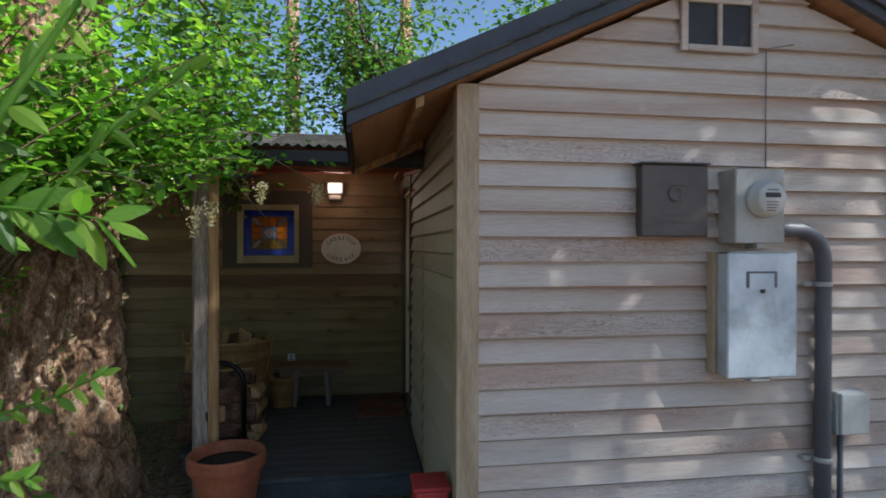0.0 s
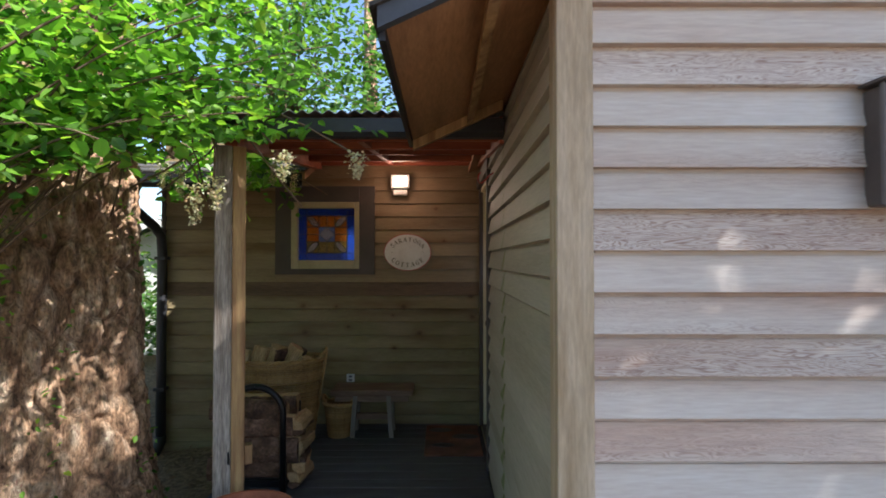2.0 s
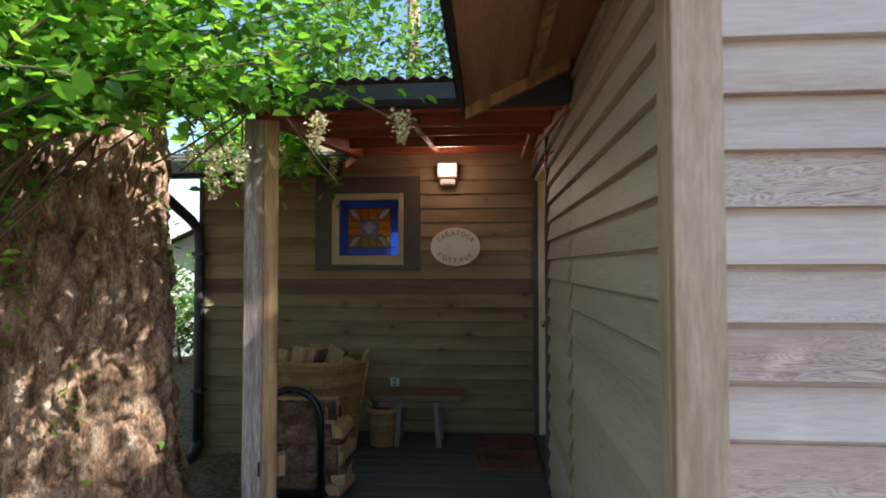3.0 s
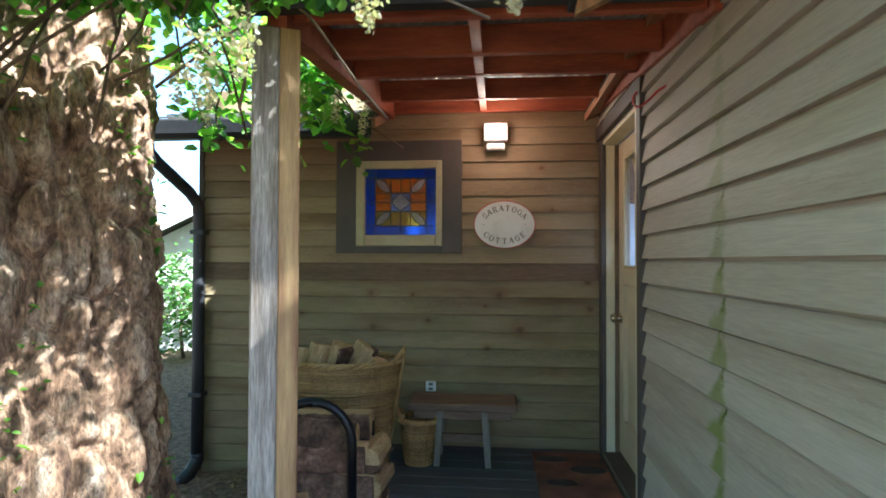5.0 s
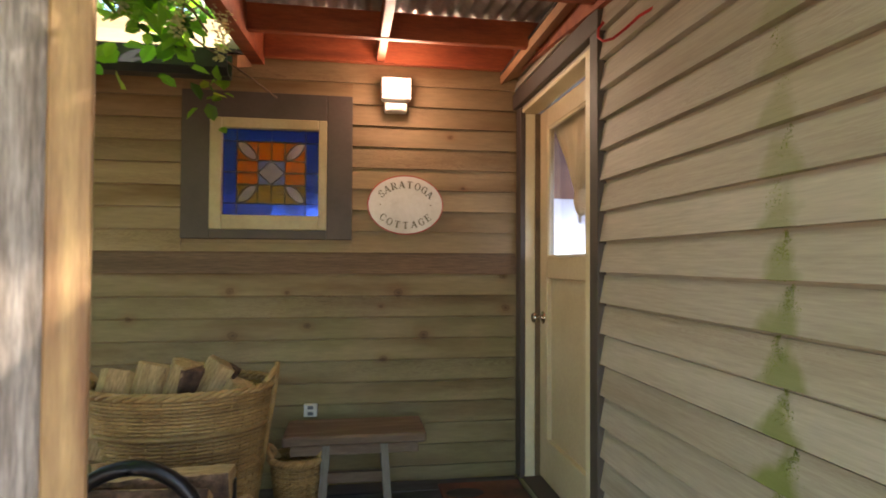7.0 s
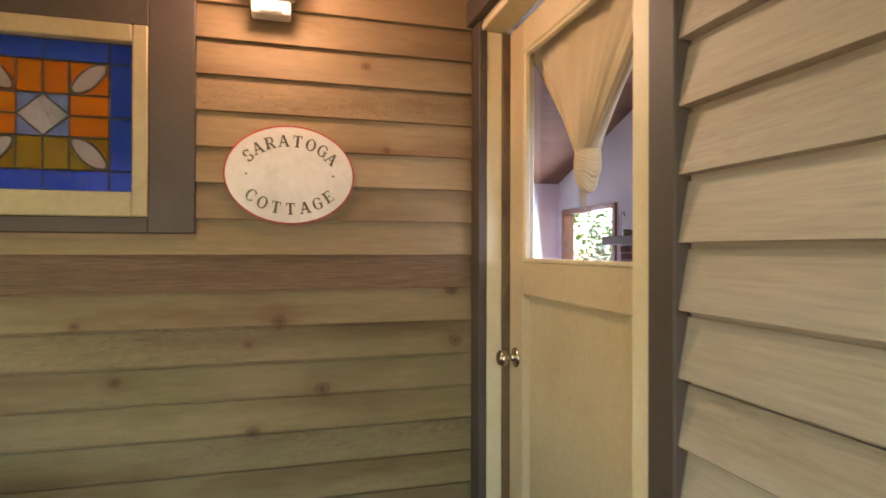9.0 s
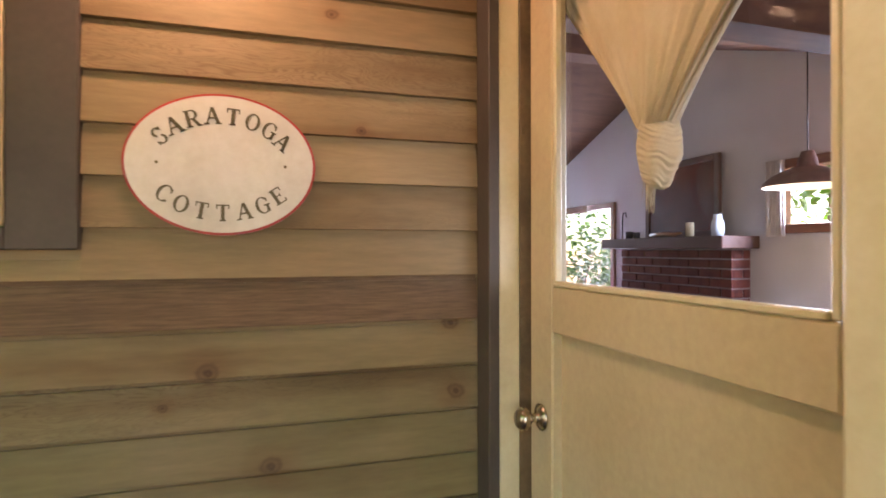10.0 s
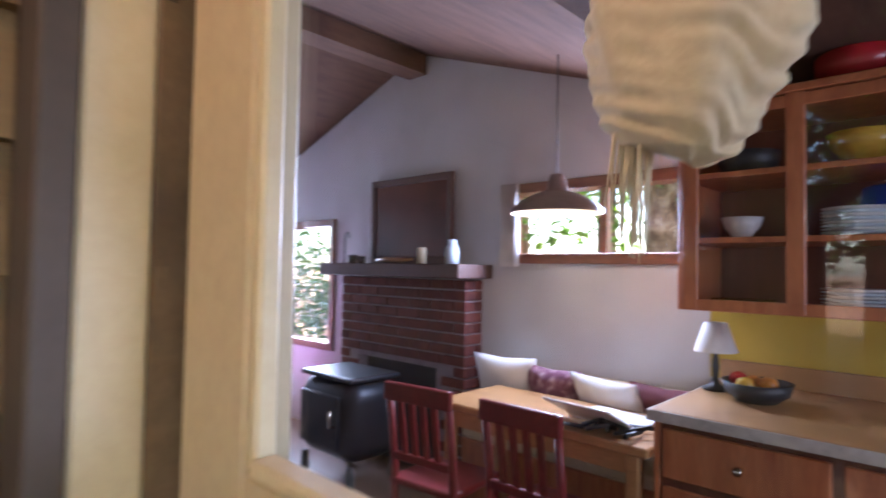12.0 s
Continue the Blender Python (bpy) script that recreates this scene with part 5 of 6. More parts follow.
# doormat
dm = thing("doormat", "brown doormat in front of the door", "doormat", (0.3, 5.5, 0.0005))
part("mat", box(-0.22, -0.38, 0.0, 0.22, 0.36, 0.014, bevel=0.004), MAT_BROWN, dm)
for x, y, s in ((-0.1, 0.22, 0.1), (0.1, 0.05, 0.11), (-0.08, -0.16, 0.09)):
    part("woven_oval", lathe([(0.0, 0.0), (s, 0.0), (s * 0.95, 0.002), (0.0, 0.003)], 20, at=(x, y, 0.0142), squash=0.6), DARK_ITEM, dm, "dark oval pattern")
tagged(link_mesh("red_hook", tube([(0.54, 4.46, 1.995), (0.515, 4.5, 1.985), (0.495, 4.55, 1.965), (0.475, 4.6, 1.95), (0.46, 4.64, 1.955), (0.452, 4.668, 1.98), (0.456, 4.672, 2.01), (0.468, 4.655, 2.028)], 0.005, 8), RED_WIRE, True),
       "bent red wire hook on the siding", "hook")

# ---- the room behind the door ----
# fireplace, its breast faces the kitchen side
fp = thing("fireplace", "red brick fireplace breast with pale mortar", "fireplace", (0, 0, 0.02))
FX, FY0, FY1 = 3.05, 7.65, 8.92
bm = bmesh.new()
for b in [(FX + 0.012, FY0 + 0.012, 0.0, 3.228, 7.9, 1.30), (FX + 0.012, 8.7, 0.0, 3.228, FY1 - 0.012, 1.30), (FX + 0.012, 7.9, 0.72, 3.228, 8.7, 1.30)]:
    box(*b, bm=bm)
part("mortar_bed", bm, MORTAR, fp, "pale mortar")
part("firebox", box(3.15, 7.9, 0.0, 3.22, 8.7, 0.72), DARK_ITEM, fp, "dark firebox")
course, bl = 0.068, 0.21
me_cache = {}


def brick(parent, axis, a, zz, length):
    key = (axis, round(length, 3))
    if key not in me_cache:
        b = box(0, 0, 0, *((0.02, length - 0.012, course - 0.012) if axis == "y" else (length - 0.012, 0.02, course - 0.012)), bevel=0.003)
        me = bpy.data.meshes.new("brick")
        b.to_mesh(me)
        b.free()
        me.materials.append(BRICK)
        me_cache[key] = me
    ob = new("brick", me_cache[key])
    ob.parent = parent
    ob.matrix_local = Matrix.Translation((FX, a, zz) if axis == "y" else (a, FY0, zz))


for j in range(19):
    zz = 0.01 + j * course
    y = FY0 - (0.0 if j % 2 else bl / 2)
    while y < FY1 - 0.01:
        y0, y1 = max(y, FY0), min(y + bl, FY1)
        vent_here = 9 <= j <= 15 and j % 2 == 1 and (7.78 < (y0 + y1) / 2 < 7.95 or 8.62 < (y0 + y1) / 2 < 8.8)
        if y1 - y0 > 0.03 and not (zz < 0.7 and y0 < 8.68 and y1 > 7.92) and not vent_here:
            brick(fp, "y", y0, zz, y1 - y0)
        y += bl
    x = FX + 0.022 + (0.0 if j % 2 else 0.09)
    if j % 2 == 0:
        brick(fp, "x", FX + 0.022, zz, 0.09)
    brick(fp, "x", x, zz, 3.225 - x)
tagged(link_mesh("mantel_shelf", box(2.9, 7.58, 1.322, 3.228, 9.0, 1.41, bevel=0.006), MANTEL), "dark wooden mantel shelf on the fireplace", "mantel shelf")
pc = thing("framed_picture", "brown picture in a dark wooden frame leaning on the mantel", "picture", (3.18, 8.3, 1.411))
for b in [(-0.02, -0.42, 0, 0.015, -0.37, 0.62), (-0.02, 0.37, 0, 0.015, 0.42, 0.62), (-0.02, -0.369, 0, 0.015, 0.369, 0.05), (-0.02, -0.369, 0.57, 0.015, 0.369, 0.62)]:
    part("frame_bar", box(*b, bevel=0.006), MANTEL, pc)
part("canvas", box(-0.006, -0.369, 0.05, 0.01, 0.369, 0.57), PICTURE, pc)


def pot_thing(name, label, cat, at, prof, mat, n=20):
    o = tagged(link_mesh(name, lathe(prof, n), mat, True), label, cat)
    o.matrix_world = pose(*at)
    return o


pot_thing("candle", "cream candle on the mantel", "candle", (2.99, 7.98, 1.411), [(0.03, 0), (0.03, 0.1), (0.026, 0.105), (0.0, 0.1)], LINEN)
pot_thing("glass_jar", "dark glass jar on the mantel", "jar", (3.0, 7.72, 1.411), [(0.04, 0), (0.045, 0.06), (0.04, 0.1), (0.028, 0.12), (0.03, 0.15), (0.0, 0.15)], PANEL_GREY)
pot_thing("small_cup", "small dark cup on the mantel", "cup", (3.0, 8.72, 1.411), [(0.03, 0), (0.035, 0.06), (0.03, 0.06), (0.0, 0.01)], DARK_ITEM)
pot_thing("small_cup", "small dark cup on the mantel", "cup", (3.0, 8.62, 1.411), [(0.025, 0), (0.03, 0.05), (0.025, 0.05), (0.0, 0.01)], DARK_ITEM)
tagged(link_mesh("driftwood", tube([(2.98, 8.42, 1.43), (2.97, 8.3, 1.437), (2.98, 8.15, 1.431), (2.97, 8.05, 1.44)], [0.012, 0.018, 0.016, 0.008], 8), TABLE_WOOD, True), "long piece of pale driftwood on the mantel", "driftwood")
tagged(link_mesh("wire_hook_stand", tube([(3.02, 8.85, 1.411), (3.02, 8.85, 1.6), (3.02, 8.83, 1.64), (3.02, 8.8, 1.64), (3.02, 8.79, 1.6)], 0.006, 8), DARK_ITEM, True), "thin dark wire stand on the mantel", "stand")

# wood stove
st = thing("wood_stove", "black cast iron wood stove before the fireplace", "wood stove", (2.72, 8.35, 0.02))
part("body", box(-0.22, -0.3, 0.16, 0.22, 0.3, 0.66, bevel=0.13, seg=6), STOVE, st, smooth=True)
part("top", box(-0.2, -0.27, 0.655, 0.2, 0.27, 0.69, bevel=0.014, seg=2), STOVE, st)
dr = part("door", box(-0.245, -0.2, 0.25, -0.2205, 0.2, 0.58, bevel=0.012, seg=2), STOVE, st)
part("handle", tube([(-0.25, -0.17, 0.4), (-0.28, -0.17, 0.4), (-0.28, -0.17, 0.5)], 0.01, 8), BRASS, dr, "metal handle", True)
for sx in (-0.17, 0.17):
    for sy in (-0.24, 0.24):
        part("leg", lathe([(0.02, 0), (0.03, 0.04), (0.022, 0.159)], 10, at=(sx, sy, 0)), STOVE, st, smooth=True)
pot_thing("log_bucket", "dark metal bucket beside the stove", "bucket", (2.35, 9.1, 0.02), [(0.13, 0), (0.17, 0.32), (0.18, 0.33), (0.165, 0.32), (0.125, 0.02), (0.0, 0.02)], STOVE)

# armchair with a pink throw
ac = thing("armchair", "dark wooden armchair with a pink throw", "armchair", (2.55, 9.75, 0.02))
part("seat", box(-0.3, -0.3, 0.2, 0.3, 0.3, 0.42, bevel=0.05, seg=3), PLUM_CLOTH, ac)
part("back", box(0.18, -0.3, 0.421, 0.32, 0.3, 0.8, bevel=0.05, seg=3), PLUM_CLOTH, ac)
for sy in (-1, 1):
    part("arm", box(-0.3, sy * 0.35 - 0.05, 0.0, 0.3, sy * 0.35 + 0.0499, 0.58, bevel=0.03, seg=2), CABINET, ac)
part("throw", box(-0.1, -0.31, 0.585, 0.335, 0.31, 0.86, bevel=0.06, seg=3), PINK_CLOTH, ac, "pink throw")


# windows of the room
def room_window(name, y0, y1, z0, z1, bars, label):
    o = tagged(new(name), label, "window", kind="structure")
    f = 0.06
    for b in [(3.205, y0 - f, z0 - f, 3.345, y0, z1 + f), (3.205, y1, z0 - f, 3.345, y1 + f, z1 + f), (3.2, y0 + 0.0005, z0 - f, 3.345, y1 - 0.0005, z0), (3.205, y0 + 0.0005, z1, 3.345, y1 - 0.0005, z1 + f)]:
        part("frame_bar", box(*b, bevel=0.004), FRAME_BROWN, o)
    for y in bars:
        part("mullion", box(3.25, y - 0.02, z0, 3.31, y + 0.02, z1, bevel=0.003), FRAME_BROWN, o)
    g = part("pane", box(3.28, y0, z0, 3.284, y1, z1), CLEAR, o)
    g.visible_shadow = False


room_window("window_room", 6.36, 7.44, 1.48, 1.84, [6.84], "long low window in a brown wooden frame")
room_window("window_garden", 9.31, 10.39, 0.74, 1.72, [], "garden window in a brown wooden frame")
nw = tagged(new("window_north"), "far room window in a brown wooden frame", "window", kind="structure")
for b in [(-1.52, 10.58, 0.9, -1.46, 10.7, 1.98), (-0.56, 10.58, 0.9, -0.5, 10.7, 1.98), (-1.4595, 10.58, 0.9, -0.5605, 10.7, 0.96), (-1.4595, 10.58, 1.92, -0.5605, 10.7, 1.98)]:
    part("frame_bar", box(*b, bevel=0.004), FRAME_BROWN, nw)
gn = part("pane", box(-1.4595, 10.65, 0.9605, -0.5605, 10.654, 1.9195), CLEAR, nw)
gn.visible_shadow = False
b = bmesh.new()
cols = 40
top, bot = [], []
for i in range(cols):
    y = 7.36 + 0.13 * i / (cols - 1)
    x = 3.185 + 0.012 * math.sin(i * 1.1)
    top.append(b.verts.new((x, y, 1.9)))
    bot.append(b.verts.new((x + 0.004 * math.sin(i * 2.3), y, 1.4)))
for i in range(cols - 1):
    b.faces.new((top[i], top[i + 1], bot[i + 1], bot[i]))
wc = link_mesh("window_curtain", b, WHITE_CLOTH, True)
sol = wc.modifiers.new("thick", 'SOLIDIFY')
sol.thickness = 0.004
tagged(wc, "grey-white short curtain drawn aside at the window", "curtain")

# pendant lamp
pe = thing("pendant_lamp", "brown enamel pendant lamp hanging over the table", "lamp", (2.7, 6.79, 1.645))
part("shade", lathe([(0.215, 0.0), (0.212, 0.018), (0.175, 0.055), (0.11, 0.088), (0.05, 0.11), (0.042, 0.15), (0.03, 0.185), (0.0, 0.187)], 36, closed=False), SHADE_METAL, pe, smooth=True)
part("inner", lathe([(0.21, 0.001), (0.17, 0.05), (0.088, 0.082), (0.0, 0.09)], 36, closed=False), PENDANT_GLOW, pe, "bright inside of the shade", True)
part("cord", tube([(0, 0, 0.186), (0, 0, 0.85)], 0.004, 6), DARK_ITEM, pe, smooth=True)

# table and bench seat
tb = thing("dining_table", "warm brown wooden dining table", "table", (2.66, 6.76, 0.02))
part("tabletop", box(-0.24, -0.53, 0.695, 0.26, 0.53, 0.73, bevel=0.006), TABLE_WOOD, tb)
for sx in (-0.19, 0.2):
    for sy in (-0.46, 0.46):
        part("leg", box(sx - 0.025, sy - 0.025, 0.0, sx + 0.025, sy + 0.025, 0.694, bevel=0.004), TABLE_WOOD, tb)
part("apron", box(-0.19, -0.46, 0.61, -0.17, 0.46, 0.694), TABLE_WOOD, tb)
ws = thing("cushioned_bench", "built-in wooden bench seat with a pale cushion", "bench", (3.08, 6.95, 0.02))
part("base", box(-0.14, -0.62, 0.0, 0.145, 0.62, 0.38, bevel=0.004), CABINET, ws)
part("cushion", box(-0.145, -0.62, 0.381, 0.145, 0.62, 0.46, bevel=0.025, seg=2), LINEN, ws, "pale seat cushion")
part("back_cushion", box(0.08, -0.62, 0.461, 0.145, 0.62, 0.8, bevel=0.02, seg=2), LINEN, ws, "pale back cushion")


def cushion(name, label, at, size, rot, mat):
    own = bmesh.new()
    n = 12
    for side in (1, -1):
        vs = [[own.verts.new(((i / n - 0.5) * size * (1 - 0.08 * abs(2 * j / n - 1) ** 0 * (1 - abs(2 * j / n - 1))), (j / n - 0.5) * size * (1 - 0.08 * (1 - abs(2 * i / n - 1))),
               side * 0.075 * ((1 - abs(2 * i / n - 1) ** 2.5) * (1 - abs(2 * j / n - 1) ** 2.5)) ** 0.6)) for j in range(n + 1)] for i in range(n + 1)]
        for i in range(n):
            for j in range(n):
                own.faces.new((vs[i][j], vs[i + 1][j], vs[i + 1][j + 1], vs[i][j + 1]))
    bmesh.ops.remove_doubles(own, verts=own.verts[:], dist=1e-5)
    bmesh.ops.recalc_face_normals(own, faces=own.faces[:])
    o = tagged(link_mesh(name, own, mat, True), label, "cushion")
    o.matrix_world = pose(*at, *rot)


cushion("cushion", "white cushion on the window seat", (3.04, 7.31, 0.71), 0.4, (0, 75, 8), WHITE_CLOTH)
cushion("cushion", "plum patterned cushion on the window seat", (3.05, 7.0, 0.7), 0.36, (0, 76, -3), PATTERN_CLOTH)
cushion("cushion", "white cushion leaning on the window seat", (3.02, 6.66, 0.7), 0.4, (0, 62, -12), WHITE_CLOTH)
cushion("cushion", "plum cushion on the window seat", (3.06, 6.4, 0.69), 0.36, (0, 76, 0), PLUM_CLOTH)
lp = thing("laptop", "open silver laptop on the table, seen from behind", "laptop", (2.72, 6.5, 0.751), rz=84)
part("base", box(-0.16, -0.11, 0.0, 0.16, 0.11, 0.014, bevel=0.004), LAPTOP, lp)
sc = part("screen", box(-0.16, -0.004, 0.0, 0.16, 0.004, 0.21, bevel=0.003), LAPTOP, lp, "silver screen lid")
sc.matrix_local = Matrix.Translation((0, 0.112, 0.012)) @ Matrix.Rotation(radians(-63), 4, 'X')
b = bmesh.new()
rng = random.Random(8)
for k in range(9):
    c = Vector((2.55 + rng.uniform(-0.07, 0.07), 6.4 + rng.uniform(-0.1, 0.1), 0.757))
    tube([c, c + Vector((rng.uniform(-0.08, 0.08), rng.uniform(-0.08, 0.08), rng.uniform(0.01, 0.05))), c + Vector((rng.uniform(-0.1, 0.1), rng.uniform(-0.1, 0.1), 0.008))], 0.009, 6, b)
tagged(link_mesh("cable_heap", b, DARK_ITEM, True), "heap of dark cables and small things on the table", "cables")


def chair(at, rz):
    c = thing("dining_chair", "dark red painted wooden chair with a slatted back", "chair", at, "chairs at the table", rz=rz)
    part("seat", box(-0.17, -0.18, 0.42, 0.19, 0.18, 0.45, bevel=0.01, seg=2), CHAIR_RED, c)
    for sy in (-0.16, 0.16):
        part("leg", tube([(-0.16, sy, 0.0), (-0.15, sy, 0.42), (-0.165, sy, 0.6), (-0.2, sy, 0.84)], [0.016, 0.018, 0.017, 0.014], 8), CHAIR_RED, c, smooth=True)
        part("leg", tube([(0.17, sy, 0.0), (0.165, sy, 0.419)], [0.014, 0.018], 8), CHAIR_RED, c, smooth=True)
    part("top_rail", box(-0.217, -0.18, 0.79, -0.188, 0.18, 0.87, bevel=0.008, seg=2), CHAIR_RED, c)
    part("low_rail", box(-0.178, -0.15, 0.53, -0.158, 0.15, 0.565, bevel=0.004), CHAIR_RED, c)
    for sy in (-0.09, -0.03, 0.03, 0.09):
        part("slat", prism([(-0.172, 0.56), (-0.16, 0.56), (-0.195, 0.795), (-0.208, 0.795)], "y", sy - 0.014, sy + 0.014), CHAIR_RED, c)
    return c


c1 = chair((2.33, 6.58, 0.02), 0)
copy_thing(c1, pose(2.3, 7.1, 0.02, 0, 0, 6))

# kitchen cabinets along the window wall
lw = thing("base_cabinet", "stained brown wooden base cabinet with drawers", "cabinet", (2.45, 5.4, 0.02))
part("body", box(0.02, -0.8, 0.08, 0.775, 0.8, 0.84), CABINET_SHADED, lw)
part("end_panel", box(0.0, 0.801, 0.0, 0.775, 0.82, 0.84, bevel=0.002), CABINET, lw)
for k in range(3):
    y1 = 0.79 - k * 0.53
    dr = part("drawer", box(0.0, y1 - 0.5, 0.64, 0.0195, y1, 0.81, bevel=0.004), CABINET, lw)
    part("pull", lathe([(0.012, 0), (0.01, 0.012), (0.016, 0.022), (0.0, 0.03)], 12), BRASS, dr, "small round pull", True).matrix_local = Matrix.Translation((0.0, y1 - 0.25, 0.725)) @ Matrix.Rotation(radians(-90), 4, 'Y')
    cd_ = part("door", box(0.0, y1 - 0.5, 0.1, 0.0195, y1, 0.61, bevel=0.004), CABINET, lw)
    part("pull", lathe([(0.012, 0), (0.01, 0.012), (0.016, 0.022), (0.0, 0.03)], 12), BRASS, cd_, "small round pull", True).matrix_local = Matrix.Translation((0.0, y1 - 0.06, 0.55)) @ Matrix.Rotation(radians(-90), 4, 'Y')
wt = tagged(new("worktop"), "wood-brown laminate worktop with a pale edge", "worktop")
wt.matrix_world = pose(2.45, 5.4, 0.8605)
part("top", box(-0.02, -0.82, 0.0, 0.775, 0.83, 0.036, bevel=0.002), COUNTER, wt)
part("edge", box(-0.027, -0.82, -0.004, -0.0205, 0.83, 0.034, bevel=0.001), COUNTER_EDGE, wt, "pale edge strip")
part("end_edge", box(-0.027, 0.8305, -0.004, 0.775, 0.837, 0.034, bevel=0.001), COUNTER_EDGE, wt)
part("splash", box(0.755, -0.82, 0.0365, 0.775, 0.83, 0.13, bevel=0.002), COUNTER, wt, "low back edge")
structure("trim_yellow_wall", box(3.224, 4.5, 0.9, 3.2295, 6.28, 1.3), YELLOW_WALL, "bright yellow painted wall behind the worktop", "wall")

uc = thing("wall_cabinet", "open brown wooden wall shelf unit with dishes", "shelf", (2.76, 5.3, 1.235))
D, Hh = 0.46, 0.8
part("end_panel", box(0, 0.93, 0, D, 0.955, Hh, bevel=0.003), CABINET, uc)
part("end_panel", box(0, -0.955, 0, D, -0.93, Hh, bevel=0.003), CABINET, uc)
part("back_panel", box(D - 0.012, -0.929, 0.0, D, 0.929, Hh), CABINET_SHADED, uc)
for zz in (0.0, 0.265, 0.52, Hh - 0.025):
    part("shelf", box(0.012, -0.929, zz, D - 0.0125, 0.929, zz + 0.022, bevel=0.002), CABINET, uc)
for y in (0.905, 0.54, 0.06, -0.42):
    part("face_stile", box(-0.012, y - 0.03, 0.0, 0.0115, y + 0.03, Hh, bevel=0.003), CABINET, uc)
for zz in (0.0, Hh - 0.05):
    part("face_rail", box(-0.01, -0.93, zz, 0.0113, 0.93, zz + 0.045, bevel=0.003), CABINET, uc)
part("crown", box(-0.02, -0.96, Hh + 0.0005, D, 0.96, Hh + 0.03, bevel=0.004), CABINET, uc)
bowl_prof = [(0.03, 0.0), (0.035, 0.008), (0.065, 0.045), (0.078, 0.085), (0.074, 0.085), (0.06, 0.045), (0.0, 0.014)]
Zs = [1.235 + v + 0.0225 for v in (0.0, 0.265, 0.52)]
pot_thing("white_bowl", "white bowl on the open shelf", "bowl", (2.92, 6.06, Zs[1]), bowl_prof, PORCELAIN, 28)
pot_thing("yellow_bowl", "large yellow mixing bowl on the top shelf", "bowl", (2.93, 5.66, Zs[2]), [(1.5 * a, 1.35 * c) for a, c in bowl_prof], YELLOW_GLAZE, 32)
pot_thing("dark_dish", "dark casserole dish on the shelf", "dish", (2.93, 6.04, Zs[2]), [(0.09, 0), (0.11, 0.05), (0.115, 0.09), (0.1, 0.09), (0.0, 0.02)], DARK_ITEM, 24)
pot_thing("serving_dish", "patterned serving plate on the low shelf", "dish", (2.92, 6.06, Zs[0]), [(0.08, 0), (0.12, 0.02), (0.115, 0.024), (0.0, 0.01)], OCHRE_GLASS, 24)
for base, cnt, y in ((Zs[1], 8, 5.68), (Zs[0], 6, 5.68)):
    for k in range(cnt):
        pot_thing("plate", "white and blue rimmed plate in a stack", "plate", (2.93, y, base + k * 0.0125), [(0.05, 0.0), (0.075, 0.004), (0.115, 0.012), (0.112, 0.0155), (0.07, 0.008), (0.0, 0.005)], PORCELAIN if k % 2 else PANEL_GREY, 28)
pot_thing("blue_jar", "dark blue jar on the shelf", "jar", (3.1, 5.62, Zs[1] + 0.0), [(0.07, 0), (0.08, 0.1), (0.07, 0.19), (0.05, 0.2), (0.0, 0.2)], BLUE_GLASS, 20)
pot_thing("red_pot", "round red pot on top of the shelf unit", "pot", (2.92, 5.68, 1.235 + Hh + 0.031), [(0.08, 0), (0.13, 0.05), (0.135, 0.1), (0.1, 0.14), (0.03, 0.155), (0.025, 0.18), (0.0, 0.185)], RED_GLAZE, 28)

tl = thing("table_lamp", "small table lamp with a white shade on the worktop", "lamp", (2.95, 6.17, 0.897))
part("stem", lathe([(0.05, 0), (0.052, 0.01), (0.02, 0.025), (0.012, 0.05), (0.016, 0.1), (0.01, 0.14), (0.006, 0.2), (0.0, 0.2)], 20), DARK_ITEM, tl, "dark turned stem", True)
part("shade", lathe([(0.085, 0.16), (0.045, 0.28), (0.043, 0.28), (0.083, 0.161)], 24, closed=False), WHITE_CLOTH, tl, "white cloth shade", True)
fb = thing("fruit_bowl", "dark wire bowl of fruit on the worktop", "bowl", (2.85, 5.99, 0.897))
part("bowl", lathe([(0.07, 0), (0.11, 0.03), (0.125, 0.075), (0.12, 0.075), (0.1, 0.03), (0.0, 0.01)], 24), DARK_ITEM, fb, smooth=True)
for k, (x, y, zz, mt_) in enumerate([(0.03, 0.02, 0.06, FRUIT), (-0.04, 0.03, 0.06, YELLOW_GLAZE), (0.0, -0.04, 0.065, FRUIT), (0.02, 0.07, 0.07, RED_GLAZE)]):
    part("fruit", lathe([(0.0, -0.035), (0.02, -0.029), (0.035, 0.0), (0.026, 0.024), (0.008, 0.031), (0.0, 0.027)], 14, at=(x, y, zz)), mt_, fb, smooth=True)
rug = tagged(link_mesh("woven_rug", box(1.6, 7.6, 0.0205, 2.45, 9.4, 0.03, bevel=0.004), RUG), "grey woven rug on the room floor", "rug")

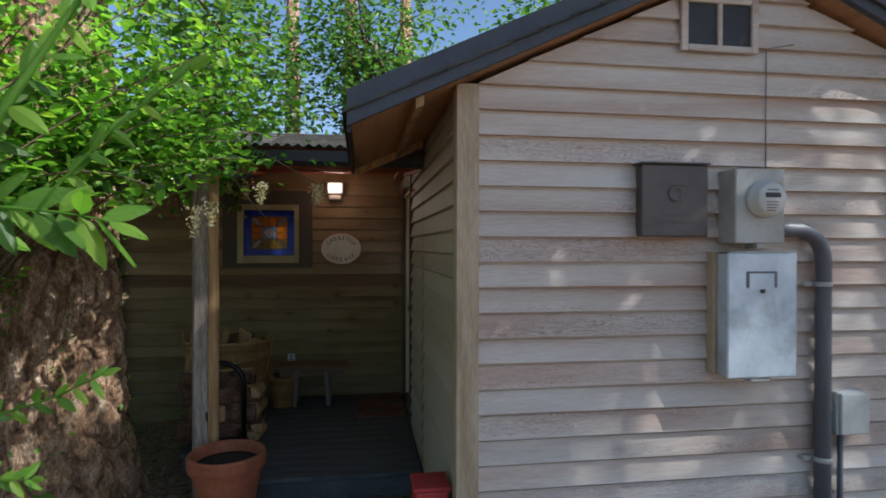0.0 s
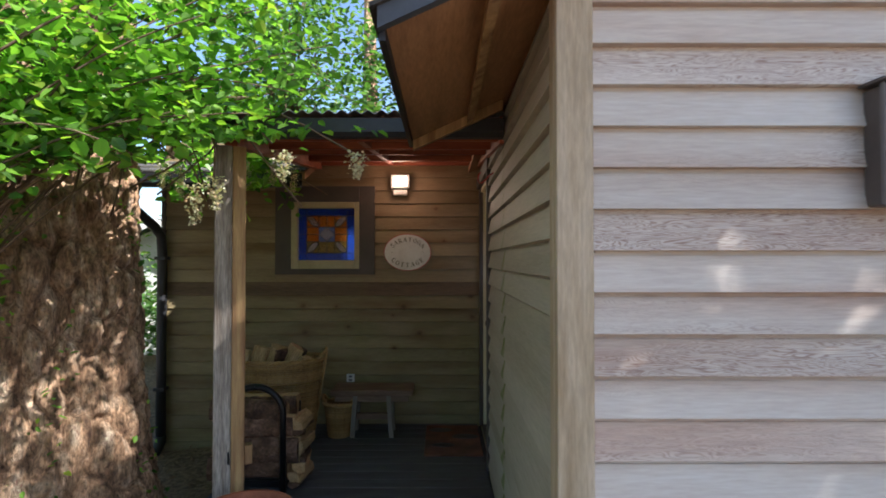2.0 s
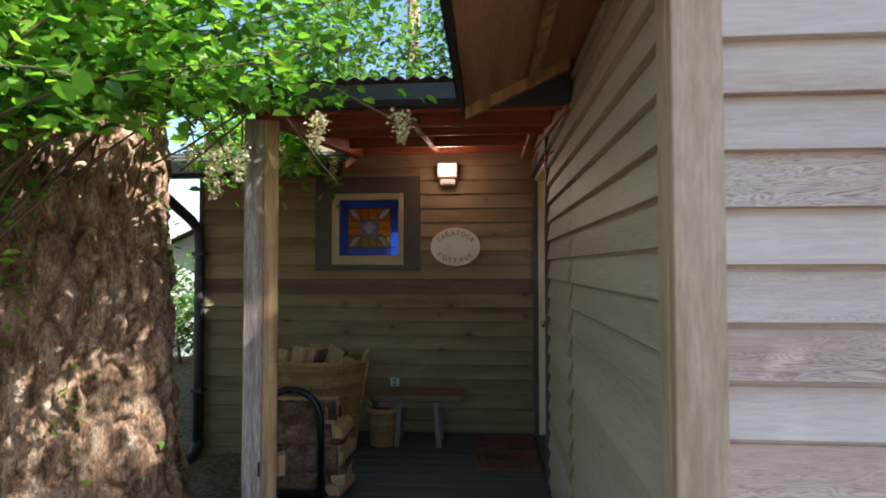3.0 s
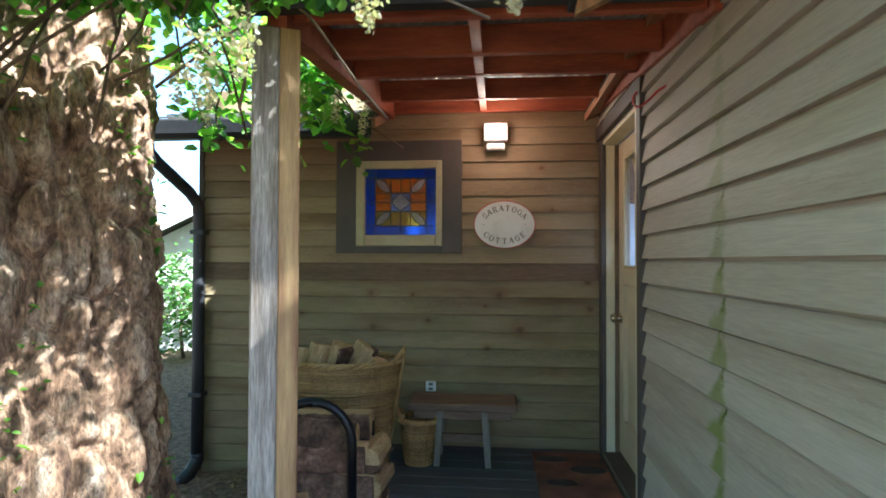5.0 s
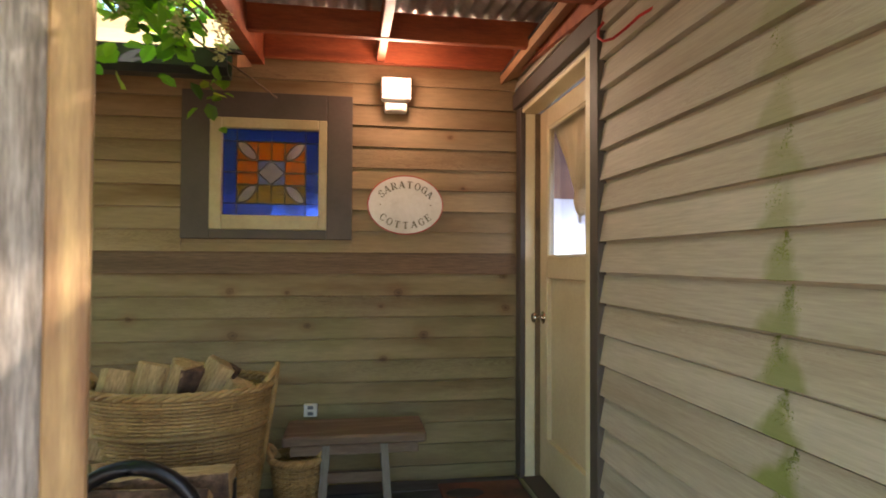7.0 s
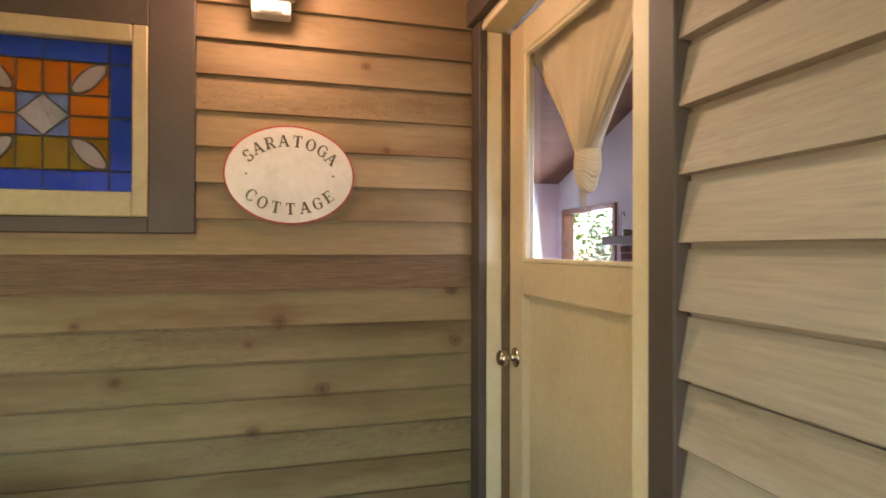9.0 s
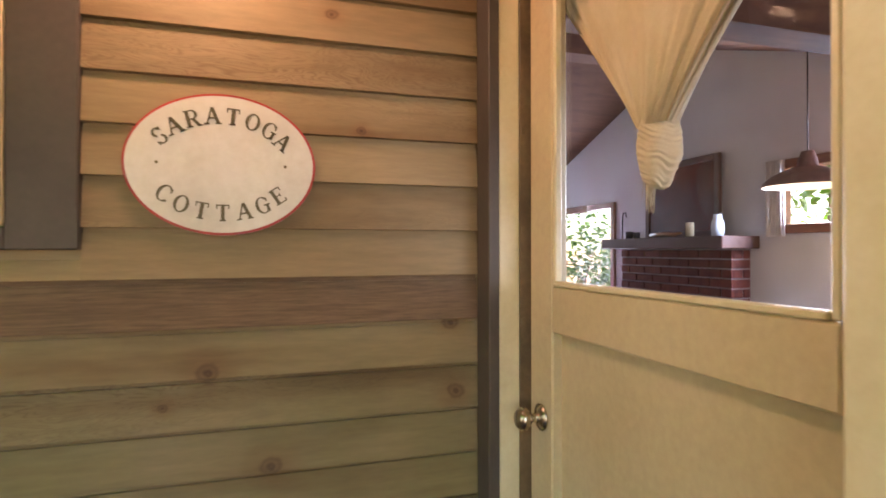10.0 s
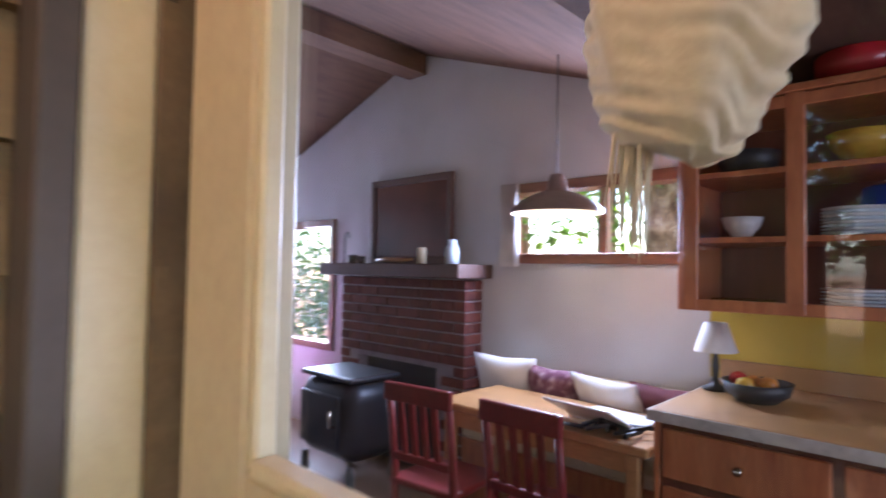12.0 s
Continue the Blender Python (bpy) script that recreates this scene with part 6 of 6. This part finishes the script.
# ---- greenery ----
def leaves(count, place, size, rng, flat=0.35, droop=0.3, shape=1.0):
    """count leaves as folded diamonds; place(rng) gives a spot."""
    vs, fs = [], []
    for _ in range(count):
        c = place(rng)
        s = size * rng.uniform(0.6, 1.25)
        d = Vector((rng.gauss(0, 1), rng.gauss(0, 1), rng.gauss(-droop, flat)))
        d.normalize()
        nrm = Vector((rng.gauss(0, 0.5), rng.gauss(0, 0.5), 1)).normalized()
        w = d.cross(nrm)
        if w.length < 0.1:
            w = Vector((1, 0, 0))
        w.normalize()
        up = w.cross(d) * 0.12 * s
        w = w * s * 0.3 * shape
        k = len(vs)
        a = c + d * s * 0.3
        b = c + d * s * 0.72
        vs += [c, a + w + up, b + w * 0.8 + up, c + d * s, b - w * 0.8 + up, a - w + up, c + d * s * 0.5]
        fs += [(k, k + 1, k + 6), (k + 1, k + 2, k + 6), (k + 2, k + 3, k + 6), (k + 3, k + 4, k + 6), (k + 4, k + 5, k + 6), (k + 5, k, k + 6)]
    return vs, fs


def leaf_mesh(name, vs, fs, mat, parent=None):
    me = bpy.data.meshes.new(name)
    me.from_pydata([tuple(v) for v in vs], [], fs)
    me.materials.append(mat)
    ob = new(name, me)
    if parent:
        ob.parent = parent
    return ob


# the great fir beside the porch
def fir_trunk(parent, height, r0, seed, n=110, rows=210, near=0.0):
    """A tapered trunk whose bark breaks into raised plates between deep furrows; near: how far up it is finely cut."""
    b = bmesh.new()
    rings = []
    fine = int(rows * 0.85) if near else 0
    for j in range(rows):
        if j < fine:
            zz = near * j / fine
        else:
            zz = near + (height - near) * ((j - fine) / (rows - 1 - fine)) ** 1.25
        r = r0 * (1 - 0.55 * zz / height) + 0.16 * r0 / 0.5 * math.exp(-zz * 2.2)
        ring = []
        for i in range(n):
            t = 2 * math.pi * i / n
            p = Vector((math.cos(t) * r0, math.sin(t) * r0, zz))
            warp = noise.noise_vector(p * 4.0) * 0.05
            q = Vector(((p.x + warp.x) * 9, (p.y + warp.y) * 9, (zz + warp.z) * 3.6)) + Vector((seed, 0, 0))
            near_d = noise.voronoi(q)[0]
            plate = min(1.0, (near_d[1] - near_d[0]) * 2.6) ** 0.6
            ridge = 0.06 * plate + 0.035 * noise.noise(Vector((p.x * 7, p.y * 7, zz * 2.2 + seed))) + 0.014 * noise.noise(p * 34)
            rr = r * (1 + 0.05 * math.sin(5 * t + seed)) - 0.045 + ridge * r0 / 0.5
            ring.append(b.verts.new((rr * math.cos(t), rr * math.sin(t), zz)))
        rings.append(ring)
    for a, c in zip(rings, rings[1:]):
        for i in range(n):
            b.faces.new((a[i], a[(i + 1) % n], c[(i + 1) % n], c[i]))
    return part("trunk", b, BARK, parent, "deeply ridged reddish-brown bark", True)


TX, TY = -2.06, 4.2
fir = thing("fir_tree", "huge old fir with ridged bark and ivy on its trunk", "tree", (TX, TY, ground_z(TX, TY) - 0.05))
fir_trunk(fir, 9.0, 0.53, 2.0, 250, 330, 3.2)
rng = random.Random(21)


def on_trunk(r):
    t = r.uniform(math.pi * 0.85, math.pi * 2.1)
    zz = r.uniform(0.2, 3.2)
    keep = noise.noise((math.cos(t) * 2, math.sin(t) * 2, zz * 1.2))
    for _ in range(6):
        if keep > 0.05:
            break
        t, zz = r.uniform(math.pi * 0.85, math.pi * 2.1), r.uniform(0.1, 3.2)
        keep = noise.noise((math.cos(t) * 2, math.sin(t) * 2, zz * 1.2))
    rad = 0.53 * (1 - 0.06 * zz) + 0.16 * math.exp(-zz * 2.2) + r.uniform(0.0, 0.05)
    return Vector((rad * math.cos(t), rad * math.sin(t), zz))


vs, fs = leaves(750, on_trunk, 0.042, rng, droop=0.5)
tagged(leaf_mesh("ivy", vs, fs, LEAF, fir), "small green ivy leaves")
# high limbs of the fir with hanging sprays
rng = random.Random(22)
b = bmesh.new()
limb_pts = []
for k in range(34):
    a, zz = rng.uniform(0, 6.28), rng.uniform(4.2, 8.8)
    ln = rng.uniform(1.8, 3.2) * (1.15 - 0.07 * zz)
    pts = [Vector((math.cos(a) * ln * f, math.sin(a) * ln * f, zz + 0.35 * f - 0.9 * f * f)) for f in [i / 8 for i in range(9)]]
    tube(pts, [0.05 * (1 - 0.85 * i / 8) for i in range(9)], 6, b)
    limb_pts += pts[2:]
part("limbs", b, TWIG, fir, smooth=True)
vs, fs = leaves(9000, lambda q: limb_pts[q.randrange(len(limb_pts))] + Vector((q.gauss(0, 0.2), q.gauss(0, 0.2), q.gauss(-0.15, 0.16))), 0.13, rng, 0.3, 0.6, 0.5)
leaf_mesh("crown", vs, fs, FAR_LEAF, fir)


def limb_tree(name, label, base, trunk_h, r0, crown_c, crown_r, clumps, per, size, seed, mat, limbs=9, flat=0.35):
    """A tree or shrub: tapered trunk, limbs out to clumps, leaves round each clump."""
    r = random.Random(seed)
    o = thing(name, label, "tree" if trunk_h > 3 else "shrub", base)
    b = bmesh.new()
    top = Vector((crown_c[0] * 0.6, crown_c[1] * 0.6, trunk_h))
    tube([(0, 0, 0), top * 0.5 + Vector((r.uniform(-.05, .05), r.uniform(-.05, .05), 0)), top], [r0, r0 * 0.75, r0 * 0.45], 10, b)
    spots = []
    for k in range(clumps):
        d = Vector((r.gauss(0, 1), r.gauss(0, 1), r.gauss(0, 1))).normalized() * (r.random() ** 0.4)
        spots.append(Vector(crown_c) + Vector((d.x * crown_r[0], d.y * crown_r[1], d.z * crown_r[2])))
    for s in spots[:limbs * 3]:
        mid = top.lerp(s, 0.5) + Vector((r.uniform(-.1, .1), r.uniform(-.1, .1), r.uniform(-.05, .1)))
        tube([top * r.uniform(0.55, 1.0), mid, s], [r0 * 0.3, r0 * 0.16, r0 * 0.05], 6, b)
    part("trunk", b, TWIG, o, smooth=True)

    def place(q):
        s = spots[q.randrange(len(spots))]
        g = crown_r[2] * 0.16 + 0.06
        return s + Vector((q.gauss(0, g), q.gauss(0, g), q.gauss(0, g * 0.6)))
    vs, fs = leaves(clumps * per, place, size, r, flat)
    leaf_mesh("crown", vs, fs, mat, o)
    return o


# leafy shrub that arches over the porch corner: arching stems carry the leaves
def arching_shrub():
    r = random.Random(77)
    o = thing("arching_shrub", "tall arching shrub with fresh green leaves over the porch", "shrub", (-2.3, 2.7, ground_z(-2.3, 2.7)))
    b = bmesh.new()
    vs, fs = [], []
    stems = []
    for k in range(66):
        a0 = Vector((r.uniform(-0.35, 0.3), r.uniform(-0.4, 0.7), r.uniform(0.7, 1.6)))
        reach = Vector((r.uniform(0.35, 2.05), r.uniform(-0.1, 1.15), 0))
        hgt = r.uniform(1.75, 3.5)
        end = Vector((reach.x, reach.y, hgt + 0.15 - 0.28 * max(0, reach.x - 0.4) * r.uniform(0.2, 1.0)))
        end.z = max(end.z, 1.62 + 0.46 * max(0, reach.y + 0.6) + 0.2 - 0.0)
        mid = a0.lerp(end, 0.5) + Vector((0, 0, 0.55))
        pts = []
        for i in range(15):
            f = i / 14
            pts.append(a0 * (1 - f) ** 2 + mid * 2 * f * (1 - f) + end * f * f)
        tube(pts, [0.009 * (1 - 0.75 * i / 14) for i in range(15)], 5, b)
        stems.append(pts)

    for k in range(8):
        a0 = Vector((r.uniform(-0.2, 0.3), r.uniform(-0.2, 0.7), r.uniform(1.0, 1.7)))
        end = Vector((r.uniform(1.2, 2.2), r.uniform(0.25, 0.85), r.uniform(2.35, 3.3)))
        mid = a0.lerp(end, 0.5) + Vector((0, 0, 0.5))
        pts = [a0 * (1 - f) ** 2 + mid * 2 * f * (1 - f) + end * f * f for f in [i / 14 for i in range(15)]]
        tube(pts, [0.008 * (1 - 0.75 * i / 14) for i in range(15)], 5, b)
        stems.append(pts)

    def place(q):
        pts = stems[q.randrange(len(stems))]
        i = min(13, int(2 + 12 * q.random() ** 0.8))
        p = pts[i].lerp(pts[i + 1], q.random())
        g = 0.085
        for _ in range(4):
            w = p + Vector((q.gauss(0, g), q.gauss(0, g), q.gauss(-0.02, g)))
            if high(w):
                return w
            pts = stems[q.randrange(len(stems))]
            p = pts[q.randrange(3, 14)]
        return w if high(w) else Vector((-0.4, -0.2, 2.9)) + Vector((q.gauss(0, 0.3), q.gauss(0, 0.3), q.gauss(0, 0.3)))

    def high(w):
        """Leaves arch clear above the path and the porch steps."""
        x, y, zz = w.x - 2.3, w.y + 2.7, w.z + ground_z(-2.3, 2.7)
        if x > -0.95 and y < 2.3:
            return False
        return x < -1.75 or zz > 1.29 + 0.46 * (y - 2.1) + 0.07
    vs, fs = leaves(9600, place, 0.06, r, 0.35, 0.25, 1.15)
    tagged(part("branchwork", b, TWIG, o, "thin brown stems", True), kind="stuff")
    leaf_mesh("crown", vs, fs, LEAF, o)
    return o


arching_shrub()


# vine with dry blossom tassels over the porch gutter
def vine():
    r = random.Random(31)
    o = thing("flowering_vine", "leafy vine with dry cream blossom tassels on the porch eave", "vine", (-1.0, 3.75, 2.1))
    b = bmesh.new()
    stems = []
    for k in range(16):
        x0 = r.uniform(-0.5, 0.55)
        pts = [Vector((x0, r.uniform(-0.1, 0.15), r.uniform(0.0, 0.3)))]
        d = Vector((r.uniform(-0.06, 0.08), r.uniform(-0.05, 0.04), r.uniform(-0.02, 0.02)))
        for i in range(8):
            d += Vector((r.uniform(-0.03, 0.03), r.uniform(-0.03, 0.03), -0.012))
            pts.append(pts[-1] + d)
        tube(pts, 0.005, 5, b)
        stems.append(pts)
    tagged(part("branchwork", b, TWIG, o, smooth=True), kind="stuff")

    def place(q):
        pts = stems[q.randrange(len(stems))]
        p = pts[q.randrange(len(pts))]
        w = p + Vector((q.gauss(0, 0.06), q.gauss(0, 0.06), q.gauss(0, 0.06)))
        return Vector((w.x, min(w.y, 0.02 - abs(q.gauss(0, 0.04))), max(w.z, -0.02)))
    vs, fs = leaves(420, place, 0.07, r, 0.3, 0.5, 1.2)
    leaf_mesh("crown", vs, fs, LEAF, o)
    return o


vine()


def tassel(at, ln, seed):
    r = random.Random(seed)

    def place(q):
        f = q.random()
        return Vector((q.gauss(0, 0.022 * (1 - 0.6 * f)), q.gauss(0, 0.022 * (1 - 0.6 * f)), -f * ln))
    vs, fs = leaves(170, place, 0.014, r, 0.8, 0.4, 1.4)
    o = tagged(leaf_mesh("blossom_tassel", vs, fs, BLOSSOM), "dry cream blossom tassel hanging from the vine", "blossom", "blossom tassels", "stuff")
    o.matrix_world = pose(*at)


for k, (x, y, zz, ln) in enumerate([(-0.69, 3.2, 1.78, 0.13), (-0.78, 3.22, 1.76, 0.17), (-1.35, 4.3, 2.02, 0.2), (-1.05, 4.6, 2.1, 0.18), (-0.98, 4.9, 2.14, 0.16), (-0.86, 5.0, 2.12, 0.18), (-1.3, 4.0, 1.98, 0.15), (-0.13, 3.23, 1.88, 0.1), (-0.45, 3.3, 1.9, 0.12)]):
    tassel((x, y, zz), ln, k)


# back vine foliage at the outer beam
def back_vine():
    r = random.Random(41)
    o = thing("roof_vine", "leafy vine trailing over the edge of the back roof", "vine", (-1.3, 4.7, 2.25))
    b = bmesh.new()
    stems = []
    for k in range(14):
        pts = [Vector((r.uniform(-0.3, 0.3), r.uniform(-0.8, 0.6), r.uniform(-0.05, 0.35)))]
        d = Vector((r.uniform(-0.03, 0.05), r.uniform(-0.03, 0.07), 0))
        for i in range(7):
            d += Vector((r.uniform(-0.02, 0.02), r.uniform(-0.02, 0.02), -0.01))
            pts.append(pts[-1] + d)
        tube(pts, 0.005, 5, b)
        stems.append(pts)
    tagged(part("branchwork", b, TWIG, o, smooth=True), kind="stuff")

    def place(q):
        p = stems[q.randrange(len(stems))][q.randrange(8)]
        w = p + Vector((q.gauss(0, 0.07), q.gauss(0, 0.07), q.gauss(0, 0.07)))
        return Vector((min(w.x, 0.31 - abs(q.gauss(0, 0.08))), w.y, w.z))
    vs, fs = leaves(900, place, 0.075, r, 0.3, 0.5, 1.2)
    leaf_mesh("crown", vs, fs, LEAF, o)


back_vine()

# low shrub in front, left of the path
limb_tree("low_shrub", "low leafy shrub at the foot of the fir", (-1.55, 2.4, ground_z(-1.55, 2.4)), 0.5, 0.015, (0.1, 0, 0.6), (0.35, 0.3, 0.35), 14, 12, 0.07, 5, LEAF, 5)

# woods round the clearing; three unseen western trees are added to darken the porch
for k, (x, y, hgt) in enumerate([(-10.5, 12.0, 6.0), (-6.6, 3.4, 7.0), (-7.0, 0.2, 7.5), (-7.4, 6.2, 7.0), (-12.5, 11.0, 8.0), (-3.6, 14.5, 9.0), (-11.0, 6.0, 8.0), (0.5, 16.0, 10.0), (5.0, 15.0, 9.0), (7.5, 9.0, 8.0), (7.0, 6.4, 7.0), (9.0, 11.5, 8.0)]):
    limb_tree("woodland_tree", "tall green woodland tree round the cottage, some added for shade", (x, y, ground_z(x, y)), hgt * 0.75, 0.16, (0, 0, hgt * 0.62), (2.2, 2.0, hgt * 0.38), 100, 60, 0.2, 100 + k, FAR_LEAF, 10)
for k, (x, y, hgt) in enumerate([(-6.0, 8.0, 1.5), (-5.0, 10.5, 1.7), (-7.5, 11.0, 2.0), (5.8, 10.3, 1.6), (6.0, 8.6, 1.5), (6.2, 6.9, 1.8), (5.0, 11.0, 1.7), (4.8, 12.4, 2.0), (6.5, 13.0, 2.2)]):
    limb_tree("garden_bush", "rounded green garden bush", (x, y, ground_z(x, y)), hgt * 0.5, 0.03, (0, 0, hgt * 0.55), (0.9, 0.9, hgt * 0.5), 40, 40, 0.11, 200 + k, FAR_LEAF, 6)
# unseen trees added beside the path to break up sun on wall and post
for k, (x, y, hgt, off, rad, cl, per) in enumerate([
        (12.4, -3.3, 15.0, (0, 0, 12.6), (3.6, 3.6, 2.6), 145, 44),
        (4.4, 0.6, 4.4, (-1.3, 0.4, 4.8), (1.4, 0.8, 0.5), 60, 34),
        (5.0, 1.2, 7.4, (-1.22, 0.96, 6.0), (0.5, 0.5, 1.2), 56, 64),
        (-0.6, -5.2, 7.2, (0, 0, 6.0), (2.6, 2.2, 1.1), 90, 34), (-4.5, -3.5, 7.5, (0, 0, 6.2), (2.6, 2.2, 1.2), 90, 34)]):
    limb_tree("woodland_tree", "tall green woodland tree beside the path, unseen, added to break up the sun", (x, y, ground_z(x, y)), hgt * 0.75, 0.16, off, rad, cl, per, 0.16, 300 + k, FAR_LEAF, 10)
for k, (x, y) in enumerate([(-0.2, 17.5), (1.6, 19.0), (-2.0, 18.0), (6.2, 7.6), (-12.0, 16.0)]):
    t = thing("fir_tree", "tall straight fir trunk in the woods behind", "tree", (x, y, ground_z(x, y)))
    fir_trunk(t, 14.0, 0.32, 10.0 + k, 28, 40)

# shed beyond the corner
sh = thing("garden_shed", "pale boarded shed with a gabled roof beyond the corner", "shed", (-4.9, 11.2, ground_z(-4.9, 11.2) - 0.25))
part("wall", prism([(-1.3, 0), (1.3, 0), (1.3, 2.0), (0, 2.6), (-1.3, 2.0)], "y", 0, 2.5), SHED_WHITE, sh, "pale boards")
for s in (-1, 1):
    part("roof", prism([(0, 2.63), (s * 1.6, 1.9), (s * 1.6, 1.98), (0, 2.72)], "y", -0.3, 2.7), SHINGLE, sh)
part("bargeboard", prism([(-1.6, 1.86), (0, 2.6), (1.6, 1.86), (1.6, 1.98), (0, 2.72), (-1.6, 1.98)], "y", -0.33, -0.301), SHED_WHITE, sh)

# fallen leaves on the ground
rng = random.Random(61)
vs, fs = [], []
for _ in range(2600):
    x, y = rng.uniform(-3.2, 0.6), rng.uniform(2.2, 6.4)
    if (x > -0.96 and y > 3.84) or (x > -1.24 and y > 4.38):
        continue
    c = Vector((x, y, ground_z(x, y) + 0.022 + rng.uniform(0, 0.012)))
    a = rng.uniform(0, 6.28)
    s = rng.uniform(0.015, 0.04)
    d, w = Vector((math.cos(a), math.sin(a), rng.uniform(-0.4, 0.4))) * s, Vector((-math.sin(a), math.cos(a), rng.uniform(-0.3, 0.3))) * s * 0.4
    k = len(vs)
    vs += [c - d, c + w + Vector((0, 0, 0.006)), c + d, c - w]
    fs.append((k, k + 1, k + 2, k + 3))
tagged(leaf_mesh("fallen_leaves", vs, fs, LITTER_LEAF), "scatter of dry brown fallen leaves on the ground", "leaves", kind="stuff")

# moss on the laps of the door wall
vs, fs = [], []
rng = random.Random(11)
for k in range(-10, 8):
    zz = 1.169 + k * EX_D
    if zz < 0.05 or zz > 2.0:
        continue
    width = 0.02 + 0.02 * abs(noise.noise((k * 1.7, 0.3, 0)))
    for _ in range(900 if k < 1 else (450 if k < 3 else 120)):
        f = rng.random() ** 1.8
        y = 3.94 + rng.gauss(0, width * (1.1 - f)) + 0.02 * math.sin(k * 2.1) + 0.02 * noise.noise((f * 3, k, 2))
        if noise.noise((y * 60, (zz + f * EX_D) * 60, k)) < -0.25:
            continue
        c = Vector((X_DOOR - 0.0276 + 0.0182 * f, y, zz + f * (EX_D - 0.006)))
        s = rng.uniform(0.001, 0.0026)
        t = Vector((0, rng.uniform(-1, 1), rng.uniform(-1, 1))).normalized()
        up = Vector((-0.35, rng.uniform(-1, 1), rng.uniform(-0.8, 1))).normalized()
        n0 = len(vs)
        vs += [c - t * s, c + t * s, c + up * s * 1.2]
        fs.append((n0, n0 + 1, n0 + 2))
tagged(leaf_mesh("moss", vs, fs, MOSS), "green moss streak on the lap siding", "moss", kind="stuff")


# a branch close beside the start of the path
def near_branch():
    """Long shoots of a bush beside the path; pairs of pointed leaflets stand along each, with one at the tip."""
    r = random.Random(91)
    o = thing("leafy_branch", "bright green leafy shoots reaching in beside the path", "shrub", (-1.2, 1.1, ground_z(-1.2, 1.1)))
    base = Vector((-1.2, 1.1, ground_z(-1.2, 1.1)))
    shoots = [([(-0.65, 1.16, 1.56), (-0.53, 1.14, 1.77), (-0.47, 1.16, 1.89), (-0.38, 1.17, 2.05)], 0.011, 0.085), ([(-0.7, 1.3, 1.5), (-0.51, 1.29, 1.66), (-0.4, 1.28, 1.78), (-0.26, 1.31, 1.92)], 0.005, 0.07),
              ([(-0.65, 1.16, 1.65), (-0.53, 1.14, 1.61), (-0.42, 1.12, 1.6), (-0.33, 1.1, 1.585)], 0.004, 0.1), ([(-0.82, 1.49, 1.11), (-0.72, 1.47, 1.15), (-0.59, 1.45, 1.19), (-0.49, 1.44, 1.24)], 0.004, 0.055),
              ([(-0.82, 1.38, 1.02), (-0.74, 1.38, 1.04), (-0.66, 1.36, 1.04), (-0.59, 1.35, 1.04)], 0.003, 0.05)]
    for knots, thick, size in shoots:
        low = Vector((0.25 * knots[0][0] - 0.9, knots[0][1], 0.55 * knots[0][2]))
        line = [Vector((0, 0, 0)), low - base] + [Vector(p) - base for p in knots]
        pts = []
        for a, c in zip(line, line[1:]):
            pts += [a.lerp(c, k / 5) for k in range(5)]
        pts.append(line[-1])
        part("stem", tube(pts, [thick * (1.25 - 0.8 * k / len(pts)) for k in range(len(pts))], 8), LEAF, o, "green stem", True)
        vs, fs = [], []
        tip = pts[8:]
        for i, p in enumerate(tip):
            ahead = (pts[-1] - pts[-4]).normalized() if i > len(tip) - 5 else (tip[i + 1] - p).normalized()
            ends = [ahead] if i == len(tip) - 1 else [ahead * 0.7 + Vector((0, 0.25, s_ * 0.7)) for s_ in (-1, 1)]
            if i % 2 and i < len(tip) - 1:
                continue
            for d in ends:
                d = (d + Vector((r.gauss(0, 0.15), r.gauss(0, 0.3), r.gauss(0, 0.15)))).normalized()
                sz = size * r.uniform(0.75, 1.15)
                w = d.cross(Vector((r.gauss(0.3, 0.3), -0.8, r.gauss(0.6, 0.3))).normalized()).normalized() * sz * 0.18
                fold = d.cross(w).normalized() * sz * 0.05
                n0 = len(vs)
                m = 7
                for k in range(m):
                    f = k / (m - 1)
                    half = math.sin(math.pi * f ** 0.8) ** 0.8 * (1.0 + 0.08 * (k % 2))
                    c = p + d * sz * f - Vector((0, 0, 0.12 * sz * f * f))
                    vs += [c - w * half + fold, c, c + w * half + fold]
                for k in range(m - 1):
                    q = n0 + 3 * k
                    fs += [(q, q + 1, q + 4, q + 3), (q + 1, q + 2, q + 5, q + 4)]
        tagged(leaf_mesh("spray", vs, fs, LEAF, o), kind="stuff")


near_branch()


def stone(at, size, seed):
    b = bmesh.new()
    bmesh.ops.create_icosphere(b, subdivisions=3, radius=1)
    for v in b.verts:
        k = 1 + 0.35 * noise.noise(v.co * 1.3 + Vector((seed, 0, 0))) + 0.08 * noise.noise(v.co * 4)
        v.co = Vector((v.co.x * size * 1.2 * k, v.co.y * size * k, max(-0.3 * size, v.co.z * size * 0.8 * k)))
    o = tagged(link_mesh("stone", b, STONE, True), "pale mossy stone at the foot of the fir", "stone", "stones by the fir")
    o.matrix_world = pose(*at, 0, 0, seed * 40)


stone((-1.36, 3.62, ground_z(-1.36, 3.62) + 0.04), 0.13, 1)
stone((-1.62, 3.4, ground_z(-1.62, 3.4) + 0.03), 0.1, 2)
